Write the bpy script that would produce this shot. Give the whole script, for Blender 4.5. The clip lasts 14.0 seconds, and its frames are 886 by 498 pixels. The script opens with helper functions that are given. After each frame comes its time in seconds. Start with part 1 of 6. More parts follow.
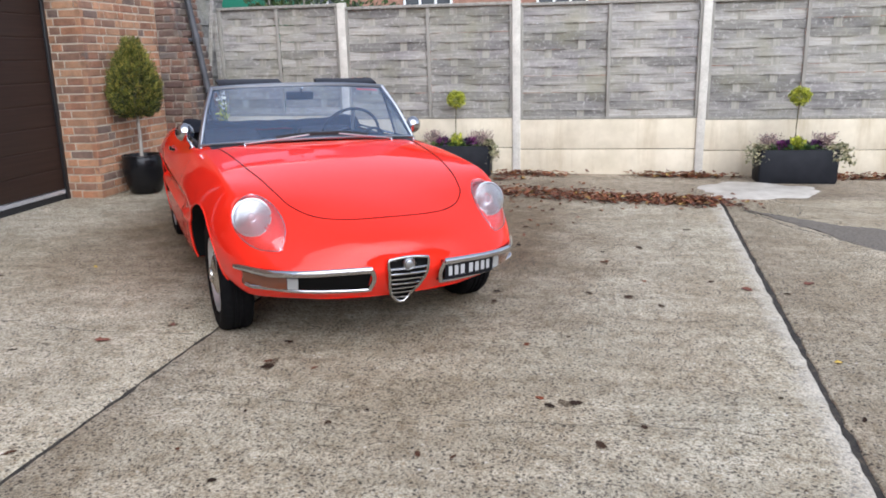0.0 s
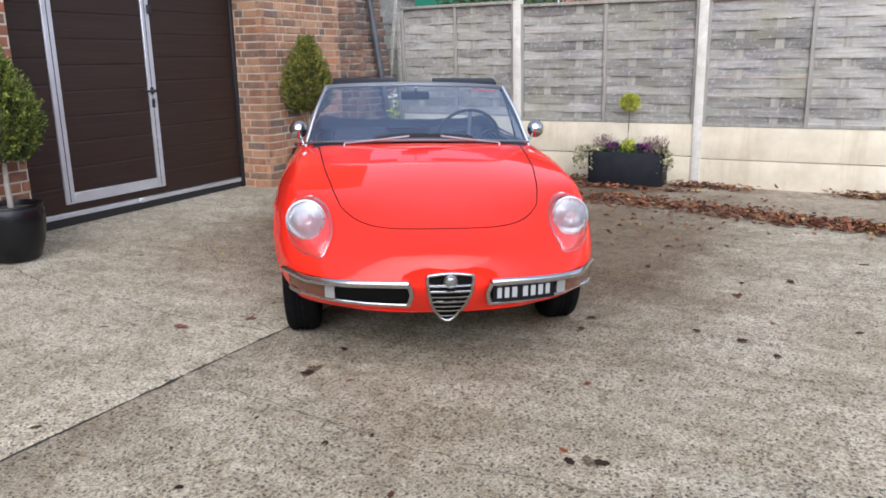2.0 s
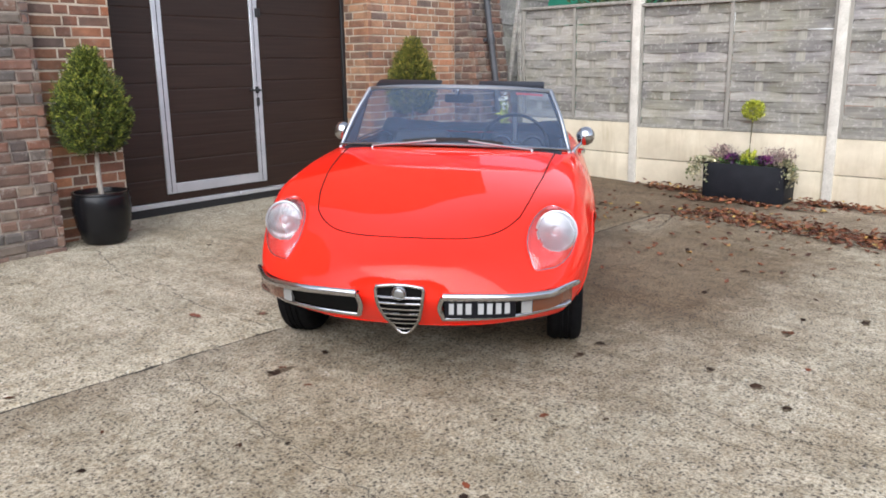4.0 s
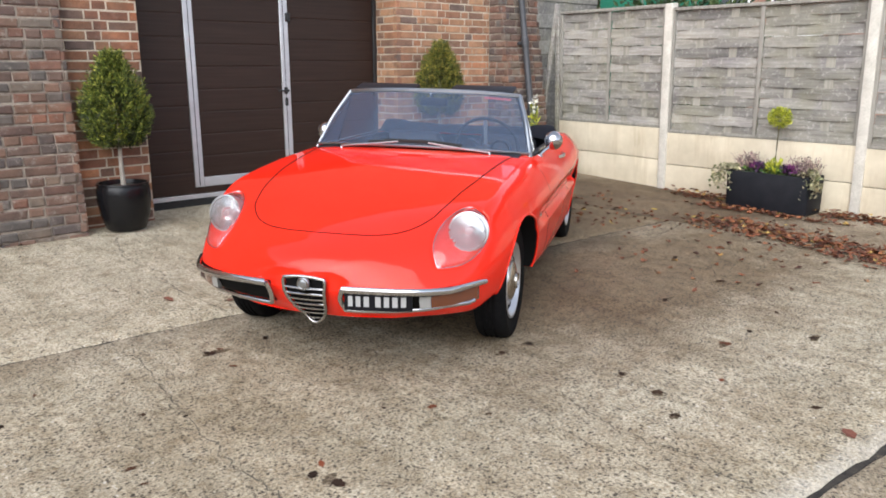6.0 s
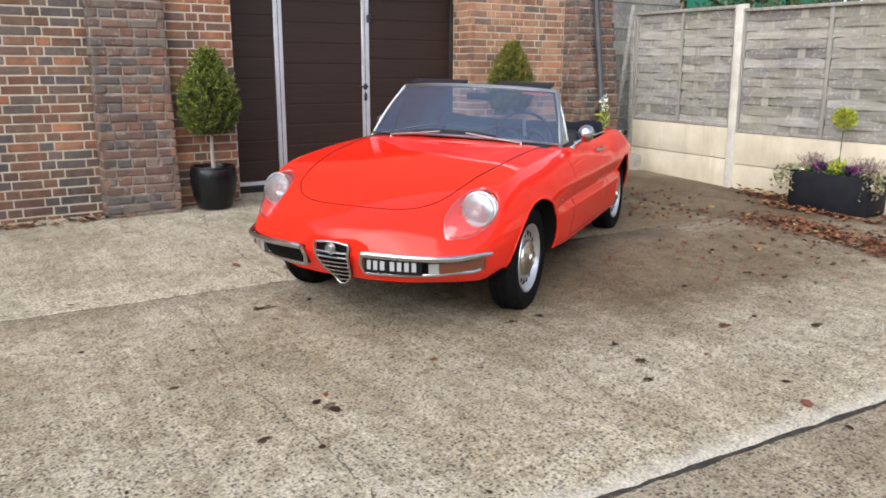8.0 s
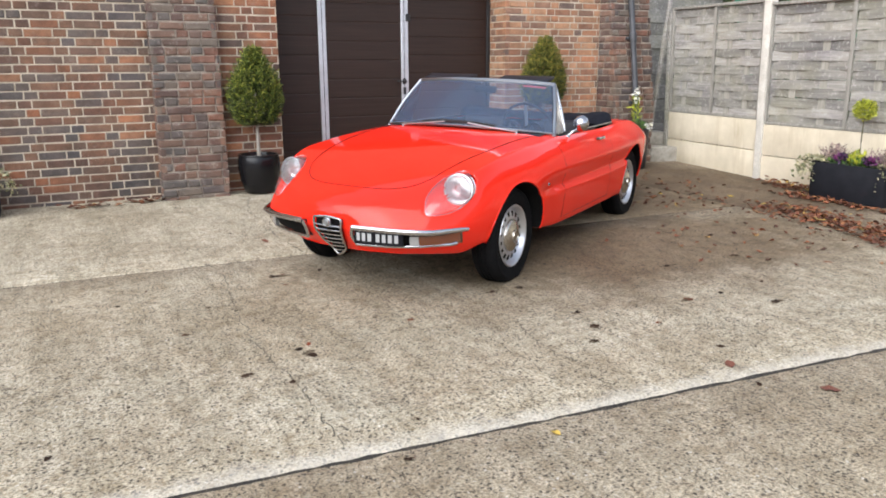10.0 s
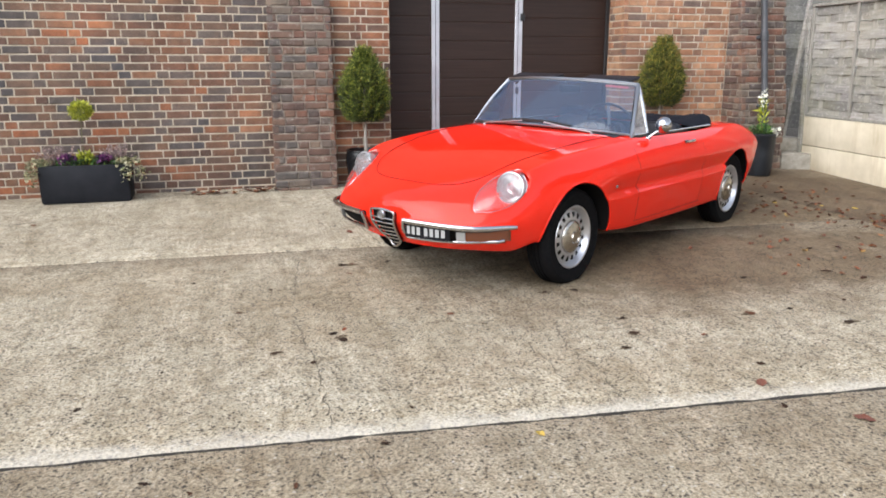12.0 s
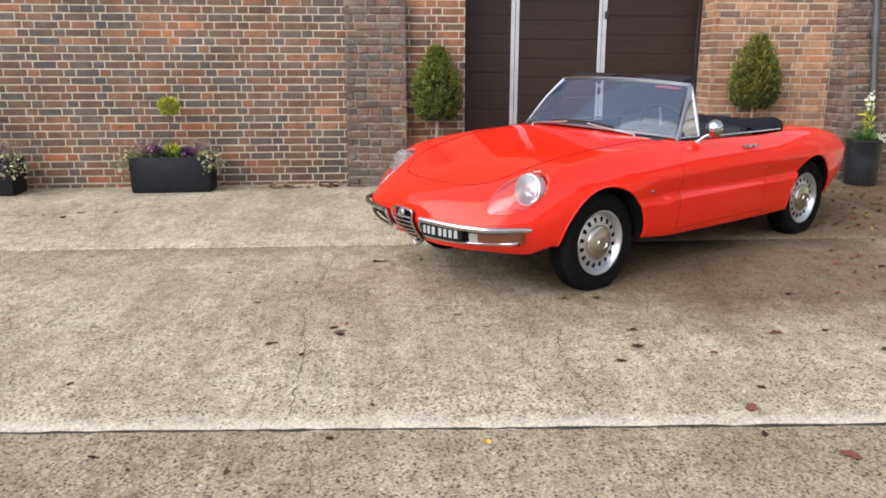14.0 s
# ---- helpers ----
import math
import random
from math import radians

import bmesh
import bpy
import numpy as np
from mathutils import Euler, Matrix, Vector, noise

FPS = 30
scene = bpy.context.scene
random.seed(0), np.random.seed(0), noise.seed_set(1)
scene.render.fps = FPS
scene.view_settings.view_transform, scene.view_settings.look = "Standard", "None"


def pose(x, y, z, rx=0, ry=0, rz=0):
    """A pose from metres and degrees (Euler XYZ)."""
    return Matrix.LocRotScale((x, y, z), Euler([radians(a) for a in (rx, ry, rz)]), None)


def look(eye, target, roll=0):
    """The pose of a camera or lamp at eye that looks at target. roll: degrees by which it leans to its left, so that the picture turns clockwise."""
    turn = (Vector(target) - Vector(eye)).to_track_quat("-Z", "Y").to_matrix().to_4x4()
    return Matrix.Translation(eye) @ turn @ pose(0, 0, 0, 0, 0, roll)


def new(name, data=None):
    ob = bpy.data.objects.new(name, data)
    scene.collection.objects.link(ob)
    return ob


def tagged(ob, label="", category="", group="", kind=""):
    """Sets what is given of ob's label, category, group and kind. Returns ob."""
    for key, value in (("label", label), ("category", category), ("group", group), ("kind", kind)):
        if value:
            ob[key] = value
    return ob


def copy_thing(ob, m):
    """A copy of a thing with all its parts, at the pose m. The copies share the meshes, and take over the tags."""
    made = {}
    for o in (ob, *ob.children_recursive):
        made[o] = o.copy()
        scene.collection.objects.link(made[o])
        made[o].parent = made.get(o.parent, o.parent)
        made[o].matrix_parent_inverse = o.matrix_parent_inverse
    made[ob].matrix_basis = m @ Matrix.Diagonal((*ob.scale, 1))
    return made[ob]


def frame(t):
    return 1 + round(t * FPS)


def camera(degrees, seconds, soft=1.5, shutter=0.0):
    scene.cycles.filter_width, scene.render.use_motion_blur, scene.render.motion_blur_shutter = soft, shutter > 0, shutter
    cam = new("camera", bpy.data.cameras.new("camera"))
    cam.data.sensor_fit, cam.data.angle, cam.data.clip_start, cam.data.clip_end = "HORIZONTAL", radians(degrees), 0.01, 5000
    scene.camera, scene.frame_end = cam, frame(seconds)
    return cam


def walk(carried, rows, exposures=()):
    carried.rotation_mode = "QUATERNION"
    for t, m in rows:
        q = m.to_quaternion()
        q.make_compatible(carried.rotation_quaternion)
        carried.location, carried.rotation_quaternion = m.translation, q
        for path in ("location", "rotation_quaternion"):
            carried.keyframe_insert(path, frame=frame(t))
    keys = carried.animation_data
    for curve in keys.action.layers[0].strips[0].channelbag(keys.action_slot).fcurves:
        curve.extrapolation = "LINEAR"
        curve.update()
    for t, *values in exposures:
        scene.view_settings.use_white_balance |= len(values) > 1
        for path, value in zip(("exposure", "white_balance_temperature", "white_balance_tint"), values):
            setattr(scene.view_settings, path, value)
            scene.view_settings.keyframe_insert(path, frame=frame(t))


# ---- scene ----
cam = camera(59.8, 14.0, soft=1.8)
PATH = [
    (0, (-1.193, 1.585, 1.301), (0.721, 1.903, 0.817), -1.3),
    (0.5, (-1.064, 1.434, 1.294), (0.825, 1.879, 0.811), -1.2),
    (1, (-0.943, 1.288, 1.292), (0.916, 1.845, 0.811), -1.1),
    (1.5, (-0.826, 1.123, 1.293), (0.982, 1.829, 0.814), -1.0),
    (2, (-0.696, 0.968, 1.294), (1.038, 1.842, 0.817), -0.9),
    (2.5, (-0.542, 0.829, 1.289), (1.116, 1.842, 0.815), -0.7),
    (5, (0.175, -0.046, 1.283), (1.568, 1.313, 0.821), -0.4),
    (5.5, (0.277, -0.201, 1.287), (1.635, 1.193, 0.826), -0.2),
    (6, (0.346, -0.343, 1.3), (1.64, 1.11, 0.837), -0.1),
    (6.5, (0.39, -0.484, 1.304), (1.592, 1.046, 0.842), 0.0),
    (7, (0.411, -0.627, 1.3), (1.532, 0.963, 0.838), 0.2),
    (7.5, (0.415, -0.779, 1.287), (1.498, 0.839, 0.826), 0.2),
    (8, (0.413, -0.953, 1.277), (1.487, 0.67, 0.816), 0.3),
    (10.5, (0.712, -1.716, 1.283), (1.511, 0.056, 0.811), -0.2),
    (11, (0.845, -1.779, 1.266), (1.535, 0.039, 0.797), -0.1),
    (11.5, (0.975, -1.841, 1.269), (1.571, 0.01, 0.798), -0.1),
    (12, (1.119, -1.879, 1.266), (1.635, -0.004, 0.796), -0.0),
    (12.5, (1.276, -1.906, 1.267), (1.712, -0.012, 0.795), 0.0),
    (13, (1.427, -1.923, 1.261), (1.78, -0.012, 0.789), 0.1),
    (13.5, (1.578, -1.945, 1.257), (1.842, -0.019, 0.786), 0.0),
    (14, (1.728, -1.966, 1.265), (1.914, -0.031, 0.793), 0.1),
]
walk(cam, [(t, look(eye, aim, roll)) for t, eye, aim, roll in PATH],
     exposures=[(0, 0.98, 5750, 13), (2.7, 1.04, 5750, 13), (5, 1.13, 6150, 11), (8, 1.10, 6150, 11), (11, 1.26, 6100, 11), (14, 1.23, 6350, 11)])

# world and light: bright overcast sky with a soft low sun
world = bpy.data.worlds.new("sky")
scene.world = world
world.use_nodes = True
wn = world.node_tree
wn.nodes.clear()
sky = wn.nodes.new("ShaderNodeTexSky")
sky.sky_type = 'NISHITA'
sky.sun_disc = False
sky.sun_elevation = radians(38)
sky.sun_rotation = radians(239)
sky.air_density, sky.dust_density, sky.ozone_density = 1.0, 1.0, 1.0
bg = wn.nodes.new("ShaderNodeBackground")
bg.inputs["Strength"].default_value = 0.15
desat = wn.nodes.new("ShaderNodeHueSaturation")
desat.inputs["Saturation"].default_value = 0.35
wout = wn.nodes.new("ShaderNodeOutputWorld")
wn.links.new(sky.outputs[0], desat.inputs["Color"])
wn.links.new(desat.outputs[0], bg.inputs["Color"])
wn.links.new(bg.outputs[0], wout.inputs["Surface"])

sun_data = bpy.data.lights.new("sun", 'SUN')
sun_data.energy = 1.35
sun_data.angle = radians(70)
sun_data.color = (1.0, 0.95, 0.87)
sun = new("sun", sun_data)
sun.matrix_world = look((-6.4, -3.85, 5.85), (0, 0, 0))


# ---- materials ----
def mat(name, colour, rough=0.6, metal=0.0, coat=0.0, trans=0.0, ior=1.5, spec=0.5):
    m = bpy.data.materials.new(name)
    m.use_nodes = True
    b = m.node_tree.nodes["Principled BSDF"]
    b.inputs["Base Color"].default_value = (*colour, 1)
    b.inputs["Roughness"].default_value = rough
    b.inputs["Metallic"].default_value = metal
    b.inputs["Coat Weight"].default_value = coat
    b.inputs["Coat Roughness"].default_value = 0.03
    b.inputs["Transmission Weight"].default_value = trans
    b.inputs["IOR"].default_value = ior
    b.inputs["Specular IOR Level"].default_value = spec
    return m


class Nodes:
    """Small builder for node chains of one material."""

    def __init__(self, m):
        self.t = m.node_tree
        self.b = self.t.nodes["Principled BSDF"]
        self.co = self.t.nodes.new("ShaderNodeTexCoord").outputs["Object"]

    def link(self, a, b):
        self.t.links.new(a, b)
        return a

    def noise(self, scale, detail=4, rough=0.55, vec=None, out="Fac"):
        n = self.t.nodes.new("ShaderNodeTexNoise")
        n.inputs["Scale"].default_value = scale
        n.inputs["Detail"].default_value = detail
        n.inputs["Roughness"].default_value = rough
        self.link(vec or self.co, n.inputs["Vector"])
        return n.outputs[out]

    def voronoi(self, scale, vec=None, out="Color", feature='F1'):
        n = self.t.nodes.new("ShaderNodeTexVoronoi")
        n.feature = feature
        n.inputs["Scale"].default_value = scale
        self.link(vec or self.co, n.inputs["Vector"])
        return n.outputs[out]

    def scaled(self, sx, sy, sz, vec=None):
        n = self.t.nodes.new("ShaderNodeMapping")
        n.inputs["Scale"].default_value = (sx, sy, sz)
        self.link(vec or self.co, n.inputs["Vector"])
        return n.outputs[0]

    def world_pos(self):
        return self.t.nodes.new("ShaderNodeNewGeometry").outputs["Position"]

    def random(self, island=False):
        if island:
            return self.t.nodes.new("ShaderNodeNewGeometry").outputs["Random Per Island"]
        return self.t.nodes.new("ShaderNodeObjectInfo").outputs["Random"]

    def ramp(self, fac, stops, constant=False):
        n = self.t.nodes.new("ShaderNodeValToRGB")
        r = n.color_ramp
        r.interpolation = 'CONSTANT' if constant else 'LINEAR'
        while len(r.elements) < len(stops):
            r.elements.new(0.5)
        for e, (p, c) in zip(r.elements, stops):
            e.position = p
            e.color = (*c, 1) if len(c) == 3 else c
        self.link(fac, n.inputs["Fac"])
        return n.outputs["Color"]

    def math(self, op, a, b=0.0):
        n = self.t.nodes.new("ShaderNodeMath")
        n.operation = op
        for sock, v in ((n.inputs[0], a), (n.inputs[1], b)):
            if hasattr(v, "default_value"):
                self.link(v, sock)
            else:
                sock.default_value = v
        return n.outputs[0]

    def colour(self, c):
        self.link(c, self.b.inputs["Base Color"])

    def rough(self, c):
        self.link(c, self.b.inputs["Roughness"])

    def bump(self, height, strength=0.3, distance=0.01):
        n = self.t.nodes.new("ShaderNodeBump")
        n.inputs["Strength"].default_value = strength
        n.inputs["Distance"].default_value = distance
        self.link(height, n.inputs["Height"])
        self.link(n.outputs[0], self.b.inputs["Normal"])


def mix_socket(n, fac, a, b, mode='MIX'):
    """Mix of two colours where a and b are sockets or RGB tuples."""
    node = n.t.nodes.new("ShaderNodeMix")
    node.data_type = 'RGBA'
    node.blend_type = mode
    sockets = (node.inputs[0], node.inputs[6], node.inputs[7])
    for sock, v in zip(sockets, (fac, a, b)):
        if isinstance(v, tuple):
            sock.default_value = (*v, 1)
        elif isinstance(v, (int, float)):
            sock.default_value = v
        else:
            n.t.links.new(v, sock)
    return node.outputs[2]


def brick_material(name, stops, island, dirt, zones=0.9):
    m = mat(name, (0.3, 0.2, 0.15), 0.9)
    n = Nodes(m)
    pos = n.world_pos()
    base = n.ramp(n.random(island), stops, True)
    shade = n.ramp(n.noise(9, 5, 0.6, pos), [(0.3, (0.62, 0.62, 0.62)), (0.7, (1.15, 1.12, 1.1))])
    c = mix_socket(n, 1.0, base, shade, 'MULTIPLY')
    grain = n.ramp(n.noise(160, 3, 0.7, pos), [(0.3, (0.75, 0.75, 0.75)), (0.7, (1.15, 1.15, 1.15))])
    c = mix_socket(n, 0.8, c, grain, 'MULTIPLY')
    zone = n.ramp(n.noise(1.1, 4, 0.6, n.scaled(1, 1, 1.6, pos)), [(0.36, (0.70, 0.77, 0.84)), (0.5, (1.0, 1.0, 1.0)), (0.64, (1.34, 1.10, 0.92))])
    c = mix_socket(n, zones, c, zone, 'MULTIPLY')
    wash = n.ramp(n.noise(1.3, 5, 0.6, pos), [(0.3, (0.78, 0.77, 0.76)), (0.7, (1.14, 1.13, 1.12))])
    c = mix_socket(n, 1.0, c, wash, 'MULTIPLY')
    lime = n.ramp(n.noise(14, 6, 0.7, pos), [(0.56, (0, 0, 0)), (0.72, (1, 1, 1))])
    c = mix_socket(n, n.math('MULTIPLY', lime, dirt), c, (0.36, 0.32, 0.27))
    n.colour(c)
    n.bump(n.noise(120, 5, 0.7, pos), 0.5, 0.004)
    return m


WALL_STOPS = [(0.0, (0.155, 0.088, 0.062)), (0.13, (0.122, 0.101, 0.090)), (0.27, (0.191, 0.103, 0.064)), (0.38, (0.144, 0.115, 0.098)),
              (0.50, (0.170, 0.108, 0.075)), (0.62, (0.112, 0.096, 0.092)), (0.72, (0.212, 0.122, 0.078)), (0.82, (0.273, 0.122, 0.066)), (0.89, (0.134, 0.093, 0.074)), (0.95, (0.310, 0.154, 0.086))]
STRIP_STOPS = [(0.0, (0.265, 0.132, 0.076)), (0.20, (0.155, 0.102, 0.078)), (0.34, (0.33, 0.172, 0.095)), (0.54, (0.205, 0.100, 0.064)), (0.72, (0.128, 0.100, 0.088)), (0.82, (0.29, 0.136, 0.076)), (0.94, (0.38, 0.20, 0.112))]
TAN_STOPS = [(0.0, (0.40, 0.225, 0.130)), (0.22, (0.28, 0.165, 0.110)), (0.40, (0.46, 0.262, 0.150)), (0.58, (0.33, 0.170, 0.102)), (0.74, (0.205, 0.145, 0.115)), (0.83, (0.43, 0.215, 0.118)), (0.94, (0.52, 0.30, 0.17))]
PIER_STOPS = [(0.0, (0.155, 0.103, 0.080)), (0.18, (0.205, 0.128, 0.092)), (0.36, (0.108, 0.088, 0.080)), (0.48, (0.215, 0.112, 0.078)), (0.60, (0.185, 0.150, 0.118)), (0.76, (0.125, 0.082, 0.068)), (0.88, (0.140, 0.122, 0.108))]
M_BRICK = brick_material("wall_brick", WALL_STOPS, False, 0.18)
M_BRICK_I = brick_material("wall_brick_joined", WALL_STOPS, True, 0.18)
M_STRIP = brick_material("reveal_brick", STRIP_STOPS, False, 0.2)
M_TAN = brick_material("tan_door_brick", TAN_STOPS, False, 0.25, 0.3)
M_PIER = brick_material("old_pier_brick", PIER_STOPS, False, 0.7, 0.45)

M_MORTAR = mat("mortar", (0.5, 0.43, 0.34), 0.95)
n = Nodes(M_MORTAR)
n.colour(n.ramp(n.noise(6, 6, 0.65, n.world_pos()), [(0.25, (0.30, 0.25, 0.185)), (0.7, (0.58, 0.50, 0.39))]))
n.bump(n.noise(90, 5, 0.7, n.world_pos()), 0.6, 0.006)

M_OLDMORTAR = mat("old_mortar", (0.3, 0.25, 0.2), 0.95)
n = Nodes(M_OLDMORTAR)
n.colour(n.ramp(n.noise(10, 6, 0.7, n.world_pos()), [(0.3, (0.13, 0.105, 0.085)), (0.7, (0.42, 0.36, 0.29))]))
n.bump(n.noise(70, 5, 0.7, n.world_pos()), 0.7, 0.01)


def concrete_material(name, light, dark, stain, edge=None, damp=None):
    """Exposed-aggregate concrete. edge: (offset, slope, side) of a joint y = offset + slope * x with a paler trowelled
    margin. damp: (x, y, rx, ry, turn) of an oval of darker, browner concrete.
    """
    m = mat(name, light, 0.85)
    n = Nodes(m)
    pos = n.world_pos()
    fine = n.noise(95, 5, 0.8, pos)
    c = n.ramp(fine, [(0.40, dark), (0.49, light), (0.62, tuple(min(1, v * 1.45) for v in light))])
    warp = n.t.nodes.new("ShaderNodeVectorMath")
    warp.operation = 'ADD'
    n.link(pos, warp.inputs[0])
    shift = n.t.nodes.new("ShaderNodeVectorMath")
    shift.operation = 'SCALE'
    shift.inputs["Scale"].default_value = 0.022
    n.link(n.noise(60, 3, 0.6, pos, "Color"), shift.inputs[0])
    n.link(shift.outputs[0], warp.inputs[1])
    stones = warp.outputs[0]
    chips = n.ramp(n.voronoi(66, stones, "Distance"), [(0.34, (1, 1, 1)), (0.44, (0, 0, 0))])
    pick = n.ramp(n.voronoi(66, stones, "Color"), [(0.0, (0.035, 0.028, 0.022)), (0.26, (0.42, 0.36, 0.26)), (0.50, (0.085, 0.066, 0.048)), (0.62, (0.36, 0.29, 0.19)), (0.74, (0.60, 0.55, 0.45)), (0.90, (0.80, 0.77, 0.70))], True)
    c = mix_socket(n, n.math('MULTIPLY', chips, 0.9), c, pick)
    pits = n.ramp(n.voronoi(34, stones, "Distance"), [(0.13, (1, 1, 1)), (0.24, (0, 0, 0))])
    some = n.ramp(n.noise(9, 3, 0.6, pos), [(0.44, (0, 0, 0)), (0.56, (1, 1, 1))])
    c = mix_socket(n, n.math('MULTIPLY', n.math('MULTIPLY', pits, some), 0.6), c, (0.055, 0.042, 0.030))
    broom = n.ramp(n.noise(1.0, 4, 0.6, n.scaled(34, 1.3, 1, pos)), [(0.38, (0.86, 0.85, 0.83)), (0.6, (1.04, 1.04, 1.03))])
    c = mix_socket(n, 0.8, c, broom, 'MULTIPLY')
    blot = n.ramp(n.noise(11, 7, 0.7, pos), [(0.36, (0.62, 0.57, 0.49)), (0.52, (1.0, 1.0, 1.0)), (0.7, (1.14, 1.13, 1.11))])
    c = mix_socket(n, 0.75, c, blot, 'MULTIPLY')
    big = n.ramp(n.noise(0.75, 6, 0.62, pos), [(0.36, (1, 1, 1)), (0.62, (0, 0, 0))])
    c = mix_socket(n, n.math('MULTIPLY', big, 0.6), c, stain, 'MULTIPLY')
    mid = n.ramp(n.noise(4.5, 6, 0.65, n.scaled(1, 0.35, 1, pos)), [(0.42, (0.80, 0.79, 0.75)), (0.62, (1.06, 1.06, 1.05))])
    c = mix_socket(n, 0.8, c, mid, 'MULTIPLY')
    if damp:
        # darker, browner oval with a ragged outline
        mp = n.t.nodes.new("ShaderNodeMapping")
        mp.vector_type = 'TEXTURE'
        mp.inputs["Location"].default_value = (damp[0], damp[1], 0)
        mp.inputs["Rotation"].default_value = (0, 0, damp[4])
        mp.inputs["Scale"].default_value = (damp[2], damp[3], 1)
        n.link(pos, mp.inputs["Vector"])
        ln = n.t.nodes.new("ShaderNodeVectorMath")
        ln.operation = 'LENGTH'
        flat = n.t.nodes.new("ShaderNodeVectorMath")
        flat.operation = 'MULTIPLY'
        flat.inputs[1].default_value = (1, 1, 0)
        n.link(mp.outputs[0], flat.inputs[0])
        n.link(flat.outputs[0], ln.inputs[0])
        d = n.math('ADD', ln.outputs["Value"], n.math('MULTIPLY', n.math('SUBTRACT', n.noise(2.2, 6, 0.7, pos), 0.5), 1.1))
        brown_mask = n.ramp(d, [(0.5, (1, 1, 1)), (1.0, (0, 0, 0))])
        c = mix_socket(n, n.math('MULTIPLY', brown_mask, 0.9), c, (0.38, 0.305, 0.225), 'MULTIPLY')
    if edge:
        sep = n.t.nodes.new("ShaderNodeSeparateXYZ")
        n.link(pos, sep.inputs[0])
        dist = n.math('SUBTRACT', sep.outputs["Y"], n.math('ADD', n.math('MULTIPLY', sep.outputs["X"], edge[1]), edge[0]))
        dist = n.math('MULTIPLY', dist, edge[2])
        dist = n.math('ADD', dist, n.math('MULTIPLY', n.noise(7, 6, 0.75, pos), 0.26))
        band = n.ramp(dist, [(0.14, (1, 1, 1)), (0.25, (0, 0, 0))])
        c = mix_socket(n, n.math('MULTIPLY', band, 0.42), c, (0.66, 0.62, 0.55))
    n.colour(c)
    n.rough(n.ramp(n.noise(2.5, 4, 0.6, pos), [(0.3, (0.62, 0.62, 0.62)), (0.7, (0.92, 0.92, 0.92))]))
    n.bump(n.math('ADD', fine, n.math('MULTIPLY', n.voronoi(66, stones, "Distance"), 0.6)), 0.55, 0.007)
    return m


JOINT_NEAR = (0.7215, -0.0814)
JOINT_MID = (3.395, -0.045)
M_SLAB_FAR = concrete_material("concrete_by_garage", (0.54, 0.49, 0.385), (0.18, 0.156, 0.115), (0.62, 0.56, 0.48), None, (5.4, 4.0, 3.1, 1.6, 0.0))
M_SLAB_MID = concrete_material("concrete_under_car", (0.52, 0.47, 0.365), (0.13, 0.106, 0.076), (0.56, 0.465, 0.35), (JOINT_NEAR[0], JOINT_NEAR[1], 1), (4.25, 2.35, 2.5, 1.2, 0.0))
M_SLAB_NEAR = concrete_material("concrete_apron", (0.53, 0.46, 0.34), (0.14, 0.115, 0.083), (0.60, 0.53, 0.43))
M_STRIPSLAB = concrete_material("concrete_by_fence", (0.40, 0.34, 0.26), (0.15, 0.12, 0.09), (0.5, 0.43, 0.34), None, (6.5, 4.0, 1.25, 2.5, 0.0))
M_SOIL = mat("damp_soil", (0.06, 0.05, 0.038), 0.95)
n = Nodes(M_SOIL)
n.colour(n.ramp(n.noise(30, 6, 0.7, n.world_pos()), [(0.3, (0.025, 0.022, 0.016)), (0.7, (0.11, 0.09, 0.065))]))
n.bump(n.noise(60, 5, 0.7, n.world_pos()), 0.8, 0.01)
M_PATCH = mat("smooth_cement_patch", (0.5, 0.46, 0.4), 0.8)
n = Nodes(M_PATCH)
n.colour(n.ramp(n.noise(7, 6, 0.6, n.world_pos()), [(0.3, (0.4, 0.36, 0.3)), (0.7, (0.58, 0.54, 0.47))]))
n.bump(n.noise(40, 4, 0.6, n.world_pos()), 0.3, 0.005)
M_ASPHALT = mat("worn_asphalt", (0.12, 0.11, 0.09), 0.9)
n = Nodes(M_ASPHALT)
n.colour(n.ramp(n.noise(50, 5, 0.7, n.world_pos()), [(0.3, (0.07, 0.06, 0.05)), (0.65, (0.22, 0.19, 0.15))]))
n.bump(n.noise(80, 5, 0.7, n.world_pos()), 0.6, 0.008)

M_GRAVELBOARD = mat("cream_concrete_board", (0.55, 0.48, 0.36), 0.85)
n = Nodes(M_GRAVELBOARD)
p = n.world_pos()
c = n.ramp(n.noise(3.2, 6, 0.6, p), [(0.3, (0.54, 0.475, 0.345)), (0.7, (0.72, 0.645, 0.495))])
streak = n.ramp(n.noise(5, 6, 0.7, n.scaled(1, 1, 0.12, p)), [(0.5, (1, 1, 1)), (0.78, (0.66, 0.6, 0.48))])
n.colour(mix_socket(n, 0.8, c, streak, 'MULTIPLY'))
n.bump(n.noise(60, 5, 0.6, p), 0.35, 0.004)
M_POST = mat("grey_concrete_post", (0.5, 0.47, 0.4), 0.85)
n = Nodes(M_POST)
p = n.world_pos()
c = n.ramp(n.noise(8, 6, 0.6, p), [(0.3, (0.50, 0.475, 0.41)), (0.7, (0.68, 0.645, 0.57))])
speck = n.ramp(n.noise(90, 4, 0.7, p), [(0.3, (0.7, 0.7, 0.68)), (0.6, (1.05, 1.05, 1.05))])
n.colour(mix_socket(n, 0.7, c, speck, 'MULTIPLY'))
n.bump(n.noise(80, 5, 0.6, p), 0.3, 0.003)

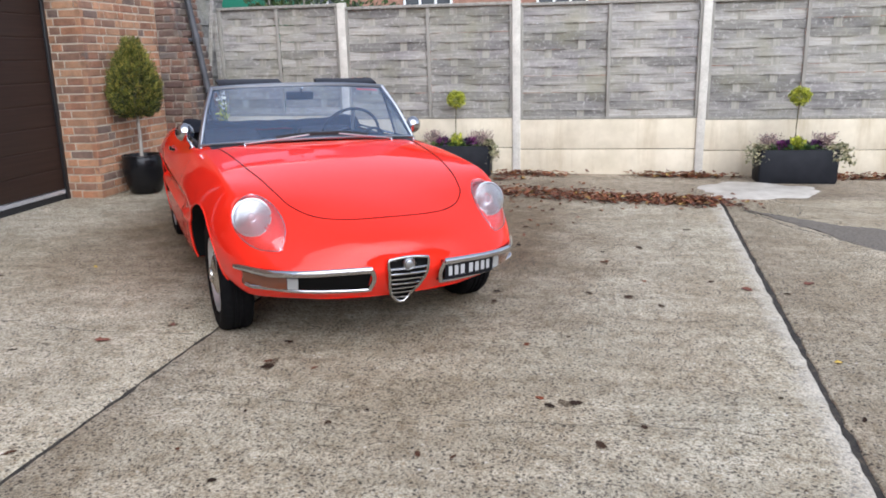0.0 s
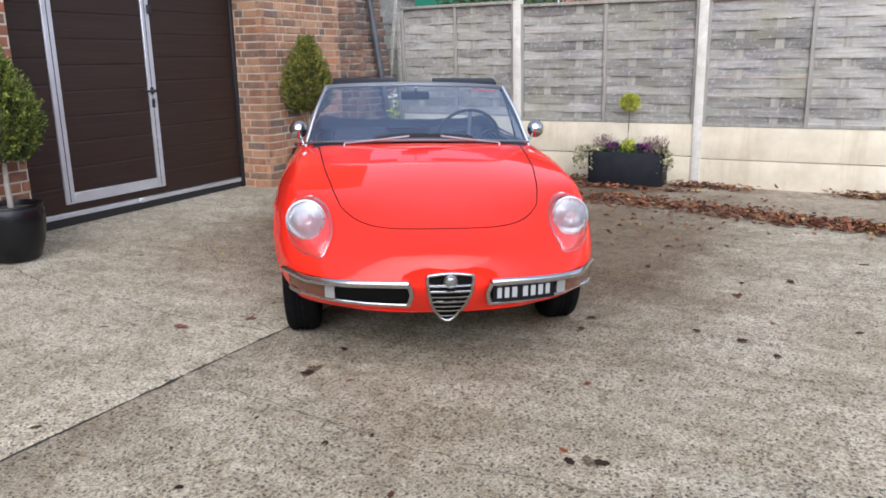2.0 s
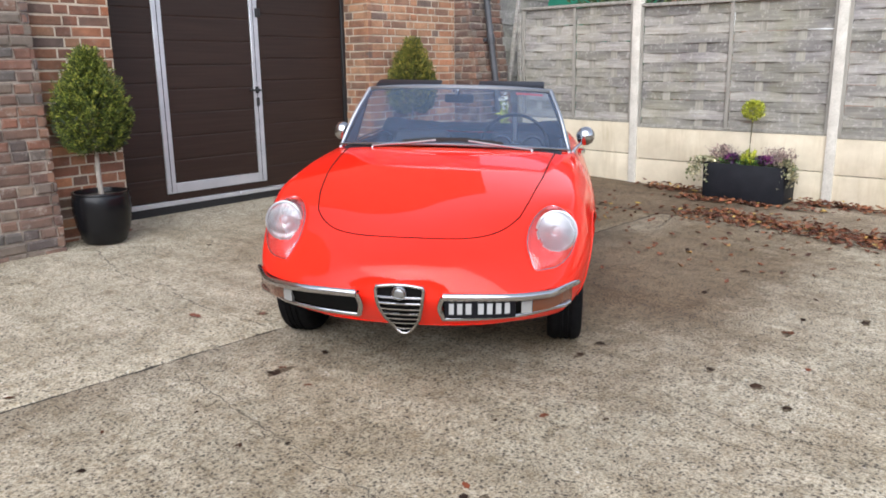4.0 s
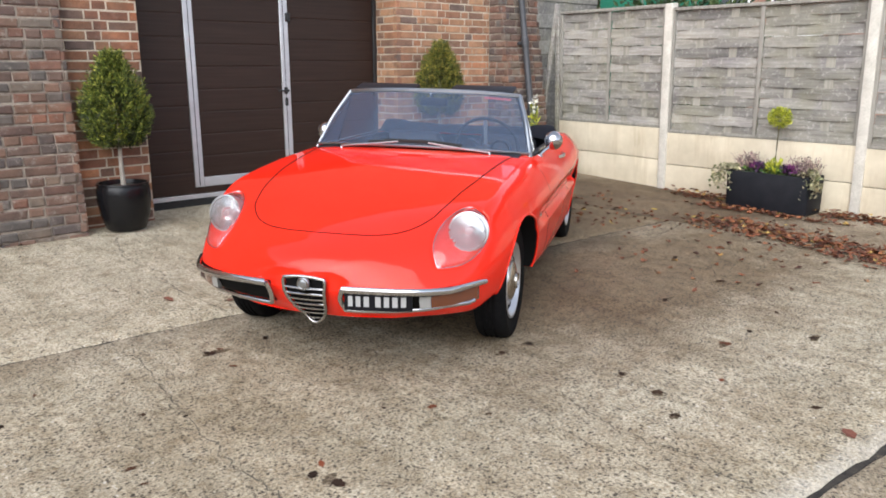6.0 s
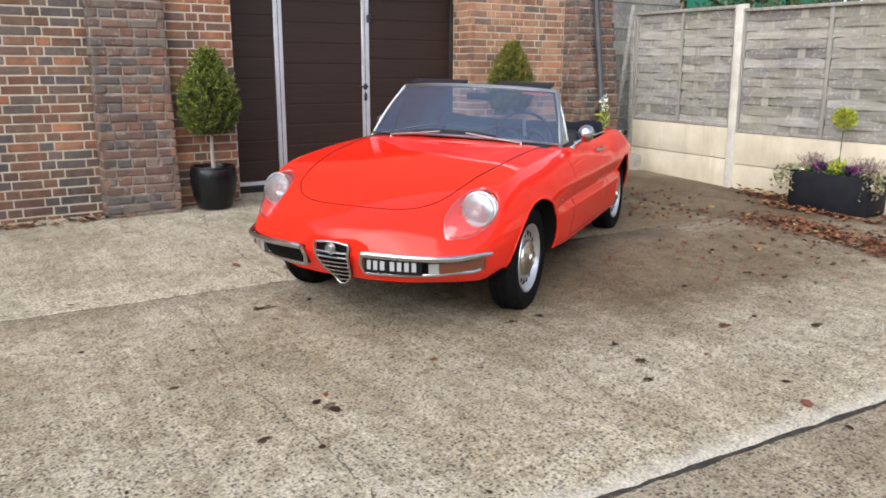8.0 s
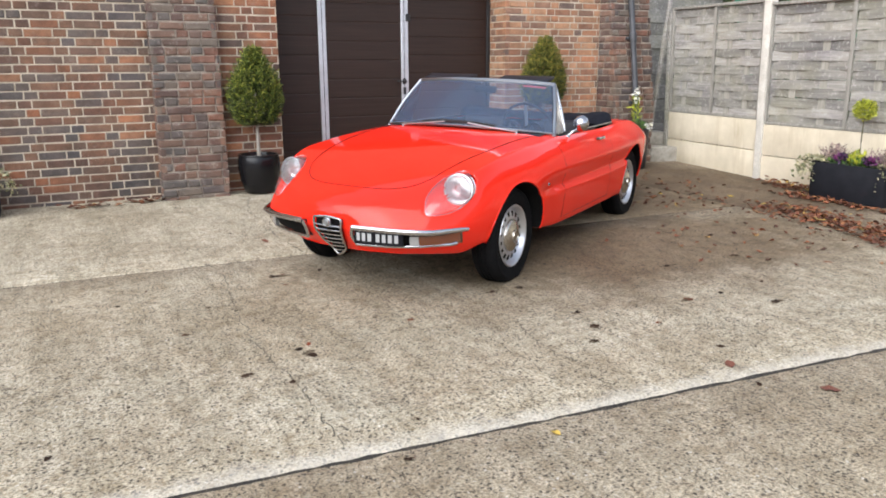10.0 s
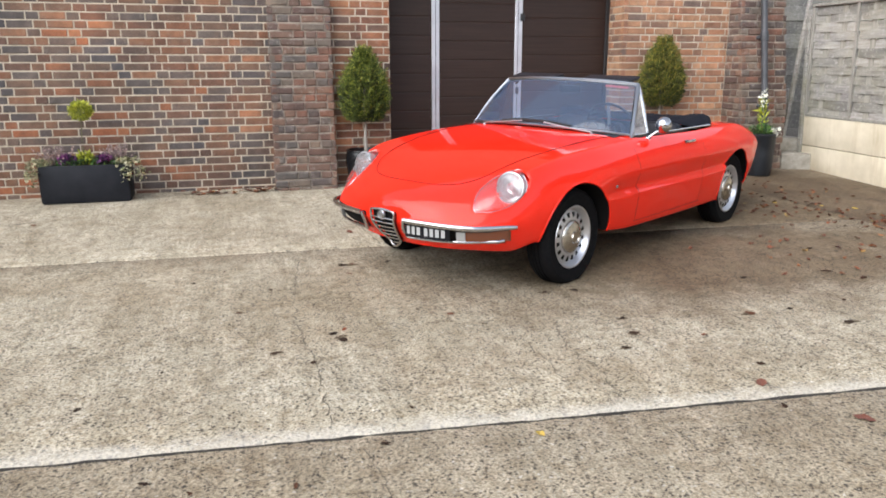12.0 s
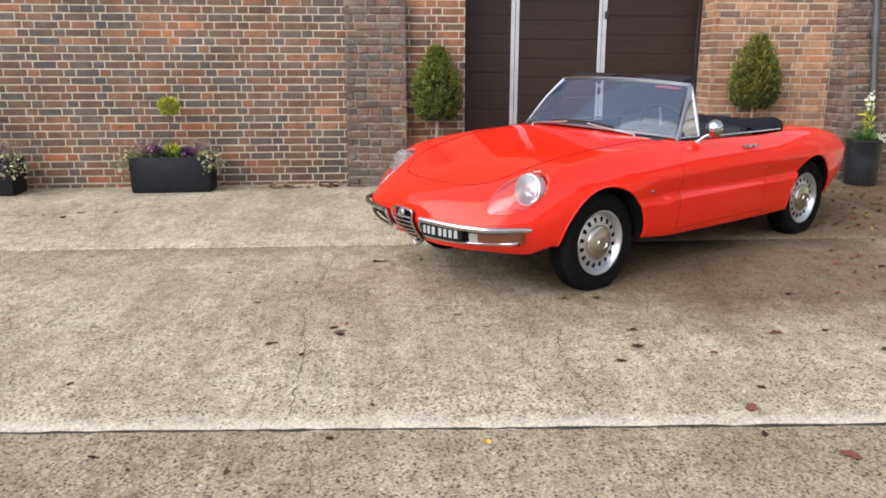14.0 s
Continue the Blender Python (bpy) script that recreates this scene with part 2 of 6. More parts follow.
M_SLAT = mat("weathered_fence_slat", (0.3, 0.28, 0.24), 0.9)
n = Nodes(M_SLAT)
p = n.world_pos()
tone = n.ramp(n.random(), [(0.0, (0.205, 0.196, 0.174)), (0.5, (0.295, 0.282, 0.250)), (1.0, (0.390, 0.370, 0.335))])
blotch = n.ramp(n.noise(3.2, 5, 0.65, n.scaled(1, 0.5, 1.3, p)), [(0.36, (0.70, 0.69, 0.74)), (0.52, (1.0, 1.0, 1.0)), (0.68, (1.22, 1.2, 1.14))])
tone = mix_socket(n, 0.9, tone, blotch, 'MULTIPLY')
grain = n.ramp(n.noise(26, 6, 0.7, n.scaled(1, 0.07, 1.6, p)), [(0.3, (0.55, 0.54, 0.52)), (0.65, (1.15, 1.15, 1.15))])
c = mix_socket(n, 0.85, tone, grain, 'MULTIPLY')
lichen = n.ramp(n.noise(24, 6, 0.75, p), [(0.54, (0, 0, 0)), (0.64, (1, 1, 1))])
c = mix_socket(n, n.math('MULTIPLY', lichen, 0.6), c, (0.48, 0.46, 0.42))
moss = n.ramp(n.noise(1.7, 5, 0.6, p), [(0.5, (0, 0, 0)), (0.72, (1, 1, 1))])
c = mix_socket(n, n.math('MULTIPLY', moss, 0.55), c, (0.24, 0.23, 0.14))
n.colour(c)
n.bump(n.noise(60, 6, 0.7, n.scaled(1, 0.08, 1.6, p)), 0.5, 0.004)

M_LATH = mat("pale_fence_lath", (0.42, 0.4, 0.34), 0.9)
n = Nodes(M_LATH)
p = n.world_pos()
n.colour(n.ramp(n.noise(22, 6, 0.7, n.scaled(1, 1.5, 0.12, p)), [(0.3, (0.22, 0.208, 0.172)), (0.7, (0.40, 0.38, 0.32))]))
n.bump(n.noise(60, 6, 0.7, n.scaled(1, 1.5, 0.1, p)), 0.4, 0.003)

M_DOOR = mat("brown_sectional_door", (0.038, 0.02, 0.014), 0.5, spec=0.3)
n = Nodes(M_DOOR)
p = n.world_pos()
n.colour(n.ramp(n.noise(30, 6, 0.65, n.scaled(0.05, 1, 1.5, p)), [(0.3, (0.019, 0.0105, 0.0078)), (0.7, (0.035, 0.0195, 0.0138))]))
n.bump(n.noise(45, 6, 0.65, n.scaled(0.05, 1, 1.5, p)), 0.15, 0.002)
M_ALU = mat("pale_aluminium_frame", (0.56, 0.57, 0.6), 0.42, 0.55)
n = Nodes(M_ALU)
n.colour(n.ramp(n.noise(5, 5, 0.6, n.world_pos()), [(0.3, (0.5, 0.51, 0.54)), (0.7, (0.62, 0.63, 0.66))]))
n.rough(n.ramp(n.noise(12, 5, 0.6, n.world_pos()), [(0.3, (0.32, 0.32, 0.32)), (0.7, (0.55, 0.55, 0.55))]))
M_RUBBER = mat("black_rubber", (0.012, 0.012, 0.012), 0.75)
M_BLACK = mat("black_plastic", (0.015, 0.015, 0.016), 0.45)
M_PIPE = mat("dark_grey_downpipe", (0.045, 0.047, 0.052), 0.5)
n = Nodes(M_PIPE)
n.colour(n.ramp(n.noise(6, 5, 0.6, n.world_pos()), [(0.3, (0.03, 0.032, 0.036)), (0.7, (0.07, 0.072, 0.078))]))
M_STEP = mat("grey_stone_step", (0.34, 0.31, 0.26), 0.9)
n = Nodes(M_STEP)
n.colour(n.ramp(n.noise(11, 6, 0.65, n.world_pos()), [(0.3, (0.2, 0.18, 0.145)), (0.7, (0.42, 0.39, 0.33))]))
n.bump(n.noise(60, 5, 0.7, n.world_pos()), 0.5, 0.006)

# car
M_RED = mat("bright_red_paint", (0.80, 0.024, 0.014), 0.5, 0.0, 0.75, spec=0.0)
n = Nodes(M_RED)
n.colour(n.ramp(n.noise(3, 3, 0.5), [(0.3, (0.82, 0.022, 0.008)), (0.7, (0.86, 0.026, 0.010))]))
n.bump(n.noise(220, 2, 0.5), 0.012, 0.001)
M_CHROME = mat("chrome", (0.50, 0.50, 0.51), 0.09, 1.0)
M_DULLCHROME = mat("dulled_chrome", (0.40, 0.39, 0.38), 0.2, 1.0)
n = Nodes(M_CHROME)
n.rough(n.ramp(n.noise(30, 4, 0.6), [(0.3, (0.05, 0.05, 0.05)), (0.7, (0.16, 0.16, 0.16))]))
M_STEEL = mat("silver_painted_steel", (0.60, 0.61, 0.63), 0.3, 0.8)
M_SATIN = mat("satin_metal_frame", (0.40, 0.42, 0.45), 0.28, 1.0)
M_HUBCAP = mat("satin_hub_cap", (0.50, 0.47, 0.42), 0.26, 1.0)
M_TYRE = mat("black_tyre", (0.011, 0.011, 0.012), 0.8, spec=0.08)
n = Nodes(M_TYRE)
n.colour(n.ramp(n.noise(40, 5, 0.6), [(0.3, (0.004, 0.004, 0.005)), (0.75, (0.010, 0.010, 0.010))]))
M_CABIN = mat("black_vinyl", (0.012, 0.013, 0.018), 0.5, spec=0.25)
n = Nodes(M_CABIN)
n.bump(n.noise(180, 4, 0.6), 0.2, 0.002)
M_CANVAS = mat("black_canvas", (0.010, 0.011, 0.016), 0.85, spec=0.15)
n = Nodes(M_CANVAS)
n.bump(n.noise(300, 3, 0.6), 0.3, 0.002)
M_SLOT = mat("dark_opening", (0.006, 0.006, 0.006), 0.8, spec=0.1)
M_PLATE = mat("black_plate", (0.008, 0.008, 0.010), 0.45, spec=0.12)
M_DIGIT = mat("silver_plate_bars", (0.36, 0.36, 0.355), 0.45)
M_AMBER = mat("amber_lens", (0.12, 0.030, 0.010), 0.10, 0, 1.0)
M_CLEARLENS = mat("clear_ribbed_lens", (0.30, 0.30, 0.29), 0.12, 0, 0.6)
M_STICKER = mat("red_paper_strip", (0.55, 0.10, 0.09), 0.7)
M_REFLECTOR = mat("lamp_reflector", (0.93, 0.93, 0.94), 0.22, 1.0)


def glass_material(name, tint, rough, reflect):
    """Thin clear sheet: see-through, with a gloss that grows towards grazing views."""
    m = bpy.data.materials.new(name)
    m.use_nodes = True
    t = m.node_tree
    t.nodes.clear()
    out = t.nodes.new("ShaderNodeOutputMaterial")
    clear = t.nodes.new("ShaderNodeBsdfTransparent")
    clear.inputs["Color"].default_value = (*tint, 1)
    gloss = t.nodes.new("ShaderNodeBsdfGlossy")
    gloss.inputs["Roughness"].default_value = rough
    fres = t.nodes.new("ShaderNodeFresnel")
    fres.inputs["IOR"].default_value = reflect
    mixer = t.nodes.new("ShaderNodeMixShader")
    t.links.new(fres.outputs[0], mixer.inputs[0])
    t.links.new(clear.outputs[0], mixer.inputs[1])
    t.links.new(gloss.outputs[0], mixer.inputs[2])
    t.links.new(mixer.outputs[0], out.inputs["Surface"])
    return m


M_GLASS = glass_material("windscreen_glass", (0.66, 0.72, 0.79), 0.01, 1.75)
M_COVER = glass_material("lamp_cover_plastic", (0.97, 0.97, 0.97), 0.04, 2.0)
M_LAMPGLASS = glass_material("lamp_glass", (0.95, 0.96, 0.97), 0.06, 1.9)


def veil_on(m, amount, colour):
    """A thin milky veil on a clear sheet, painting in reflected light and haze."""
    t = m.node_tree
    mixer = t.nodes.new("ShaderNodeMixShader")
    mixer.inputs[0].default_value = amount
    veil = t.nodes.new("ShaderNodeBsdfDiffuse")
    veil.inputs["Color"].default_value = (*colour, 1)
    out = next(q for q in t.nodes if q.bl_idname == "ShaderNodeOutputMaterial")
    t.links.new(out.inputs["Surface"].links[0].from_socket, mixer.inputs[1])
    t.links.new(veil.outputs[0], mixer.inputs[2])
    t.links.new(mixer.outputs[0], out.inputs["Surface"])


# white veil brightens the lens in place of its reflections
veil_on(M_LAMPGLASS, 0.17, (0.88, 0.9, 0.94))
veil_on(M_COVER, 0.03, (0.8, 0.78, 0.78))
# blue veil painted in for the sky mirrored in the windscreen
veil_on(M_GLASS, 0.085, (0.30, 0.45, 0.76))

# plants and pots
M_GLAZE = mat("black_glazed_pot", (0.007, 0.007, 0.008), 0.24, 0, 0.0, spec=0.3)
M_TROUGH = mat("dark_slate_trough", (0.018, 0.02, 0.024), 0.6, spec=0.2)
n = Nodes(M_TROUGH)
n.colour(n.ramp(n.noise(8, 6, 0.6), [(0.3, (0.007, 0.008, 0.011)), (0.75, (0.016, 0.017, 0.021))]))
n.bump(n.noise(60, 5, 0.6), 0.25, 0.003)
M_BARREL = mat("blue_grey_tub", (0.055, 0.065, 0.078), 0.45)
n = Nodes(M_BARREL)
n.colour(n.ramp(n.noise(9, 6, 0.6), [(0.35, (0.008, 0.010, 0.013)), (0.68, (0.018, 0.021, 0.026)), (0.76, (0.12, 0.12, 0.12))]))


def leaf_material(name, stops, rough=0.6):
    m = mat(name, stops[0][1], rough)
    n = Nodes(m)
    c = n.ramp(n.random(True), stops)
    shade = n.ramp(n.noise(19, 4, 0.6), [(0.34, (0.50, 0.52, 0.5)), (0.5, (1.0, 1.0, 1.0)), (0.66, (1.6, 1.55, 1.35))])
    n.colour(mix_socket(n, 1.0, c, shade, 'MULTIPLY'))
    n.b.inputs["Subsurface Weight"].default_value = 0.0
    return m


M_CONIFER = leaf_material("conifer_green", [(0.0, (0.022, 0.040, 0.005)), (0.45, (0.085, 0.120, 0.014)), (0.78, (0.185, 0.215, 0.027)), (1.0, (0.38, 0.38, 0.055))])
# darker copy of the conifer green: shade between the sprays put into the colour
M_CONIFER_SHADE = leaf_material("conifer_painted_shade", [(0.0, (0.012, 0.022, 0.005)), (0.6, (0.03, 0.045, 0.009)), (1.0, (0.06, 0.07, 0.016))])
M_CONIFER_WARM = leaf_material("conifer_bronze_green", [(0.0, (0.034, 0.046, 0.006)), (0.45, (0.115, 0.132, 0.016)), (0.78, (0.215, 0.205, 0.030)), (1.0, (0.36, 0.29, 0.055))])
M_LIME = leaf_material("lime_yellow_green", [(0.0, (0.16, 0.2, 0.015)), (0.5, (0.34, 0.37, 0.03)), (1.0, (0.5, 0.5, 0.06))])
M_HEATHER = leaf_material("faded_heather", [(0.0, (0.12, 0.09, 0.08)), (0.5, (0.27, 0.19, 0.18)), (1.0, (0.42, 0.31, 0.29))])
M_IVY = leaf_material("cream_variegated_ivy", [(0.0, (0.09, 0.11, 0.04)), (0.4, (0.3, 0.29, 0.17)), (1.0, (0.55, 0.5, 0.34))])
M_GREENLEAF = leaf_material("bedding_green", [(0.0, (0.02, 0.045, 0.012)), (0.6, (0.05, 0.11, 0.025)), (1.0, (0.12, 0.2, 0.04))])
M_VIOLET = leaf_material("violet_petals", [(0.0, (0.02, 0.008, 0.028)), (0.6, (0.05, 0.014, 0.065)), (1.0, (0.11, 0.03, 0.12))])
M_MAGENTA = leaf_material("magenta_petals", [(0.0, (0.10, 0.02, 0.09)), (1.0, (0.24, 0.05, 0.20))])
M_WHITE = leaf_material("white_petals", [(0.0, (0.6, 0.6, 0.52)), (1.0, (0.8, 0.8, 0.74))])
M_DEADLEAF = leaf_material("brown_fallen_leaf", [(0.0, (0.060, 0.022, 0.012)), (0.35, (0.135, 0.044, 0.020)), (0.7, (0.21, 0.072, 0.031)), (0.93, (0.25, 0.12, 0.048)), (1.0, (0.36, 0.26, 0.07))], 0.7)
M_DARKLEAF = mat("dark_damp_leaf", (0.05, 0.03, 0.02), 0.85, spec=0.1)
n = Nodes(M_DARKLEAF)
n.colour(n.ramp(n.random(), [(0.0, (0.028, 0.018, 0.013)), (0.6, (0.06, 0.035, 0.022)), (0.9, (0.12, 0.05, 0.028)), (1.0, (0.2, 0.06, 0.03))]))
M_REDLEAF = mat("red_brown_leaf", (0.15, 0.052, 0.030), 0.7)
M_YELLOWLEAF = mat("yellow_leaf", (0.48, 0.33, 0.06), 0.7)
M_STEM = mat("pale_grey_bark", (0.28, 0.25, 0.21), 0.85)
n = Nodes(M_STEM)
n.colour(n.ramp(n.noise(60, 5, 0.7, n.scaled(1, 1, 0.2)), [(0.3, (0.18, 0.155, 0.125)), (0.7, (0.38, 0.345, 0.3))]))
M_TWIG = mat("green_brown_twig", (0.1, 0.09, 0.045), 0.8)
M_FILLER = mat("joint_dirt", (0.03, 0.026, 0.02), 0.95)
n = Nodes(M_FILLER)
n.colour(n.ramp(n.noise(25, 6, 0.7, n.world_pos()), [(0.35, (0.014, 0.012, 0.010)), (0.6, (0.05, 0.042, 0.032)), (0.75, (0.16, 0.12, 0.08))]))
M_CRACK = mat("crack_dirt", (0.11, 0.095, 0.07), 0.95)
M_SPOT = mat("dark_concrete_stain", (0.10, 0.075, 0.05), 0.95, spec=0.05)
n = Nodes(M_SPOT)
n.colour(n.ramp(n.noise(70, 5, 0.75, n.world_pos()), [(0.38, (0.045, 0.033, 0.022)), (0.6, (0.22, 0.175, 0.12))]))

M_FARBRICK = mat("distant_brick", (0.28, 0.15, 0.1), 0.9)
n = Nodes(M_FARBRICK)
n.colour(n.ramp(n.noise(6, 6, 0.7, n.world_pos()), [(0.3, (0.2, 0.11, 0.075)), (0.7, (0.36, 0.2, 0.14))]))
M_WHITEPAINT = mat("white_window_paint", (0.75, 0.75, 0.74), 0.5)
M_FARGLASS = mat("dark_window_glass", (0.03, 0.035, 0.04), 0.08)
M_GREENSHED = mat("green_sheet_cladding", (0.008, 0.16, 0.09), 0.5)
M_HEDGE = leaf_material("dark_hedge_leaf", [(0.0, (0.015, 0.03, 0.01)), (0.6, (0.04, 0.075, 0.02)), (1.0, (0.1, 0.13, 0.04))])
M_TIMBER = mat("grey_timber", (0.2, 0.185, 0.155), 0.9)
n = Nodes(M_TIMBER)
n.colour(n.ramp(n.noise(30, 6, 0.7, n.scaled(1, 1, 0.08, n.world_pos())), [(0.3, (0.19, 0.18, 0.155)), (0.7, (0.36, 0.34, 0.295))]))


# ---- geometry helpers ----
def mesh_of(name, bm, material, smooth=40):
    me = bpy.data.meshes.new(name)
    bm.normal_update()
    bm.to_mesh(me)
    bm.free()
    me.materials.append(material)
    if smooth:
        for poly in me.polygons:
            poly.use_smooth = True
        me.set_sharp_from_angle(angle=radians(smooth))
    return me


def part(name, bm, material, parent=None, label="", smooth=40):
    ob = new(name, mesh_of(name, bm, material, smooth))
    if parent is not None:
        ob.parent = parent
    if label:
        tagged(ob, label)
    return ob


def empty(name, m, label, category, group="", kind=""):
    ob = new(name)
    ob.matrix_world = m
    return tagged(ob, label, category, group, kind)


def box(bm, x0, x1, y0, y1, z0, z1, bevel=0.0, segments=1):
    r = bmesh.ops.create_cube(bm, size=1.0)
    vs = r["verts"]
    for v in vs:
        v.co = Vector((x0 + (v.co.x + 0.5) * (x1 - x0), y0 + (v.co.y + 0.5) * (y1 - y0), z0 + (v.co.z + 0.5) * (z1 - z0)))
    if bevel:
        es = list({e for v in vs for e in v.link_edges})
        bmesh.ops.bevel(bm, geom=es, offset=bevel, segments=segments, affect='EDGES', profile=0.6)
    return bm


def boxed(*args, **kw):
    return box(bmesh.new(), *args, **kw)


def quads(bm, grid, closed_u=False, closed_v=False):
    """Faces over a grid of points (rows of equal length)."""
    rows = [[bm.verts.new(p) for p in row] for row in grid]
    nu, nv = len(rows), len(rows[0])
    for i in range(nu if closed_u else nu - 1):
        for j in range(nv if closed_v else nv - 1):
            a, b = rows[i], rows[(i + 1) % nu]
            try:
                bm.faces.new((a[j], a[(j + 1) % nv], b[(j + 1) % nv], b[j]))
            except ValueError:
                pass
    return rows


def lathe(bm, profile, n=32, axis='Z', centre=(0, 0, 0), wobble=None):
    """Turn (radius, height) pairs round an axis."""
    grid = []
    for k in range(n):
        a = 2 * math.pi * k / n
        row = []
        for r, h in profile:
            rr = r * (wobble(a, h) if wobble else 1.0)
            p = (rr * math.cos(a), rr * math.sin(a), h)
            if axis == 'Y':
                p = (p[0], p[2], -p[1])
            if axis == 'X':
                p = (p[2], p[0], p[1])
            row.append((p[0] + centre[0], p[1] + centre[1], p[2] + centre[2]))
        grid.append(row)
    quads(bm, grid, closed_u=True)
    bmesh.ops.remove_doubles(bm, verts=bm.verts[:], dist=1e-5)
    bmesh.ops.recalc_face_normals(bm, faces=bm.faces[:])
    return bm


def sweep(bm, path, shape, closed=False, up=(0, 0, 1), scales=None, caps=True):
    """Carry a closed 2D outline along a path; outline x is sideways, y is up."""
    pts = [Vector(p) for p in path]
    n = len(pts)
    grid = []
    up = Vector(up)
    for i, p in enumerate(pts):
        a = pts[(i - 1) % n] if closed or i else pts[i]
        b = pts[(i + 1) % n] if closed or i < n - 1 else pts[i]
        t = (b - a).normalized()
        side = t.cross(up)
        if side.length < 1e-4:
            side = t.cross(Vector((1, 0, 0)))
        side.normalize()
        top = side.cross(t).normalized()
        s = scales[i] if scales else 1.0
        grid.append([p + side * (x * s) + top * (y * s) for x, y in shape])
    rows = quads(bm, grid, closed_u=closed, closed_v=True)
    if caps and not closed:
        for row in (rows[0], rows[-1]):
            try:
                bm.faces.new(row)
            except ValueError:
                pass
    bmesh.ops.recalc_face_normals(bm, faces=bm.faces[:])
    return bm


def ring(r, n=10):
    return [(r * math.cos(2 * math.pi * k / n), r * math.sin(2 * math.pi * k / n)) for k in range(n)]


def rect(w, h, c=0.25):
    """Rounded rectangle outline, c: corner cut as a share of the smaller side."""
    k = min(w, h) * c
    w, h = w / 2, h / 2
    return [(w - k, -h), (w, -h + k), (w, h - k), (w - k, h), (-w + k, h), (-w, h - k), (-w, -h + k), (-w + k, -h)]


def curve_points(knots, n):
    """Smooth curve through 3D knots (Catmull-Rom), n points."""
    k = [Vector(p) for p in knots]
    k = [2 * k[0] - k[1]] + k + [2 * k[-1] - k[-2]]
    out = []
    segs = len(k) - 3
    for i in range(n):
        s = i / (n - 1) * segs
        j = min(int(s), segs - 1)
        u = s - j
        p0, p1, p2, p3 = k[j:j + 4]
        out.append(0.5 * ((2 * p1) + (p2 - p0) * u + (2 * p0 - 5 * p1 + 4 * p2 - p3) * u * u + (3 * p1 - p0 - 3 * p2 + p3) * u ** 3))
    return out


def gz(x, y):
    """Height of the drive, which rises a little towards the house and the fence."""
    return 0.006 * max(-6, min(8, x - 2)) + 0.010 * max(-6, min(6, y - 1.4)) + 0.035 * max(0.0, min(1.0, (y - 3.4) / 2.2))


def leaves(bm, points, size, rng, outward=None, aspect=0.5, droop=0.0):
    """A small folded blade at each (point, normal)."""
    for p, nrm in points:
        p = Vector(p)
        nrm = Vector(nrm).normalized()
        d = (nrm + Vector((rng.gauss(0, 1), rng.gauss(0, 1), rng.gauss(0, 1) - droop)) * 0.45).normalized()
        s = d.cross(Vector((rng.gauss(0, 1), rng.gauss(0, 1), rng.gauss(0, 1)))).normalized()
        l = size * rng.uniform(0.6, 1.3)
        w = l * aspect * rng.uniform(0.7, 1.2)
        fold = d.cross(s) * (w * 0.25)
        a, b, c, e = p - s * w * 0.5 + fold + d * l * 0.45, p, p + s * w * 0.5 + fold + d * l * 0.45, p + d * l
        v = [bm.verts.new(q) for q in (a, b, c, e)]
        bm.faces.new((v[0], v[1], v[3]))
        bm.faces.new((v[1], v[2], v[3]))


# ---- ground ----
bm = bmesh.new()
xs = [-600, -60, -10, -6, -4, 0, 4, 7, 10, 60, 600]
ys = [-600, -60, -10, -5, -2, 0, 3, 6, 7.4, 60, 600]
quads(bm, [[(x, y, gz(x, y) - 0.035) for y in ys] for x in xs])
bmesh.ops.recalc_face_normals(bm, faces=bm.faces[:])
tagged(part("ground", bm, M_SOIL), "dark damp soil sheet below the concrete drive", "ground", kind="structure")


def slab(name, x0, x1, ya, yb, material, label, gap0=0.016, gap1=0.016):
    """A concrete bay between two joint lines y = a + b * x, with a worn rounded edge."""
    bm = bmesh.new()
    nx = 240
    rng = random.Random(len(name) * 7)
    grid = []
    for i in range(nx + 1):
        x = x0 + (x1 - x0) * i / nx
        y0, y1 = ya[0] + ya[1] * x, yb[0] + yb[1] * x
        jit0, jit1 = rng.gauss(0, 0.0035), rng.gauss(0, 0.0035)
        y0, y1 = y0 + gap0 + jit0, y1 - gap1 + jit1
        row = []
        row.append((x, y0, gz(x, y0) - 0.06))
        row.append((x, y0, gz(x, y0) - 0.008))
        row.append((x, y0 + 0.008, gz(x, y0)))
        for k in range(1, 8):
            y = y0 + (y1 - y0) * k / 8
            row.append((x, y, gz(x, y)))
        row.append((x, y1 - 0.008, gz(x, y1)))
        row.append((x, y1, gz(x, y1) - 0.008))
        row.append((x, y1, gz(x, y1) - 0.06))
        grid.append(row)
    quads(bm, grid)
    bmesh.ops.recalc_face_normals(bm, faces=bm.faces[:])
    for f in bm.faces:
        if f.normal.z < -0.5:
            f.normal_flip()
    return tagged(part(name, bm, material, smooth=60), label, "concrete", kind="structure")


slab("pavement", -9, 5.95, JOINT_MID, (6.6, 0.0), M_SLAB_FAR, "pale weathered concrete bay in front of the garage door", 0.008)
slab("pavement", -9, 5.95, JOINT_NEAR, JOINT_MID, M_SLAB_MID, "stained concrete bay under the red car", 0.011, 0.008)
slab("pavement", -9, 5.95, (-9.0, 0.0), JOINT_NEAR, M_SLAB_NEAR, "brownish concrete bay with scattered leaves", 0.016, 0.015)
slab("pavement", 5.958, 7.7, (-9.0, 0.0), (7.2, 0.0), M_STRIPSLAB, "stained concrete strip along the fence foot")

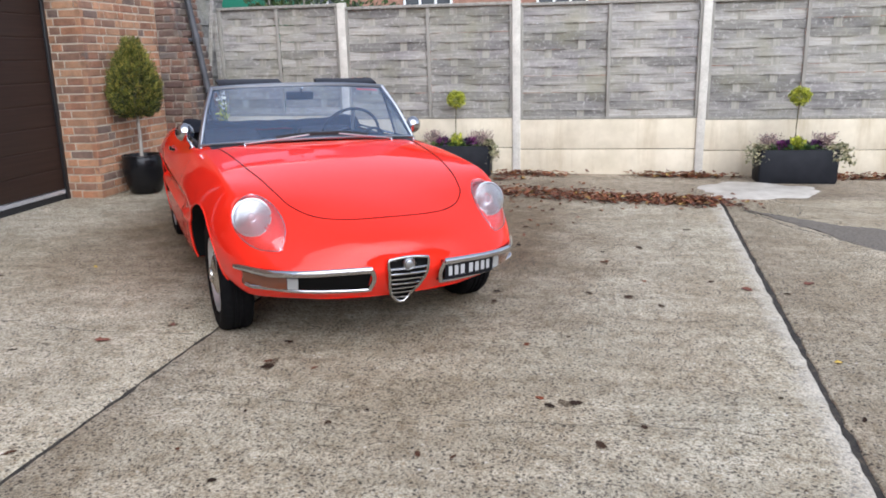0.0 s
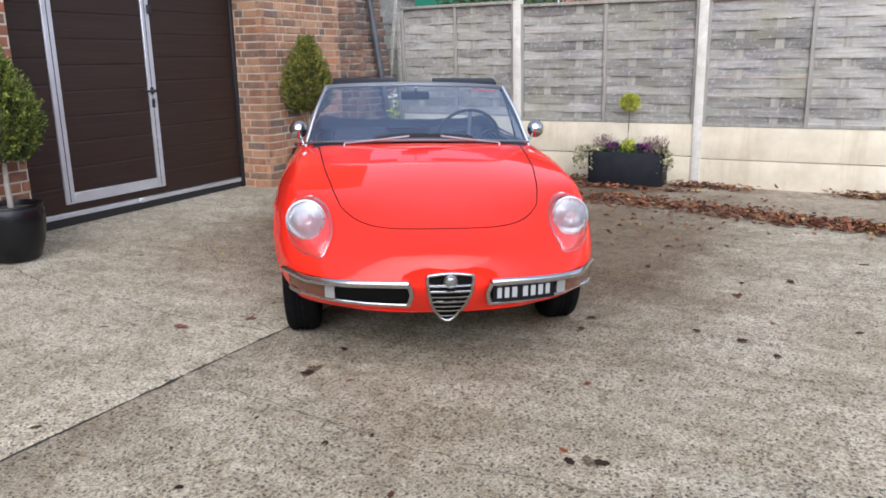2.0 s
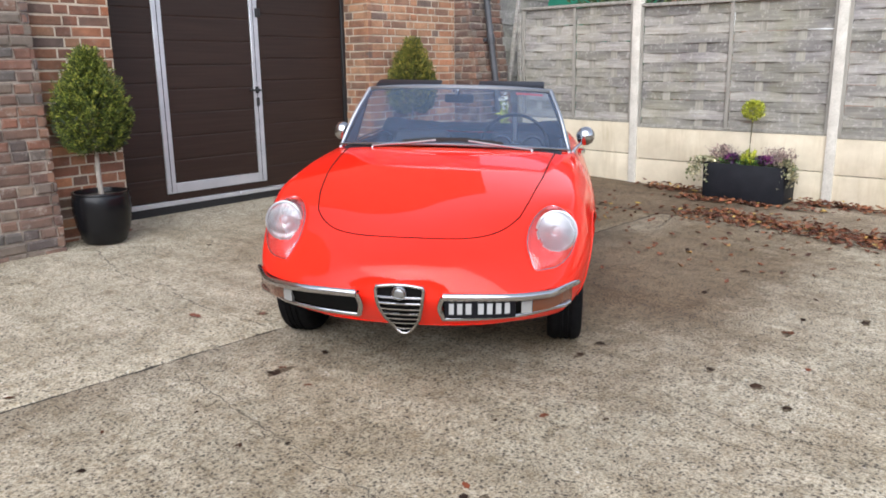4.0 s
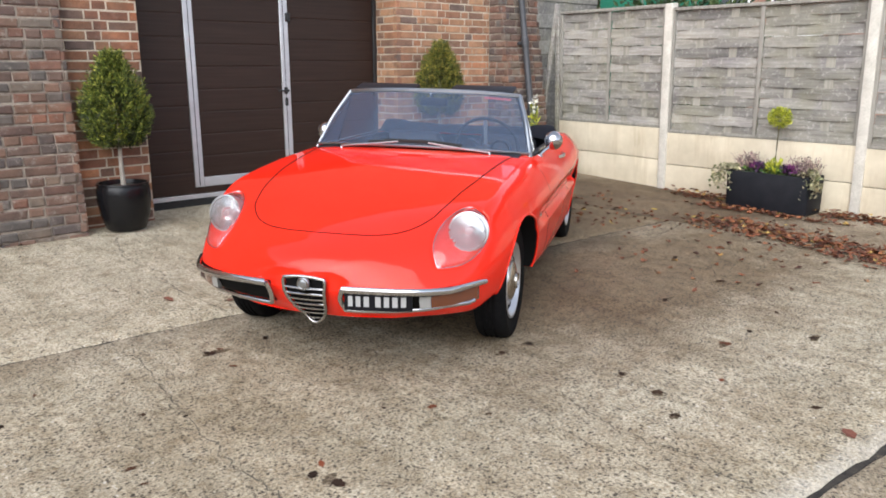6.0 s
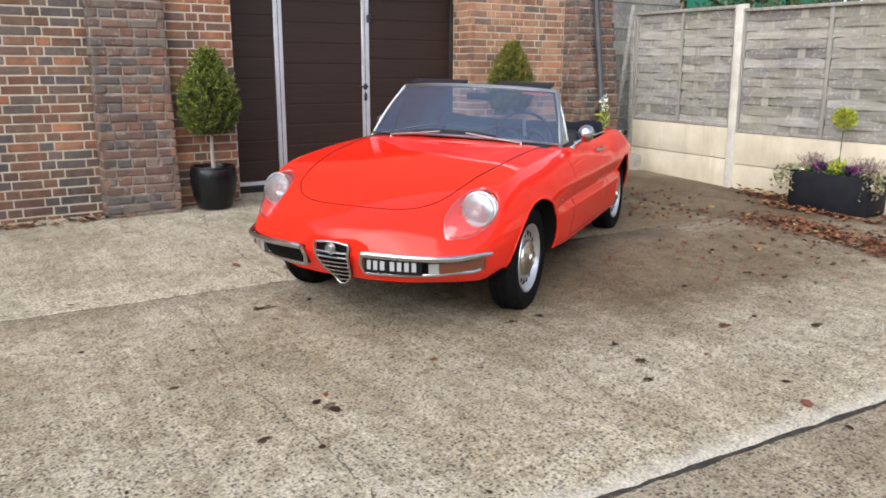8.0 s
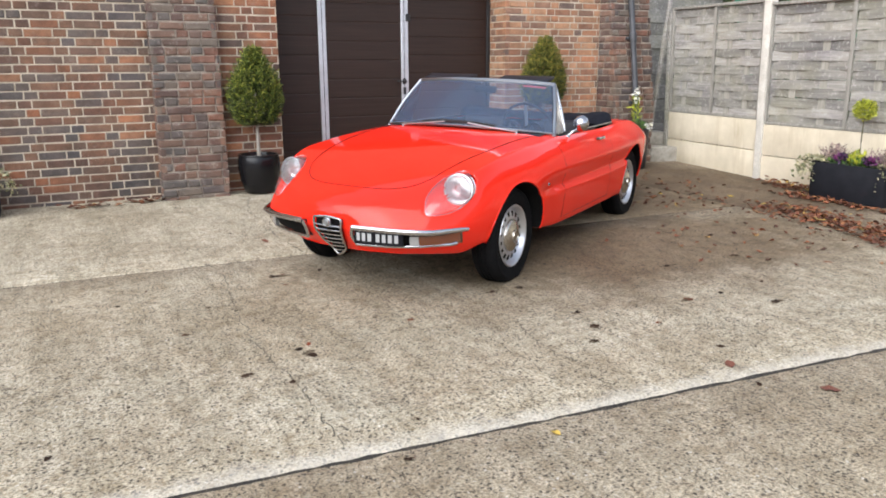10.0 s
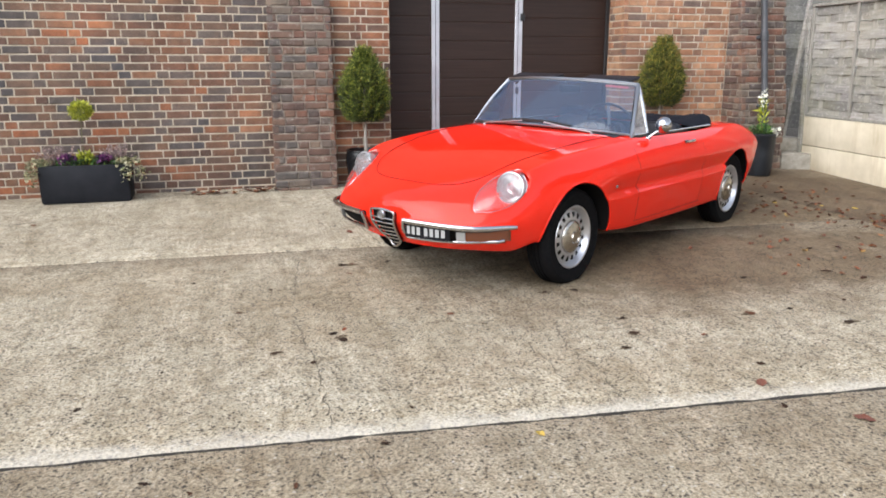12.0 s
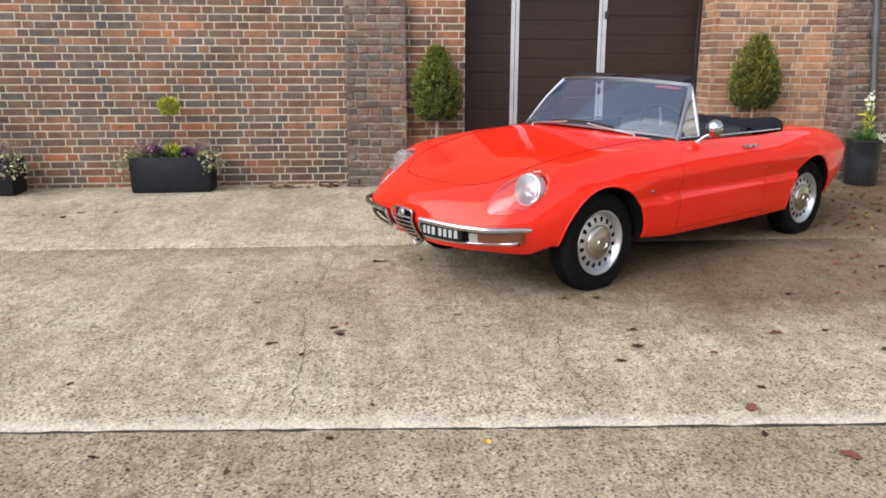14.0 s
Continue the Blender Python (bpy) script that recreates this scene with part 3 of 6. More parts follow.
for name, (ja, jb), w in (("joint_filler", JOINT_NEAR, 0.022), ("joint_filler", JOINT_MID, 0.016)):
    bm = bmesh.new()
    quads(bm, [[(x, ja + jb * x + s * w, gz(x, ja + jb * x) - (0.009 if w > 0.02 else 0.006)) for s in (-1, 1)] for x in np.linspace(-9, 5.95, 30)])
    bmesh.ops.recalc_face_normals(bm, faces=bm.faces[:])
    tagged(part(name, bm, M_FILLER, smooth=0), "dark dirt filler in the slab joint", "joint", kind="structure")

# patch of smooth cement and broken asphalt beside the fence
bm = bmesh.new()
rng = random.Random(4)


def blob(bm, cx, cy, rx, ry, h, rng, n=40, rough=0.16, turn=0.0):
    """An irregular flat patch lying on the drive."""
    ph = [rng.uniform(0, 6.28) for _ in range(6)]
    pts = []
    for k in range(n):
        a = 2 * math.pi * k / n
        r = 1 + rough * (math.sin(2 * a + ph[0]) + 0.7 * math.sin(3 * a + ph[1]) + 0.5 * math.sin(5 * a + ph[2]) + 0.35 * math.sin(9 * a + ph[3]) + 0.25 * math.sin(13 * a + ph[4]))
        u, v = rx * r * math.cos(a), ry * r * math.sin(a)
        pts.append((cx + u * math.cos(turn) - v * math.sin(turn), cy + u * math.sin(turn) + v * math.cos(turn)))
    outer = [bm.verts.new((x, y, gz(x, y) + 0.0005)) for x, y in pts]
    inner = [bm.verts.new((cx + (x - cx) * 0.93, cy + (y - cy) * 0.93, gz(x, y) + h)) for x, y in pts]
    for k in range(n):
        bm.faces.new((outer[k], outer[(k + 1) % n], inner[(k + 1) % n], inner[k]))
    bm.faces.new(inner)
    return bm


part_ob = part("cement_patch", blob(bm, 6.36, -0.17, 0.40, 0.60, 0.010, rng, 72, 0.13, 0.25), M_PATCH)
tagged(part_ob, "pale smooth cement patch on the drive", "patch", kind="structure")
bm = bmesh.new()
lower = curve_points([(5.45, 0.14, 0), (4.76, -0.18, 0), (4.09, -0.48, 0), (2.6, -1.35, 0)], 40)
upper = curve_points([(5.40, 0.12, 0), (5.16, -0.15, 0), (4.90, -0.45, 0), (4.70, -0.80, 0), (3.5, -2.1, 0)], 40)
grid = []
for a, b in zip(lower, upper):
    row = []
    for f in (0.0, 0.06, 0.35, 0.65, 0.94, 1.0):
        p = a.lerp(b, f) + Vector((rng.gauss(0, 0.012), rng.gauss(0, 0.012), 0))
        row.append((p.x, p.y, gz(p.x, p.y) + (0.0006 if f in (0.0, 1.0) else 0.006)))
    grid.append(row)
quads(bm, grid)
bmesh.ops.recalc_face_normals(bm, faces=bm.faces[:])
for f in bm.faces:
    if f.normal.z < 0:
        f.normal_flip()
part_ob = part("asphalt_patch", bm, M_ASPHALT)
tagged(part_ob, "broken dark asphalt patch on the drive", "patch", kind="structure")

# ---- garage wall: mortar backing, piers, door opening ----
WY, PY, PYR, DY = 5.81, 5.70, 5.66, 6.17
WALL_TOP = 4.6


def backing(name, x0, x1, y0, y1, z0, z1, material, label, category="wall"):
    return tagged(part(name, boxed(x0, x1, y0, y1, z0, z1), material, smooth=0), label, category, kind="structure")


wall_left = backing("wall_left", -9.0, 1.525, WY + 0.006, WY + 0.36, -0.1, 2.3, M_MORTAR, "garage wall of mixed red and blue-grey brick in Flemish bond")
wall_strip = backing("wall_strip", 2.098, 2.69, WY + 0.006, DY + 0.12, -0.1, 2.3, M_MORTAR, "narrow orange-brown brick wall beside the garage door")
wall_right = backing("wall_right", 5.227, 6.51, WY + 0.006, DY + 0.12, -0.1, 2.3, M_MORTAR, "orange and brown brick wall beside the garage door")
def pier_l_face(z):
    """Front of the old left pier, leaning back as it rises."""
    return 5.575 + 0.085 * max(0.0, z - 0.1)


def pier_r_face(z):
    """Front of the right pier: upright foot, then leaning back."""
    return 5.45 + 0.15 * max(0.0, z - 0.75)


def pier_r_left(z):
    return 6.50


def old_pier(name, x_left, x_right, face, label):
    """Mortar core of a pier whose front leans back, in course-high lifts."""
    bm = bmesh.new()
    zs = [-0.1] + [0.15 * k for k in range(0, 16)] + [2.3]
    quads(bm, [[(x_left(z) + 0.012, WY + 0.1, z), (x_left(z) + 0.012, face(z) + 0.012, z), (x_right - 0.012, face(z) + 0.012, z), (x_right - 0.012, WY + 0.36, z)] for z in zs])
    bmesh.ops.recalc_face_normals(bm, faces=bm.faces[:])
    return tagged(part(name, bm, M_OLDMORTAR, smooth=0), label, "pier", kind="structure")


pier_left = old_pier("pier_left", lambda z: 1.52, 2.105, pier_l_face, "old weathered brick pier with smeared lime mortar")
pier_right = old_pier("pier_right", pier_r_left, 7.075, pier_r_face, "old weathered brick pier carrying a downpipe")
backing("wall_upper", -9.0, 7.06, WY, WY + 0.36, 2.3, WALL_TOP, M_FARBRICK, "upper brick wall of the garage")
backing("lintel", 2.69, 5.22, WY + 0.02, DY + 0.12, 2.296, 2.35, M_FARBRICK, "brick head over the garage door", "lintel")
# unseen walls, added to darken low reflections and trim light from the horizon
backing("wall_west", -9.3, -9.0, -9.0, 6.2, -0.1, 2.3, M_FARBRICK, "unseen low brick wall added to shape reflections")
backing("wall_south", -9.3, 7.2, -9.3, -9.0, -0.1, 2.3, M_FARBRICK, "unseen low brick wall added to shape reflections")

# ---- garage door ----
door = empty("door_1", pose(0, 0, 0), "closed dark brown sectional garage door with an aluminium wicket door", "garage door", kind="structure")


def ribbed_panel(x0, x1, z0, z1, pitch=0.192):
    """A door leaf with shallow horizontal grooves."""
    prof = []
    z = z0
    while z < z1 - 1e-6:
        top = min(z + pitch, z1)
        prof += [(0.0, z + 0.003), (-0.004, z + 0.010), (-0.004, top - 0.010), (0.0, top - 0.003)]
        z = top
    bm = bmesh.new()
    quads(bm, [[(x, DY + dy, zz) for dy, zz in prof] for x in (x0, x1)])
    quads(bm, [[(x0, DY + 0.04, zz), (x1, DY + 0.04, zz)] for zz in (z0, z1)])
    bmesh.ops.recalc_face_normals(bm, faces=bm.faces[:])
    for f in bm.faces:
        if f.normal.y > 0 and abs(f.calc_center_median().y - DY) < 0.01:
            f.normal_flip()
    return bm


DZ = 0.195
part("panel", ribbed_panel(2.69, 3.208, DZ, 2.3), M_DOOR, door, smooth=20)
part("panel", ribbed_panel(4.212, 5.22, DZ, 2.3), M_DOOR, door, smooth=20)
part("bottom_panel", boxed(3.208, 4.212, DY - 0.003, DY + 0.04, DZ, 0.255, bevel=0.003), M_DOOR, door)
part("wicket_leaf", ribbed_panel(3.29, 4.13, 0.335, 2.3), M_DOOR, door, smooth=20)
frame_l = part("wicket_frame", boxed(3.208, 3.292, DY - 0.016, DY + 0.02, 0.255, 2.3, bevel=0.004), M_ALU, door, "pale aluminium frame post")
frame_r = part("wicket_frame", boxed(4.128, 4.212, DY - 0.016, DY + 0.02, 0.255, 2.3, bevel=0.004), M_ALU, door, "pale aluminium frame post")
part("wicket_frame", boxed(3.292, 4.128, DY - 0.016, DY + 0.02, 0.255, 0.338, bevel=0.004), M_ALU, door, "pale aluminium bottom rail")
part("frame_groove", boxed(3.247, 3.252, DY - 0.0185, DY - 0.014, 0.27, 2.29), M_SLOT, frame_l)
part("frame_groove", boxed(4.160, 4.164, DY - 0.0185, DY - 0.014, 0.27, 2.29), M_SLOT, frame_r)
handle = part("door_handle", boxed(4.055, 4.165, DY - 0.068, DY - 0.05, 1.066, 1.084, bevel=0.006, segments=2), M_BLACK, frame_r, "black lever handle")
bm = bmesh.new()
lathe(bm, [(0.0, 0.0), (0.013, 0.0), (0.013, 0.05), (0.0, 0.05)], 14, 'Y', (4.158, DY - 0.064, 1.075))
box(bm, 4.14, 4.178, DY - 0.024, DY - 0.015, 1.045, 1.105, bevel=0.004)
part("handle_rose", bm, M_BLACK, frame_r)
bm = bmesh.new()
box(bm, 4.145, 4.178, DY - 0.026, DY - 0.015, 0.935, 1.01, bevel=0.005)
lathe(bm, [(0.0, 0.0), (0.009, 0.0), (0.009, 0.015), (0.0, 0.015)], 12, 'Y', (4.161, DY - 0.036, 0.98))
part("lock", bm, M_BLACK, frame_r, "black lock plate with cylinder")
bm = boxed(4.185, 4.232, DY - 0.034, DY - 0.012, 1.70, 1.775, bevel=0.004)
box(bm, 4.196, 4.22, DY - 0.037, DY - 0.03, 1.72, 1.75, bevel=0.002)
part("latch_box", bm, M_BLACK, frame_r, "small black box latch")
part("bottom_rail", boxed(2.69, 5.22, DY - 0.012, DY + 0.03, 0.155, 0.192, bevel=0.004), M_ALU, door, "pale metal bottom rail")
part("bottom_seal", boxed(2.69, 5.22, DY - 0.006, DY + 0.03, 0.02, 0.155, bevel=0.004), M_RUBBER, door, "black rubber seal")
bm = boxed(3.9, 4.0, DY - 0.03, DY - 0.01, 0.155, 0.195, bevel=0.008)
part("foot_bolt", bm, M_ALU, door, "small metal foot bolt")
part("side_track", boxed(5.185, 5.225, DY - 0.03, DY - 0.0045, 0.03, 2.3, bevel=0.003), M_BLACK, door, "dark side seal")

# ---- fence ----
FX, FP = 7.385, 7.335
POSTS = [5.56, 4.04, 2.15, 0.23, -1.69, -3.6, -5.5]
fence = empty("fence", pose(FX, 0, 0), "weathered grey woven timber fence between concrete posts", "fence", kind="structure")


def fence_post(y, w=0.085):
    bm = boxed(FP, FP + 0.10, y - w / 2, y + w / 2, -0.05, 1.845 + gz(FP, y) - 0.03, bevel=0.010, segments=2)
    for v in bm.verts:
        if v.co.z > 1.5:
            v.co.z += (v.co.x - FP) * 0.12
    ob = part("post", bm, M_POST, None, "pale grey concrete post")
    ob.parent = fence
    ob.matrix_parent_inverse = fence.matrix_world.inverted()
    return ob


def in_fence(ob):
    ob.parent = fence
    ob.matrix_parent_inverse = fence.matrix_world.inverted()
    return ob


for y in POSTS[1:]:
    fence_post(y)


def bay(y0, y1, seed):
    """Two concrete boards and a woven panel of two halves between two posts."""
    rng = random.Random(seed)
    g = gz(FX, (y0 + y1) / 2)
    in_fence(part("gravel_board", boxed(FX - 0.028, FX + 0.022, y0, y1, g - 0.06, g + 0.268, bevel=0.006, segments=2), M_GRAVELBOARD, None, "cream concrete gravel board"))
    in_fence(part("gravel_board", boxed(FX - 0.026, FX + 0.022, y0, y1, g + 0.276, g + 0.592, bevel=0.006, segments=2), M_GRAVELBOARD, None, "cream concrete gravel board"))
    z0, z1 = g + 0.605, g + 1.765
    ym = (y0 + y1) / 2 + rng.uniform(-0.02, 0.02)
    for yc, w in ((y0 + 0.018, 0.034), (ym, 0.036), (y1 - 0.018, 0.034)):
        in_fence(part("batten", boxed(FX - 0.034, FX - 0.012, yc - w / 2, yc + w / 2, z0, z1, bevel=0.003), M_TIMBER, None, "grey upright batten"))
    in_fence(part("cap_rail", boxed(FX - 0.042, FX + 0.03, y0, y1, z1, z1 + 0.032, bevel=0.005), M_TIMBER, None, "weathered timber capping rail"))
    in_fence(part("bottom_rail", boxed(FX - 0.03, FX + 0.03, y0, y1, z0 - 0.012, z0 + 0.02, bevel=0.004), M_TIMBER, None, "weathered timber bottom rail"))
    rows = 13
    pitch = (z1 - z0) / rows
    for half, (a, b) in enumerate(((y0 + 0.034, ym - 0.018), (ym + 0.018, y1 - 0.034))):
        laths = [a + (b - a) * f for f in (0.30, 0.70)]
        for y in laths:
            bm = boxed(FX - 0.006, FX + 0.004, y - 0.038, y + 0.038, z0, z1 - 0.004)
            in_fence(part("upright_lath", bm, M_LATH, None, "thin pale woven upright lath", smooth=0))
        for r in range(rows):
            sign = 1 if (r + half) % 2 else -1
            zz = z0 + (r + 0.5) * pitch + rng.uniform(-0.006, 0.006)
            tilt = rng.uniform(-0.007, 0.007)
            h = pitch * rng.uniform(0.505, 0.535)
            n = 16
            grid = []
            for i in range(n + 1):
                t = i / n
                y = a + (b - a) * t
                wave = sign * 0.0068 * math.cos(math.pi * (t - 0.30) / 0.40)
                x = FX - 0.004 + wave
                dz = tilt * (t - 0.5) + rng.uniform(-0.0015, 0.0015)
                ht = h + rng.uniform(-0.002, 0.002)
                lean = 0.004
                grid.append([(x - 0.004 - lean, y, zz - ht + dz), (x - 0.004 + lean, y, zz + ht + dz), (x + 0.004 + lean, y, zz + ht + dz), (x + 0.004 - lean, y, zz - ht + dz)])
            bm = bmesh.new()
            quads(bm, grid, closed_v=True)
            bmesh.ops.recalc_face_normals(bm, faces=bm.faces[:])
            in_fence(part("slat", bm, M_SLAT, None, "", smooth=30))


for k in range(len(POSTS) - 1):
    bay(POSTS[k + 1] + 0.036, POSTS[k] - 0.036, 10 + k)
in_fence(part("end_post", boxed(FX - 0.05, FX + 0.02, 5.53, 5.58, 0.0, 1.83, bevel=0.006), M_SLAT, None, "grey timber end post"))
# the bay next to the steps turns away from the yard
corner_turn = Matrix.Translation((FX, POSTS[1], 0)) @ Matrix.Rotation(radians(-5.0), 4, 'Z') @ Matrix.Translation((-FX, -POSTS[1], 0))
for ob in fence.children:
    if ob.name.startswith("end_post") or (not ob.name.startswith("post") and sum(v.co.y for v in ob.data.vertices) / len(ob.data.vertices) > POSTS[1]):
        ob.matrix_basis = corner_turn
# the whole fence leans a little into the yard
fence.matrix_world = Matrix.Translation((FX - 0.09, 0, 0)) @ Matrix.Rotation(radians(-1.6), 4, 'Y')


# ---- the car ----
def pchip(xk, yk):
    """Shape-keeping cubic through knots."""
    xk, yk = np.asarray(xk, float), np.asarray(yk, float)
    if xk[0] > xk[-1]:
        xk, yk = xk[::-1], yk[::-1]
    h = np.diff(xk)
    d = np.diff(yk) / h
    m = np.zeros_like(yk)
    for i in range(1, len(xk) - 1):
        if d[i - 1] * d[i] > 0:
            w1, w2 = 2 * h[i] + h[i - 1], h[i] + 2 * h[i - 1]
            m[i] = (w1 + w2) / (w1 / d[i - 1] + w2 / d[i])
    m[0], m[-1] = d[0], d[-1]

    def f(x):
        x = np.clip(np.asarray(x, float), xk[0], xk[-1])
        i = np.clip(np.searchsorted(xk, x) - 1, 0, len(h) - 1)
        t = (x - xk[i]) / h[i]
        return ((1 + 2 * t) * (1 - t) ** 2 * yk[i] + t * (1 - t) ** 2 * h[i] * m[i] + t * t * (3 - 2 * t) * yk[i + 1] + t * t * (t - 1) * h[i] * m[i + 1])
    return f


# body lines; x runs forward from the front axle, y to the car's left, z up from the drive
NOSE, TAIL, WB = 0.828, -3.40, 2.25
HUB_Z, TYRE_R, AXLE_Z = 0.285, 0.286, 0.264
_nose_w = pchip([0, 0.086, 0.192, 0.285, 0.447, 0.638, 0.839, 1.0], [0, 0.15, 0.28, 0.395, 0.53, 0.635, 0.705, 0.742])
_mid_w = pchip([-2.6, -2.25, -1.6, -1.0, -0.4, 0.0, 0.2], [0.735, 0.765, 0.782, 0.785, 0.782, 0.762, 0.742])
_tail_w = pchip([0, 0.2325, 0.435, 0.678, 0.854, 1.0], [0, 0.25, 0.43, 0.60, 0.69, 0.735])


def half_width(x):
    if x > 0.2:
        return float(_nose_w(math.sqrt(max(0, (NOSE - x) / (NOSE - 0.2)))))
    if x < -2.6:
        return float(_tail_w(math.sqrt(max(0, (x - TAIL) / (-2.6 - TAIL)))))
    return float(_mid_w(x))


z_centre = pchip([0.828, 0.815, 0.77, 0.68, 0.55, 0.4, 0.1, -0.2, -0.5, -0.75, -1.95, -2.3, -2.7, -3.0, -3.2, -3.40],
                 [0.475, 0.515, 0.555, 0.595, 0.64, 0.68, 0.745, 0.79, 0.82, 0.825, 0.80, 0.79, 0.745, 0.69, 0.645, 0.575])
z_crown = pchip([0.828, 0.79, 0.72, 0.64, 0.56, 0.48, 0.4, 0.3, 0.2, 0.0, -0.4, -0.75, -1.2, -1.6, -2.0, -2.4, -2.8, -3.1, -3.25, -3.40],
                [0.435, 0.45, 0.478, 0.518, 0.568, 0.625, 0.674, 0.71, 0.731, 0.754, 0.78, 0.79, 0.785, 0.778, 0.785, 0.775, 0.72, 0.66, 0.625, 0.57])
crown_share = pchip([0.828, 0.6, 0.3, 0.0, -0.75, -2.0, -2.8, -3.34], [0.80, 0.855, 0.865, 0.84, 0.83, 0.83, 0.80, 0.78])
z_belt = pchip([0.828, 0.5, 0.0, -0.4, -1.5, -2.4, -3.0, -3.40], [0.40, 0.44, 0.53, 0.565, 0.585, 0.59, 0.575, 0.545])
z_sill = pchip([0.828, 0.55, 0.33, 0.0, -0.33, -0.6, -2.0, -2.5, -2.75, -3.0, -3.2, -3.40], [0.27, 0.262, 0.302, 0.30, 0.268, 0.245, 0.235, 0.275, 0.35, 0.42, 0.465, 0.51])


def half_section(x, n=64):
    """Half outline of the body at x, from the sill up to the centre line."""
    w = half_width(x)
    zc, zs, zw, zb = float(z_centre(x)), float(z_crown(x)), float(z_belt(x)), float(z_sill(x))
    ys = w * float(crown_share(x))
    tuck = 0.045 + 0.06 * max(0.0, (x - 0.2) / 0.675) ** 2
    ky = [w * 0.80, w - tuck * min(1, w / 0.3), w, ys, ys * 0.55, 0.0, -ys * 0.55]
    zm = zs + (zc - zs) * 0.80
    kz = [zb - 0.004, zb, zw, zs, zm, zc, zm]
    ky, kz = np.array(ky), np.array(kz)
    step = np.maximum(1e-4, np.hypot(np.diff(ky), np.diff(kz)) ** 0.7)
    t = np.concatenate([[0], np.cumsum(step)])
    fy, fz = pchip(t, ky), pchip(t, kz)
    tt = np.linspace(0, t[5], n)
    y, z = fy(tt), fz(tt)
    # scallop along the flank: drawn in below the upper crease, with a crisp ledge at the lower one
    if -2.75 < x < -0.12:
        fade = min(1, (-0.12 - x) / 0.38) * min(1, (x + 2.75) / 0.95)
        fade = fade * fade * (3 - 2 * fade)
        zu, zl = 0.614, 0.474
        flank = np.where(y > w * 0.9)[0]
        for edge_z in (zl, zl + 0.16 * (zu - zl), zu, zu + 0.012):
            if len(flank):
                z[flank[int(np.argmin(np.abs(z[flank] - edge_z)))]] = edge_z
        s = (z - zl) / (zu - zl)
        depth = np.where(s < 0, 0, np.where(s < 0.16, s / 0.16, np.where(s < 1.0, 1 - (s - 0.16) / 0.84, 0)))
        y = y - 0.034 * fade * np.clip(depth, 0, 1) * (y > w * 0.9)
    return y, z


def chin(x, z):
    """How far the nose draws back below the bumper line."""
    k = max(0.0, min(1.0, (x - 0.25) / 0.5))
    return 0.13 * k * k * (3 - 2 * k) * max(0.0, (0.41 - z) / 0.16) ** 1.4


def top_z(x, y):
    hy, hz = half_section(x, 160)
    k = int(np.argmax(hy))
    return float(np.interp(abs(y), hy[k:][::-1], hz[k:][::-1]))


def side_y(x, z):
    hy, hz = half_section(x, 200)
    k = int(np.argmax(hz))
    return float(np.interp(z, hz[4:k + 1], hy[4:k + 1]))


def front_x(y, z):
    """Foremost body point at a given y and z."""
    lo, hi = (-0.2 if z > 0.35 else 0.5), NOSE
    for _ in range(30):
        m = (lo + hi) / 2
        hy, hz = half_section(m, 120)
        inside = False
        if hz.min() <= z <= hz.max():
            k = int(np.argmax(hy))
            a = np.interp(z, hz[:k + 1], hy[:k + 1]) if z <= hz[k] else (np.interp(z, hz[k:], hy[k:]) if hz[k:].max() > z else 0)
            inside = a > abs(y)
        if inside:
            lo = m
        else:
            hi = m
    return lo - chin(lo, z)


CAR_O, CAR_F = Vector((2.618, 2.718)), Vector((-0.8406, -0.5417))
fx, fy_ = CAR_F
rear_p = CAR_O - CAR_F * WB
slope = (gz(*CAR_O) - gz(*rear_p)) / WB
car_axes = Matrix(((fx, -fy_, 0, CAR_O.x), (fy_, fx, 0, CAR_O.y), (slope, 0, 1, gz(*CAR_O)), (0, 0, 0, 1)))
car_turn = car_axes.to_quaternion()
ROLL, ROLL_Y = radians(1.3), 0.15
lean = Matrix.Translation((0, ROLL_Y, 0)) @ Matrix.Rotation(-ROLL, 4, 'X') @ Matrix.Translation((0, -ROLL_Y, 0))
car = empty("convertible_car", Matrix.LocRotScale(car_axes.translation, car_turn, None) @ lean,
            "bright red classic two-seat convertible parked with its black hood folded", "car")

LAMP = (0.0, 0.570, 0.604)


def lamp_sdf(y, z):
    """Signed distance to the teardrop outline of a headlamp recess, seen from the front."""
    ax, az, r1 = 0.561, 0.596, 0.098
    bx, bz, r2 = 0.516, 0.520, 0.024
    px, pz = abs(y) - ax, z - az
    dx, dz = bx - ax, bz - az
    h2 = dx * dx + dz * dz
    b = r1 - r2
    ppx, ppz = (px * dz - pz * dx) / h2, (px * dx + pz * dz) / h2
    ppx = abs(ppx)
    cx, cz = math.sqrt(max(0, h2 - b * b)), b
    k = cx * ppz - cz * ppx
    m = cx * ppx + cz * ppz
    nn = ppx * ppx + ppz * ppz
    if k < 0:
        return math.sqrt(h2 * nn) - r1
    if k > cx:
        return math.sqrt(h2 * (nn + 1 - 2 * ppz)) - r2
    return m - r1


def arch_radius(x):
    return 0.318


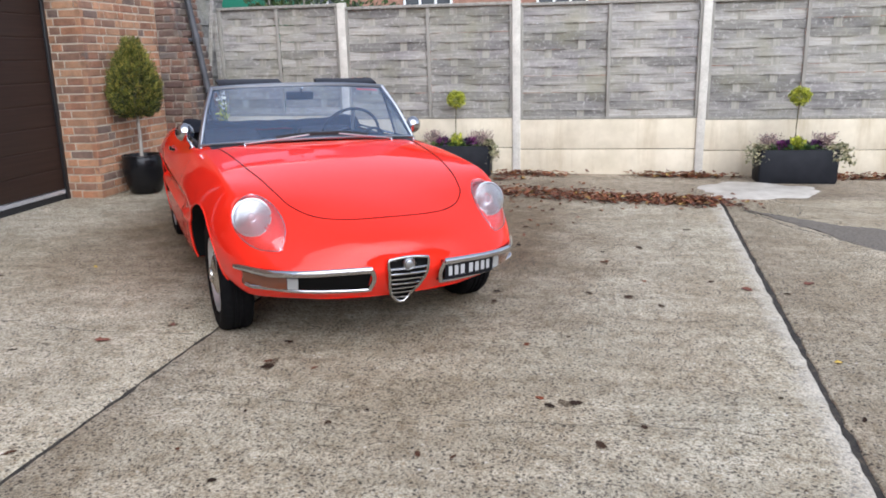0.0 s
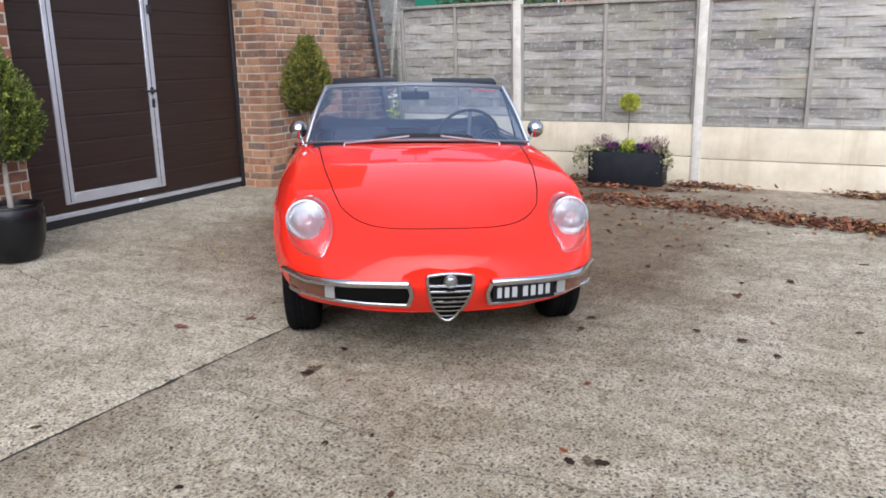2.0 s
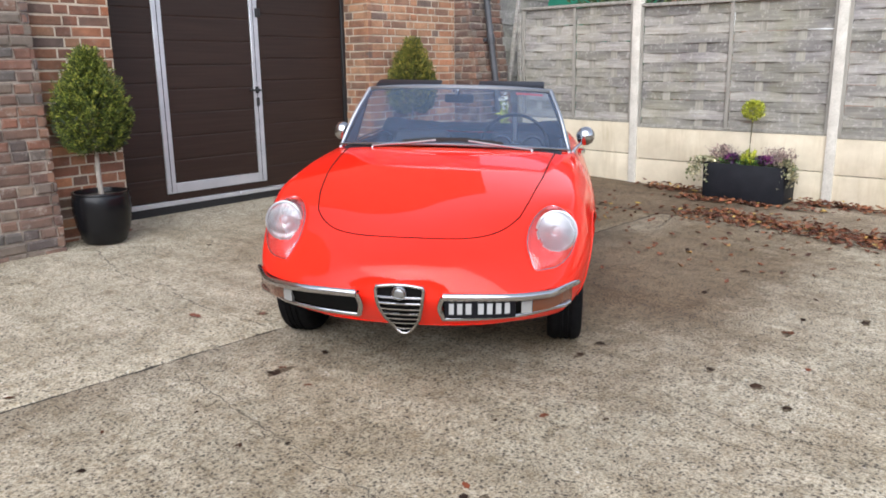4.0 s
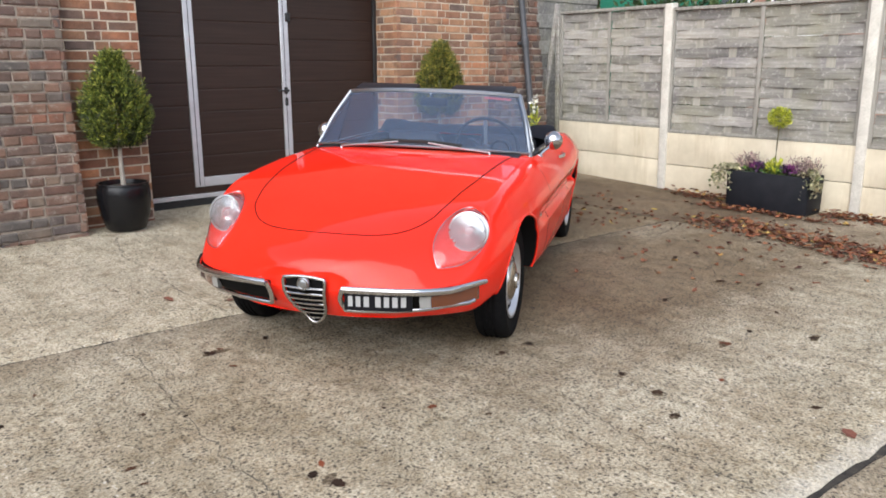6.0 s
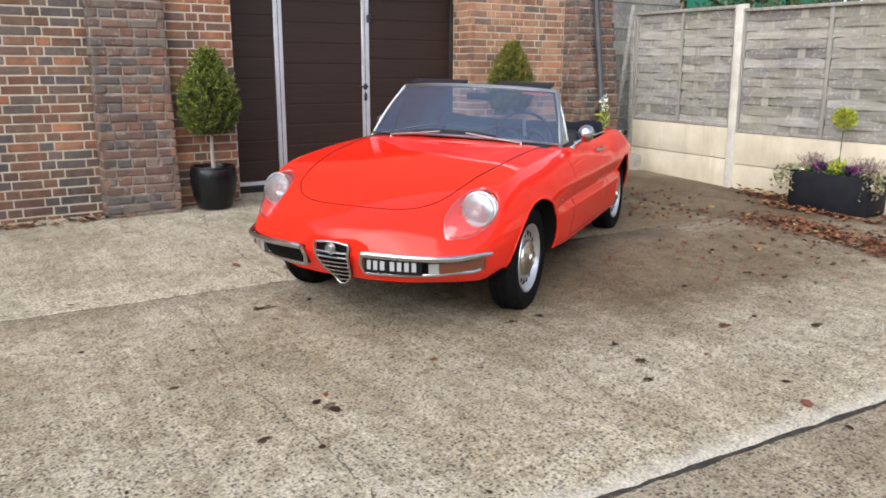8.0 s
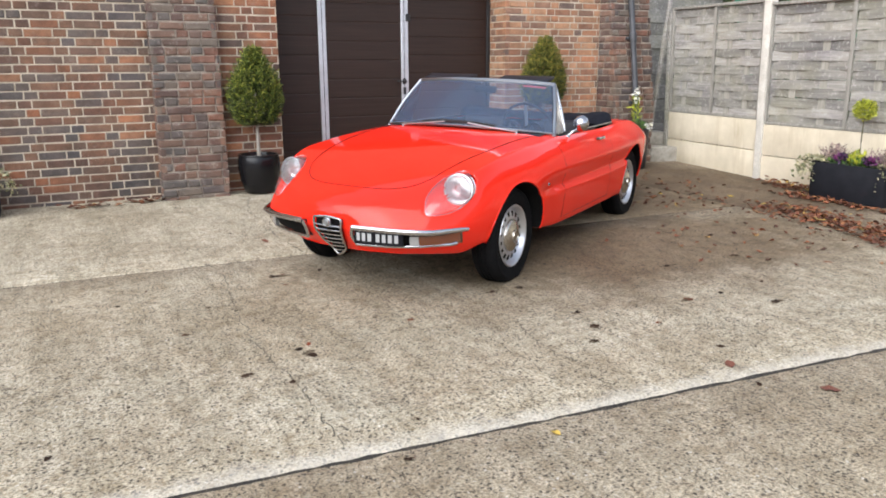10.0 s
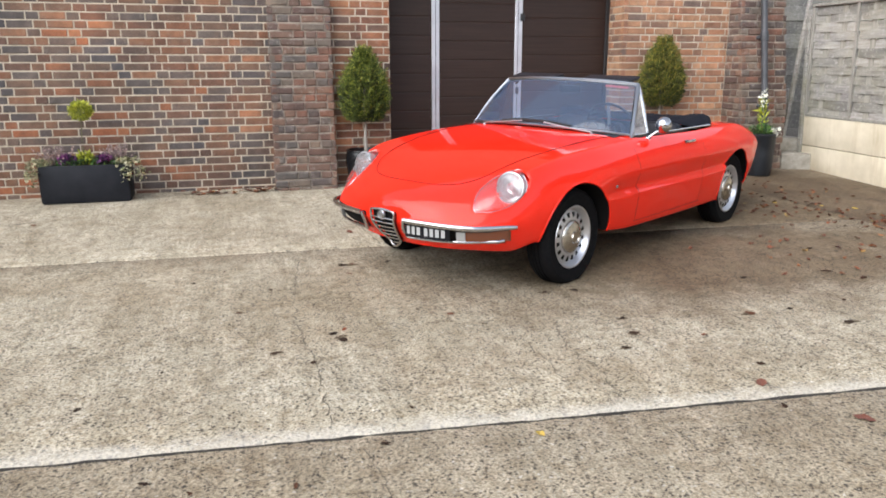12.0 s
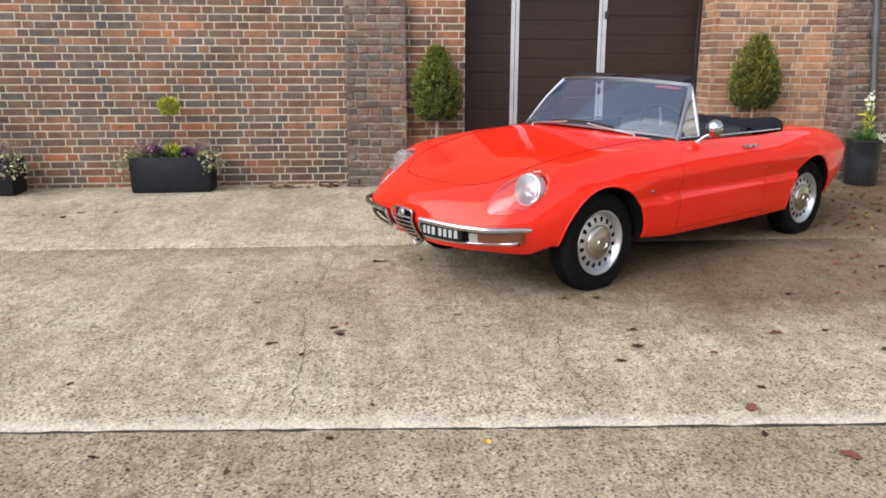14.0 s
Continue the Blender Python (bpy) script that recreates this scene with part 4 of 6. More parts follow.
stations = [NOSE - 0.428 * (1 - math.cos(math.pi / 2 * k / 46)) for k in range(47)]
stations += [0.40 - 3.16 * k / 150 for k in range(1, 151)]
stations += [-2.76 - 0.58 * math.sin(math.pi / 2 * k / 26) for k in range(1, 27)]
NS = 92
grid_p = np.zeros((len(stations), 2 * NS - 1, 3))
for i, x in enumerate(stations):
    hy, hz = half_section(x, NS)
    grid_p[i, :NS] = np.stack([np.full(NS, x), hy, hz], 1)
    grid_p[i, NS:] = np.stack([np.full(NS - 1, x), -hy[:-1][::-1], hz[:-1][::-1]], 1)
for i in range(grid_p.shape[0]):
    for j in range(grid_p.shape[1]):
        grid_p[i, j, 0] -= chin(grid_p[i, j, 0], grid_p[i, j, 2])
du = np.gradient(grid_p, axis=0)
dv = np.gradient(grid_p, axis=1)
nrm = np.cross(du, dv)
nrm /= np.maximum(1e-9, np.linalg.norm(nrm, axis=2, keepdims=True))
mid = nrm[80, NS - 1]
if mid[2] < 0:
    nrm = -nrm

# push in the headlamp recesses and pull the wheel arches to a clean round edge
arch_in = np.zeros(grid_p.shape[:2], bool)
for i in range(grid_p.shape[0]):
    for j in range(grid_p.shape[1]):
        x, y, z = grid_p[i, j]
        if 0.25 < x < 0.80 and z > 0.42:
            d = lamp_sdf(y, z)
            if d < 0:
                deep = 0.16 if math.hypot(abs(y) - 0.578, z - 0.609) < 0.074 else 0.040
                grid_p[i, j] -= np.array([deep, 0, 0.006]) * min(1, -d / 0.014)
        for xc in (0.0, -WB):
            if abs(y) > 0.4 and abs(x - xc) < 0.45:
                dx, dz = x - xc, z - HUB_Z
                r = math.hypot(dx, dz) if dz > 0 else abs(dx)
                if r < arch_radius(xc) and z < 0.7:
                    arch_in[i, j] = True
for i in range(1, grid_p.shape[0] - 1):
    for j in range(grid_p.shape[1]):
        if arch_in[i, j]:
            near = arch_in[max(0, i - 1):i + 2, max(0, j - 1):j + 2]
            if not near.all():
                x, y, z = grid_p[i, j]
                xc = 0.0 if x > -1 else -WB
                dx, dz = x - xc, z - HUB_Z
                if dz > 0:
                    s = arch_radius(xc) / max(1e-6, math.hypot(dx, dz))
                    grid_p[i, j, 0], grid_p[i, j, 2] = xc + dx * s, HUB_Z + dz * s
                else:
                    grid_p[i, j, 0] = xc + math.copysign(arch_radius(xc), dx)


def door_region(x, z):
    return -1.60 < x < -0.62 and z > 0.285


def hood_edge(y):
    """Front shut line of the bonnet as x over y, and its side line."""
    return 0.655 - 0.10 * (abs(y) / 0.43) ** 2 - 0.115 * (abs(y) / 0.43) ** 6


def panel_of(x, y, z):
    if -1.93 < x < -0.57 - 0.20 * (abs(y) / 0.655) ** 2.2 and abs(y) < half_width(x) * 0.845 and z > 0.70:
        return None
    if abs(y) > half_width(x) * 0.84 and door_region(x, z):
        return "door_left" if y > 0 else "door_right"
    if x > -0.66 and z > 0.5 and x < hood_edge(y) and abs(y) < hood_side(x):
        return "bonnet"
    if x < -2.15 and x > -3.12 and abs(y) < min(0.50, half_width(x) * 0.78) and z > 0.6:
        return "boot_lid"
    return "body"


def hood_side(x):
    return float(np.interp(x, [-0.66, 0.0, 0.3, 0.45, 0.65], [0.572, 0.51, 0.463, 0.427, 0.425]))


faces = {}
for i in range(grid_p.shape[0] - 1):
    for j in range(grid_p.shape[1] - 1):
        quad = ((i, j), (i, j + 1), (i + 1, j + 1), (i + 1, j))
        if all(arch_in[q] for q in quad):
            continue
        c = sum(grid_p[q] for q in quad) / 4
        name = panel_of(*c)
        if name:
            faces.setdefault(name, []).append(quad)


def grid_part(name, quadlist, material, parent, label=""):
    ids, verts, norms, polys = {}, [], [], []
    for quad in quadlist:
        poly = []
        for q in quad:
            if q not in ids:
                ids[q] = len(verts)
                verts.append(tuple(grid_p[q]))
                norms.append(tuple(nrm[q]))
            poly.append(ids[q])
        polys.append(poly[::-1])
    me = bpy.data.meshes.new(name)
    me.from_pydata(verts, [], polys)
    me.materials.append(material)
    me.update()
    for p in me.polygons:
        p.use_smooth = True
    ob = new(name, me)
    ob.parent = parent
    if label:
        tagged(ob, label)
    return ob, norms


body = None
PANELS = {}
for name, label in (("body", ""), ("bonnet", ""), ("door_left", ""), ("door_right", ""), ("boot_lid", "")):
    ob, norms = grid_part({"door_left": "door", "door_right": "door"}.get(name, name), faces[name], M_RED, car, label)
    PANELS[name] = ob
    if name != "body":
        ob.data.normals_split_custom_set_from_vertices(norms)
body = PANELS["body"]


def seam(points, parent, r=0.0028, material=None, name="shut_line"):
    return part(name, sweep(bmesh.new(), points, ring(r, 6)), material or M_SLOT, parent)


# shut lines of bonnet and doors
def on_top(x, y, lift=0.0):
    return (x, y, top_z(x, y) + lift)


line = []
for k in range(31):
    x = -0.64 + (0.43 + 0.64) * k / 30
    line.append(on_top(x, hood_side(x)))
for k in range(1, 41):
    y = 0.428 * math.cos(math.pi * k / 41)
    line.append(on_top(hood_edge(y), y))
for k in range(31):
    x = 0.43 - (0.43 + 0.64) * k / 30
    line.append(on_top(x, -hood_side(x)))
seam(line, PANELS["bonnet"])
for s, key in ((1, "door_left"), (-1, "door_right")):
    d = PANELS[key]
    front = [(-0.62 - 0.03 * (z - 0.3), s * (side_y(-0.62, z)), z) for z in np.linspace(0.285, 0.77, 14)]
    rear = [(-1.60 + 0.10 * (0.77 - z) * (z < 0.5), s * side_y(-1.6, z), z) for z in np.linspace(0.77, 0.285, 14)]
    low = [(x, s * side_y(x, 0.285), 0.285) for x in np.linspace(-1.58, -0.62, 10)]
    seam(front, d, 0.0015)
    seam(rear, d, 0.0010)
    seam(low, d, 0.0014)
    # handle, key lock
    hx, hz = -1.40, 0.725
    pts = curve_points([(hx + 0.075, s * (side_y(hx + 0.075, hz) + 0.004), hz), (hx + 0.03, s * (side_y(hx, hz) + 0.028), hz + 0.002),
                        (hx - 0.04, s * (side_y(hx, hz) + 0.028), hz + 0.002), (hx - 0.08, s * (side_y(hx - 0.08, hz) + 0.004), hz)], 14)
    part("door_handle", sweep(bmesh.new(), pts, rect(0.012, 0.02)), M_CHROME, d, "chrome pull handle")
    # flank emblem: plain small badge
    part("emblem", boxed(-0.372, -0.346, min(s * side_y(-0.34, 0.54), s * (side_y(-0.34, 0.54) + 0.006)), max(s * side_y(-0.34, 0.54), s * (side_y(-0.34, 0.54) + 0.006)), 0.53, 0.548, bevel=0.003), M_CHROME, body, "small chrome flank badge")

# underside, wheel wells
bm = boxed(-2.95, 0.42, -0.52, 0.52, 0.235, 0.30, bevel=0.03)
part("underbody", bm, M_SLOT, car, "dark underbody")
for xc in (0.0, -WB):
    for s in (1, -1):
        bm = bmesh.new()
        grid = []
        r = arch_radius(xc) + 0.001
        path = [(xc + r, z) for z in np.linspace(float(z_sill(xc + r)), HUB_Z + 0.025, 5)[:-1]]
        path += [(xc + r * math.cos(a), HUB_Z + r * math.sin(a)) for a in np.linspace(0.08, math.pi - 0.08, 45)]
        path += [(xc - r, z) for z in np.linspace(HUB_Z + 0.025, float(z_sill(xc - r)), 5)[1:]]
        for x, z in path:
            y = side_y(x, max(float(z_sill(x)) + 0.004, z)) - 0.003
            grid.append([(x - chin(x, z), s * 0.45, z), (x - chin(x, z), s * y, z)])
        quads(bm, grid)
        lip = [(p[1][0], p[1][1] + s * 0.001, p[1][2]) for p in grid]
        part("arch_lip", sweep(bmesh.new(), lip, ring(0.0055, 8), up=(0, 1, 0)), M_RED, body)
        quads(bm, [[(xc + 0.34 * math.cos(a) * q, s * 0.45, max(0.2, HUB_Z + 0.34 * math.sin(a) * q)) for q in (0.01, 1)] for a in np.linspace(-0.3, math.pi + 0.3, 25)])
        part("wheel_well", bm, M_SLOT, car, "black wheel well")


# wheels
def wheel():
    """Tyre, slotted steel rim and hub cap, turned about y with the outer face at +y."""
    w = new("wheel")
    t = [(0.172, -0.062), (0.200, -0.070), (0.248, -0.078), (0.271, -0.070), (0.282, -0.052), (TYRE_R, -0.03)]
    for g in (-0.024, 0.0, 0.024):
        t += [(TYRE_R, g - 0.009), (TYRE_R - 0.007, g - 0.007), (TYRE_R - 0.007, g + 0.007), (TYRE_R, g + 0.009)] if abs(g) < 0.03 else []
    t += [(TYRE_R, 0.03), (0.282, 0.052), (0.271, 0.070), (0.256, 0.077), (0.252, 0.0785), (0.248, 0.077), (0.226, 0.075), (0.202, 0.072), (0.180, 0.062), (0.172, 0.05)]
    bm = lathe(bmesh.new(), t, 72, 'Y')
    for v in bm.verts:
        # loaded tyre: flat where it meets the drive
        low = -AXLE_Z + 0.001
        if v.co.z < low + 0.02:
            squash = min(1.0, (low + 0.02 - v.co.z) / 0.04)
            v.co.z = max(v.co.z, low)
            v.co.y *= 1 + 0.07 * squash
    tyre = part("tyre", bm, M_TYRE, w, "black rubber tyre")
    rim = part("rim", lathe(bmesh.new(), [(0.1747, -0.06), (0.1720, 0.05), (0.1783, 0.060), (0.1855, 0.067), (0.1837, 0.071), (0.1756, 0.070), (0.1674, 0.060), (0.1611, 0.040), (0.1557, 0.034), (0.1520, 0.037), (0.1312, 0.048), (0.1086, 0.050), (0.0000, 0.045)], 56, 'Y'), M_STEEL, w, "silver slotted steel rim")
    for k in range(16):
        a = 2 * math.pi * (k + 0.5) / 16
        m = pose(0.130 * math.cos(a), 0.0455, 0.130 * math.sin(a), 0, -math.degrees(a), 0)
        bm = bmesh.new()
        box(bm, -0.016, 0.016, -0.0045, 0.0045, -0.0125, 0.0125, bevel=0.004)
        bm.transform(m)
        part("slot", bm, M_SLOT, rim)
    cap = part("hub_cap", lathe(bmesh.new(), [(0.0990, 0.048), (0.0975, 0.060), (0.0920, 0.066), (0.0790, 0.071), (0.0540, 0.078), (0.0400, 0.081), (0.0370, 0.090), (0.0335, 0.0905), (0.0300, 0.084), (0.0200, 0.083), (0.0000, 0.085)], 48, 'Y'), M_HUBCAP, w, "satin metal hub cap")
    return w


w0 = wheel()
w0.parent = car
for k, (x, s) in enumerate(((0.0, 1), (0.0, -1), (-WB, 1), (-WB, -1))):
    m = pose(x - 0.01, s * 0.632, AXLE_Z + ROLL * (s * 0.632 - ROLL_Y), s * math.degrees(ROLL), 0, 0 if s > 0 else 180)
    if k == 0:
        w0.matrix_basis = m
    else:
        copy_thing(w0, m)

# grille shield
def shield(z):
    return float(np.interp(z, [0.240, 0.248, 0.275, 0.32, 0.38, 0.43, 0.450, 0.460], [0.010, 0.024, 0.045, 0.067, 0.083, 0.0905, 0.0915, 0.087]))


def grille_x(z):
    return max(front_x(0.02, max(0.275, min(0.45, z))), 0.70) + 0.010


zs_ = np.linspace(0.240, 0.460, 18)
loop = [(grille_x(z) + 0.012, shield(z), z) for z in zs_]
loop += [(grille_x(0.457) + 0.012, y, 0.457 + 0.010 * (1 - (y / 0.094) ** 2)) for y in np.linspace(0.07, -0.07, 9)]
loop += [(grille_x(z) + 0.012, -shield(z), z) for z in zs_[::-1]]
grille = part("grille_surround", sweep(bmesh.new(), loop, ring(0.0075, 10), closed=True, up=(1, 0, 0)), M_DULLCHROME, car, "chrome shield-shaped grille surround")
bm = bmesh.new()
quads(bm, [[(grille_x(z) - 0.006, y * shield(z), z) for y in np.linspace(-1, 1, 7)] for z in zs_])
part("grille_backing", bm, M_SLOT, grille, "dark grille opening")
for z in (0.264, 0.290, 0.316, 0.342, 0.368, 0.394, 0.420):
    y = shield(z) - 0.004
    pts = [(grille_x(z) + 0.012 + 0.006 * (1 - (q / y) ** 2), q, z) for q in np.linspace(-y, y, 9)]
    part("grille_bar", sweep(bmesh.new(), pts, rect(0.012, 0.008, 0.3)), M_CHROME, grille)
bm = bmesh.new()
lathe(bm, [(0.0, 0.012), (0.020, 0.010), (0.026, 0.006), (0.028, 0.0), (0.026, -0.006)], 28, 'X', (grille_x(0.438) + 0.016, 0, 0.437))
badge = part("badge", bm, M_SATIN, grille, "plain round metal badge")
part("badge_band", lathe(bmesh.new(), [(0.018, 0.0), (0.019, 0.003), (0.023, 0.003), (0.024, 0.0)], 24, 'X', (grille_x(0.438) + 0.026, 0, 0.437)), M_DULLCHROME, badge)


# half bumpers with indicator, one each side
def half_bumper(s):
    def ax(y):
        return front_x(y, 0.40)
    ys_ = np.linspace(0.165, 0.60, 18)
    outer = [(front_x(y, 0.42) + 0.032, s * y, 0.428 - 0.010 * ((y - 0.165) / 0.43) ** 2) for y in ys_]
    tip = [(0.560, 0.648, 0.418), (0.535, 0.664, 0.417), (0.512, 0.676, 0.416)]
    top = [Vector(p) for p in outer] + [Vector((x, s * y, z)) for x, y, z in tip]
    top = curve_points([tuple(p) for p in top[::2]] + ([tuple(top[-1])] if len(top) % 2 == 0 else []), 44)
    b = part("bumper", sweep(bmesh.new(), top, [(0.013 * math.cos(a) - 0.002, 0.0155 * math.sin(a)) for a in np.linspace(0, 2 * math.pi, 14, endpoint=False)], scales=[1 if k < 36 else 1 - 0.05 * (k - 36) for k in range(44)]), M_CHROME, car, "chrome half bumper framing a slot")
    low = [(front_x(y, 0.34) + 0.030, s * y, 0.330 + 0.012 * ((y - 0.165) / 0.40) ** 2) for y in np.linspace(0.165, 0.58, 16)]
    low += [(0.604, s * 0.618, 0.344), (0.588, s * 0.630, 0.347), (0.574, s * 0.640, 0.350)]
    part("bumper_lower_bar", sweep(bmesh.new(), curve_points(low[:16:2] + low[16:], 40), ring(0.0095, 12)), M_CHROME, b)
    part("bumper_end", sweep(bmesh.new(), curve_points([low[0], (front_x(0.155, 0.38) + 0.028, s * 0.152, 0.38), top[0]], 10), ring(0.0105, 12), up=(1, 0, 0)), M_CHROME, b)
    bm = bmesh.new()
    quads(bm, [[(front_x(y, z) + 0.004, s * y, z) for z in (0.325, 0.36, 0.40, 0.43)] for y in np.linspace(0.16, 0.62, 20)])
    part("bumper_slot", bm, M_SLOT, b, "dark slot behind the bumper")
    # indicator: pale inner lens and amber outer lens
    for y0, y1, m, nm in ((0.455, 0.495, M_CLEARLENS, "side_light"), (0.497, 0.650, M_AMBER, "indicator")):
        bm = bmesh.new()
        grid = []
        for y in np.linspace(y0, y1, 10):
            x = (np.interp(y, [abs(q[1]) for q in top], [q[0] for q in top]) + np.interp(y, [abs(q[1]) for q in low], [q[0] for q in low])) / 2 - 0.006
            grid.append([(x - 0.03, s * y, 0.342), (x - 0.003, s * y, 0.346), (x + 0.003, s * y, 0.378), (x - 0.003, s * y, 0.408), (x - 0.03, s * y, 0.412)])
        rows = quads(bm, grid)
        bm.faces.new(rows[0])
        bm.faces.new(rows[-1][::-1])
        bmesh.ops.recalc_face_normals(bm, faces=bm.faces[:])
        part(nm, bm, m, b, "clear side light lens" if m is M_CLEARLENS else "amber indicator lens")
    return b


bumper_l = half_bumper(1)
bumper_r = half_bumper(-1)

# front number plate in the left slot: black, with plain pale bars for its characters
bm = bmesh.new()
pz0, pz1 = 0.343, 0.418
grid = []
for y in np.linspace(0.172, 0.435, 14):
    x = front_x(y, 0.38) + 0.036
    grid.append([(x - 0.006, y, pz0), (x, y, pz0), (x + 0.002, y, pz1), (x - 0.004, y, pz1)])
rows = quads(bm, grid, closed_v=True)
bm.faces.new(rows[0][::-1])
bm.faces.new(rows[-1])
bmesh.ops.recalc_face_normals(bm, faces=bm.faces[:])
plate = part("number_plate", bm, M_PLATE, car, "black front plate with plain pale bars")
y = 0.188
for wch in (0.018, 0.019, 0.021, None, 0.021, 0.020, 0.020, 0.019):
    if wch is None:
        y += 0.012
        continue
    grid = []
    for q in (y, y + wch):
        x = front_x(q, 0.38) + 0.0385
        grid.append([(x, q, 0.360), (x + 0.0012, q, 0.403)])
    bm = bmesh.new()
    quads(bm, grid)
    bmesh.ops.recalc_face_normals(bm, faces=bm.faces[:])
    part("bar", bm, M_DIGIT, plate, smooth=0)
    y += wch + 0.0125
for q in (0.20, 0.41):
    part("plate_bolt", lathe(bmesh.new(), [(0.0, 0.004), (0.005, 0.003), (0.006, 0.0)], 10, 'X', (front_x(q, 0.38) + 0.037, q, 0.413)), M_CHROME, plate)

# headlamps: bowl, reflector, glass, teardrop cover and chrome trim
for s in (1, -1):
    lx, ly, lz = LAMP
    lx = front_x(ly, lz) - 0.006
    tilt = Vector((1.0, s * 0.10, 0.20)).normalized()
    rot = tilt.to_track_quat('X', 'Z').to_matrix().to_4x4()
    base = Matrix.Translation((lx - 0.052, s * (ly + 0.008), lz + 0.005)) @ rot
    bm = lathe(bmesh.new(), [(0.080, -0.05), (0.083, -0.004), (0.086, 0.002), (0.085, 0.007), (0.081, 0.008), (0.078, 0.003)], 40, 'X')
    bm.transform(base)
    lamp = part("headlamp", bm, M_STEEL, car, "round headlamp under a clear teardrop cover")
    bm = lathe(bmesh.new(), [(0.078, 0.002), (0.068, -0.022), (0.045, -0.042), (0.02, -0.05), (0.0, -0.052)], 40, 'X')
    bm.transform(base)
    part("reflector", bm, M_REFLECTOR, lamp, "bright lamp reflector")
    bm = lathe(bmesh.new(), [(0.0, 0.0), (0.016, -0.004), (0.022, -0.02), (0.022, -0.045)], 20, 'X')
    bm.transform(base)
    part("bulb_shield", bm, M_STEEL, lamp)
    bm = lathe(bmesh.new(), [(0.080, 0.004), (0.066, 0.012), (0.045, 0.019), (0.02, 0.022), (0.0, 0.0225)], 40, 'X')
    bm.transform(base)
    part("lens", bm, M_LAMPGLASS, lamp, "clear glass lens")
    # teardrop outline on the body
    out = []
    for k in range(64):
        a = 2 * math.pi * k / 64
        cy, cz = 0.568, 0.575
        lo, hi = 0.0, 0.3
        for _ in range(24):
            m = (lo + hi) / 2
            if lamp_sdf(cy + m * math.cos(a), cz + m * math.sin(a)) < 0:
                lo = m
            else:
                hi = m
        yy, zz = cy + lo * math.cos(a), cz + lo * math.sin(a)
        out.append((yy, zz))
    rim_pts = [(front_x(yy, zz) + 0.004, s * yy, zz) for yy, zz in out]
    part("cover_trim", sweep(bmesh.new(), rim_pts, ring(0.002, 8), closed=True, up=(1, 0, 0)), M_CHROME, lamp, "thin chrome trim")
    cy, cz = 0.568, 0.58
    cx = front_x(cy, cz)
    bm = bmesh.new()
    grid = []
    for q in (1.0, 0.95, 0.88, 0.75, 0.55, 0.3, 0.02):
        row = []
        for yy, zz in out:
            y2, z2 = cy + (yy - cy) * q, cz + (zz - cz) * q
            cover_x = front_x(y2, z2) + 0.005 + 0.024 * (1 - q ** 3)
            # bulges to clear the lamp ring
            ring_x = lx - 0.052 - 0.10 * (y2 - ly - 0.008) - 0.20 * (z2 - lz - 0.005) + 0.014
            near_lamp = max(0.0, min(1.0, (0.104 - math.hypot(y2 - ly - 0.008, z2 - lz - 0.005)) / 0.022))
            row.append((cover_x + near_lamp * (1 if q < 0.99 else 0.15) * max(0.0, ring_x - cover_x), s * y2, z2))
        grid.append(row)
    quads(bm, grid, closed_v=True)
    bmesh.ops.recalc_face_normals(bm, faces=bm.faces[:])
    cover = part("lamp_cover", bm, M_COVER, lamp, "clear moulded lamp cover", smooth=80)
    cover.visible_shadow = False

# windscreen
def ws_base(v):
    """v from -1 to 1 across the car."""
    return Vector((-0.535 - 0.185 * abs(v) ** 2.2, 0.645 * v, 0.838 - 0.034 * abs(v) ** 2))


def ws_top(v):
    return Vector((-0.885 - 0.095 * abs(v) ** 2.2, 0.530 * v, 1.130 - 0.022 * abs(v) ** 2.5))


vs_ = np.linspace(-1, 1, 25)
screen_frame = part("windscreen_frame", sweep(bmesh.new(), [ws_top(v) for v in vs_], rect(0.024, 0.026, 0.3)), M_SATIN, car, "satin metal windscreen frame")
part("frame_base", sweep(bmesh.new(), [ws_base(v) + Vector((0, 0, 0.004)) for v in vs_], rect(0.014, 0.014, 0.3)), M_SATIN, screen_frame)
for s in (1, -1):
    pts = curve_points([ws_base(s) + Vector((0.0, 0, -0.02)), ws_base(s).lerp(ws_top(s), 0.5) + Vector((0, s * 0.006, 0.004)), ws_top(s)], 12)
    part("pillar", sweep(bmesh.new(), pts, rect(0.022, 0.030, 0.3), up=(1, 0, 0)), M_SATIN, screen_frame, "satin metal screen pillar")
    pts = curve_points([ws_base(s) + Vector((-0.004, -s * 0.014, 0.0)), ws_base(s).lerp(ws_top(s), 0.5) + Vector((-0.004, -s * 0.010, 0.004)), ws_top(s) + Vector((-0.004, -s * 0.014, -0.01))], 12)
    part("pillar_seal", sweep(bmesh.new(), pts, rect(0.012, 0.02, 0.3), up=(1, 0, 0)), M_RUBBER, screen_frame, "black rubber seal")
bm = bmesh.new()
quads(bm, [[ws_base(v).lerp(ws_top(v), q) + Vector((0.018 * math.sin(math.pi * q), 0, 0.010 * math.sin(math.pi * q))) for q in np.linspace(0.02, 0.98, 9)] for v in vs_ * 0.99])
bmesh.ops.recalc_face_normals(bm, faces=bm.faces[:])
glass = part("windscreen_glass", bm, M_GLASS, screen_frame, "clear curved windscreen glass", smooth=80)
glass.visible_shadow = False
bm = bmesh.new()
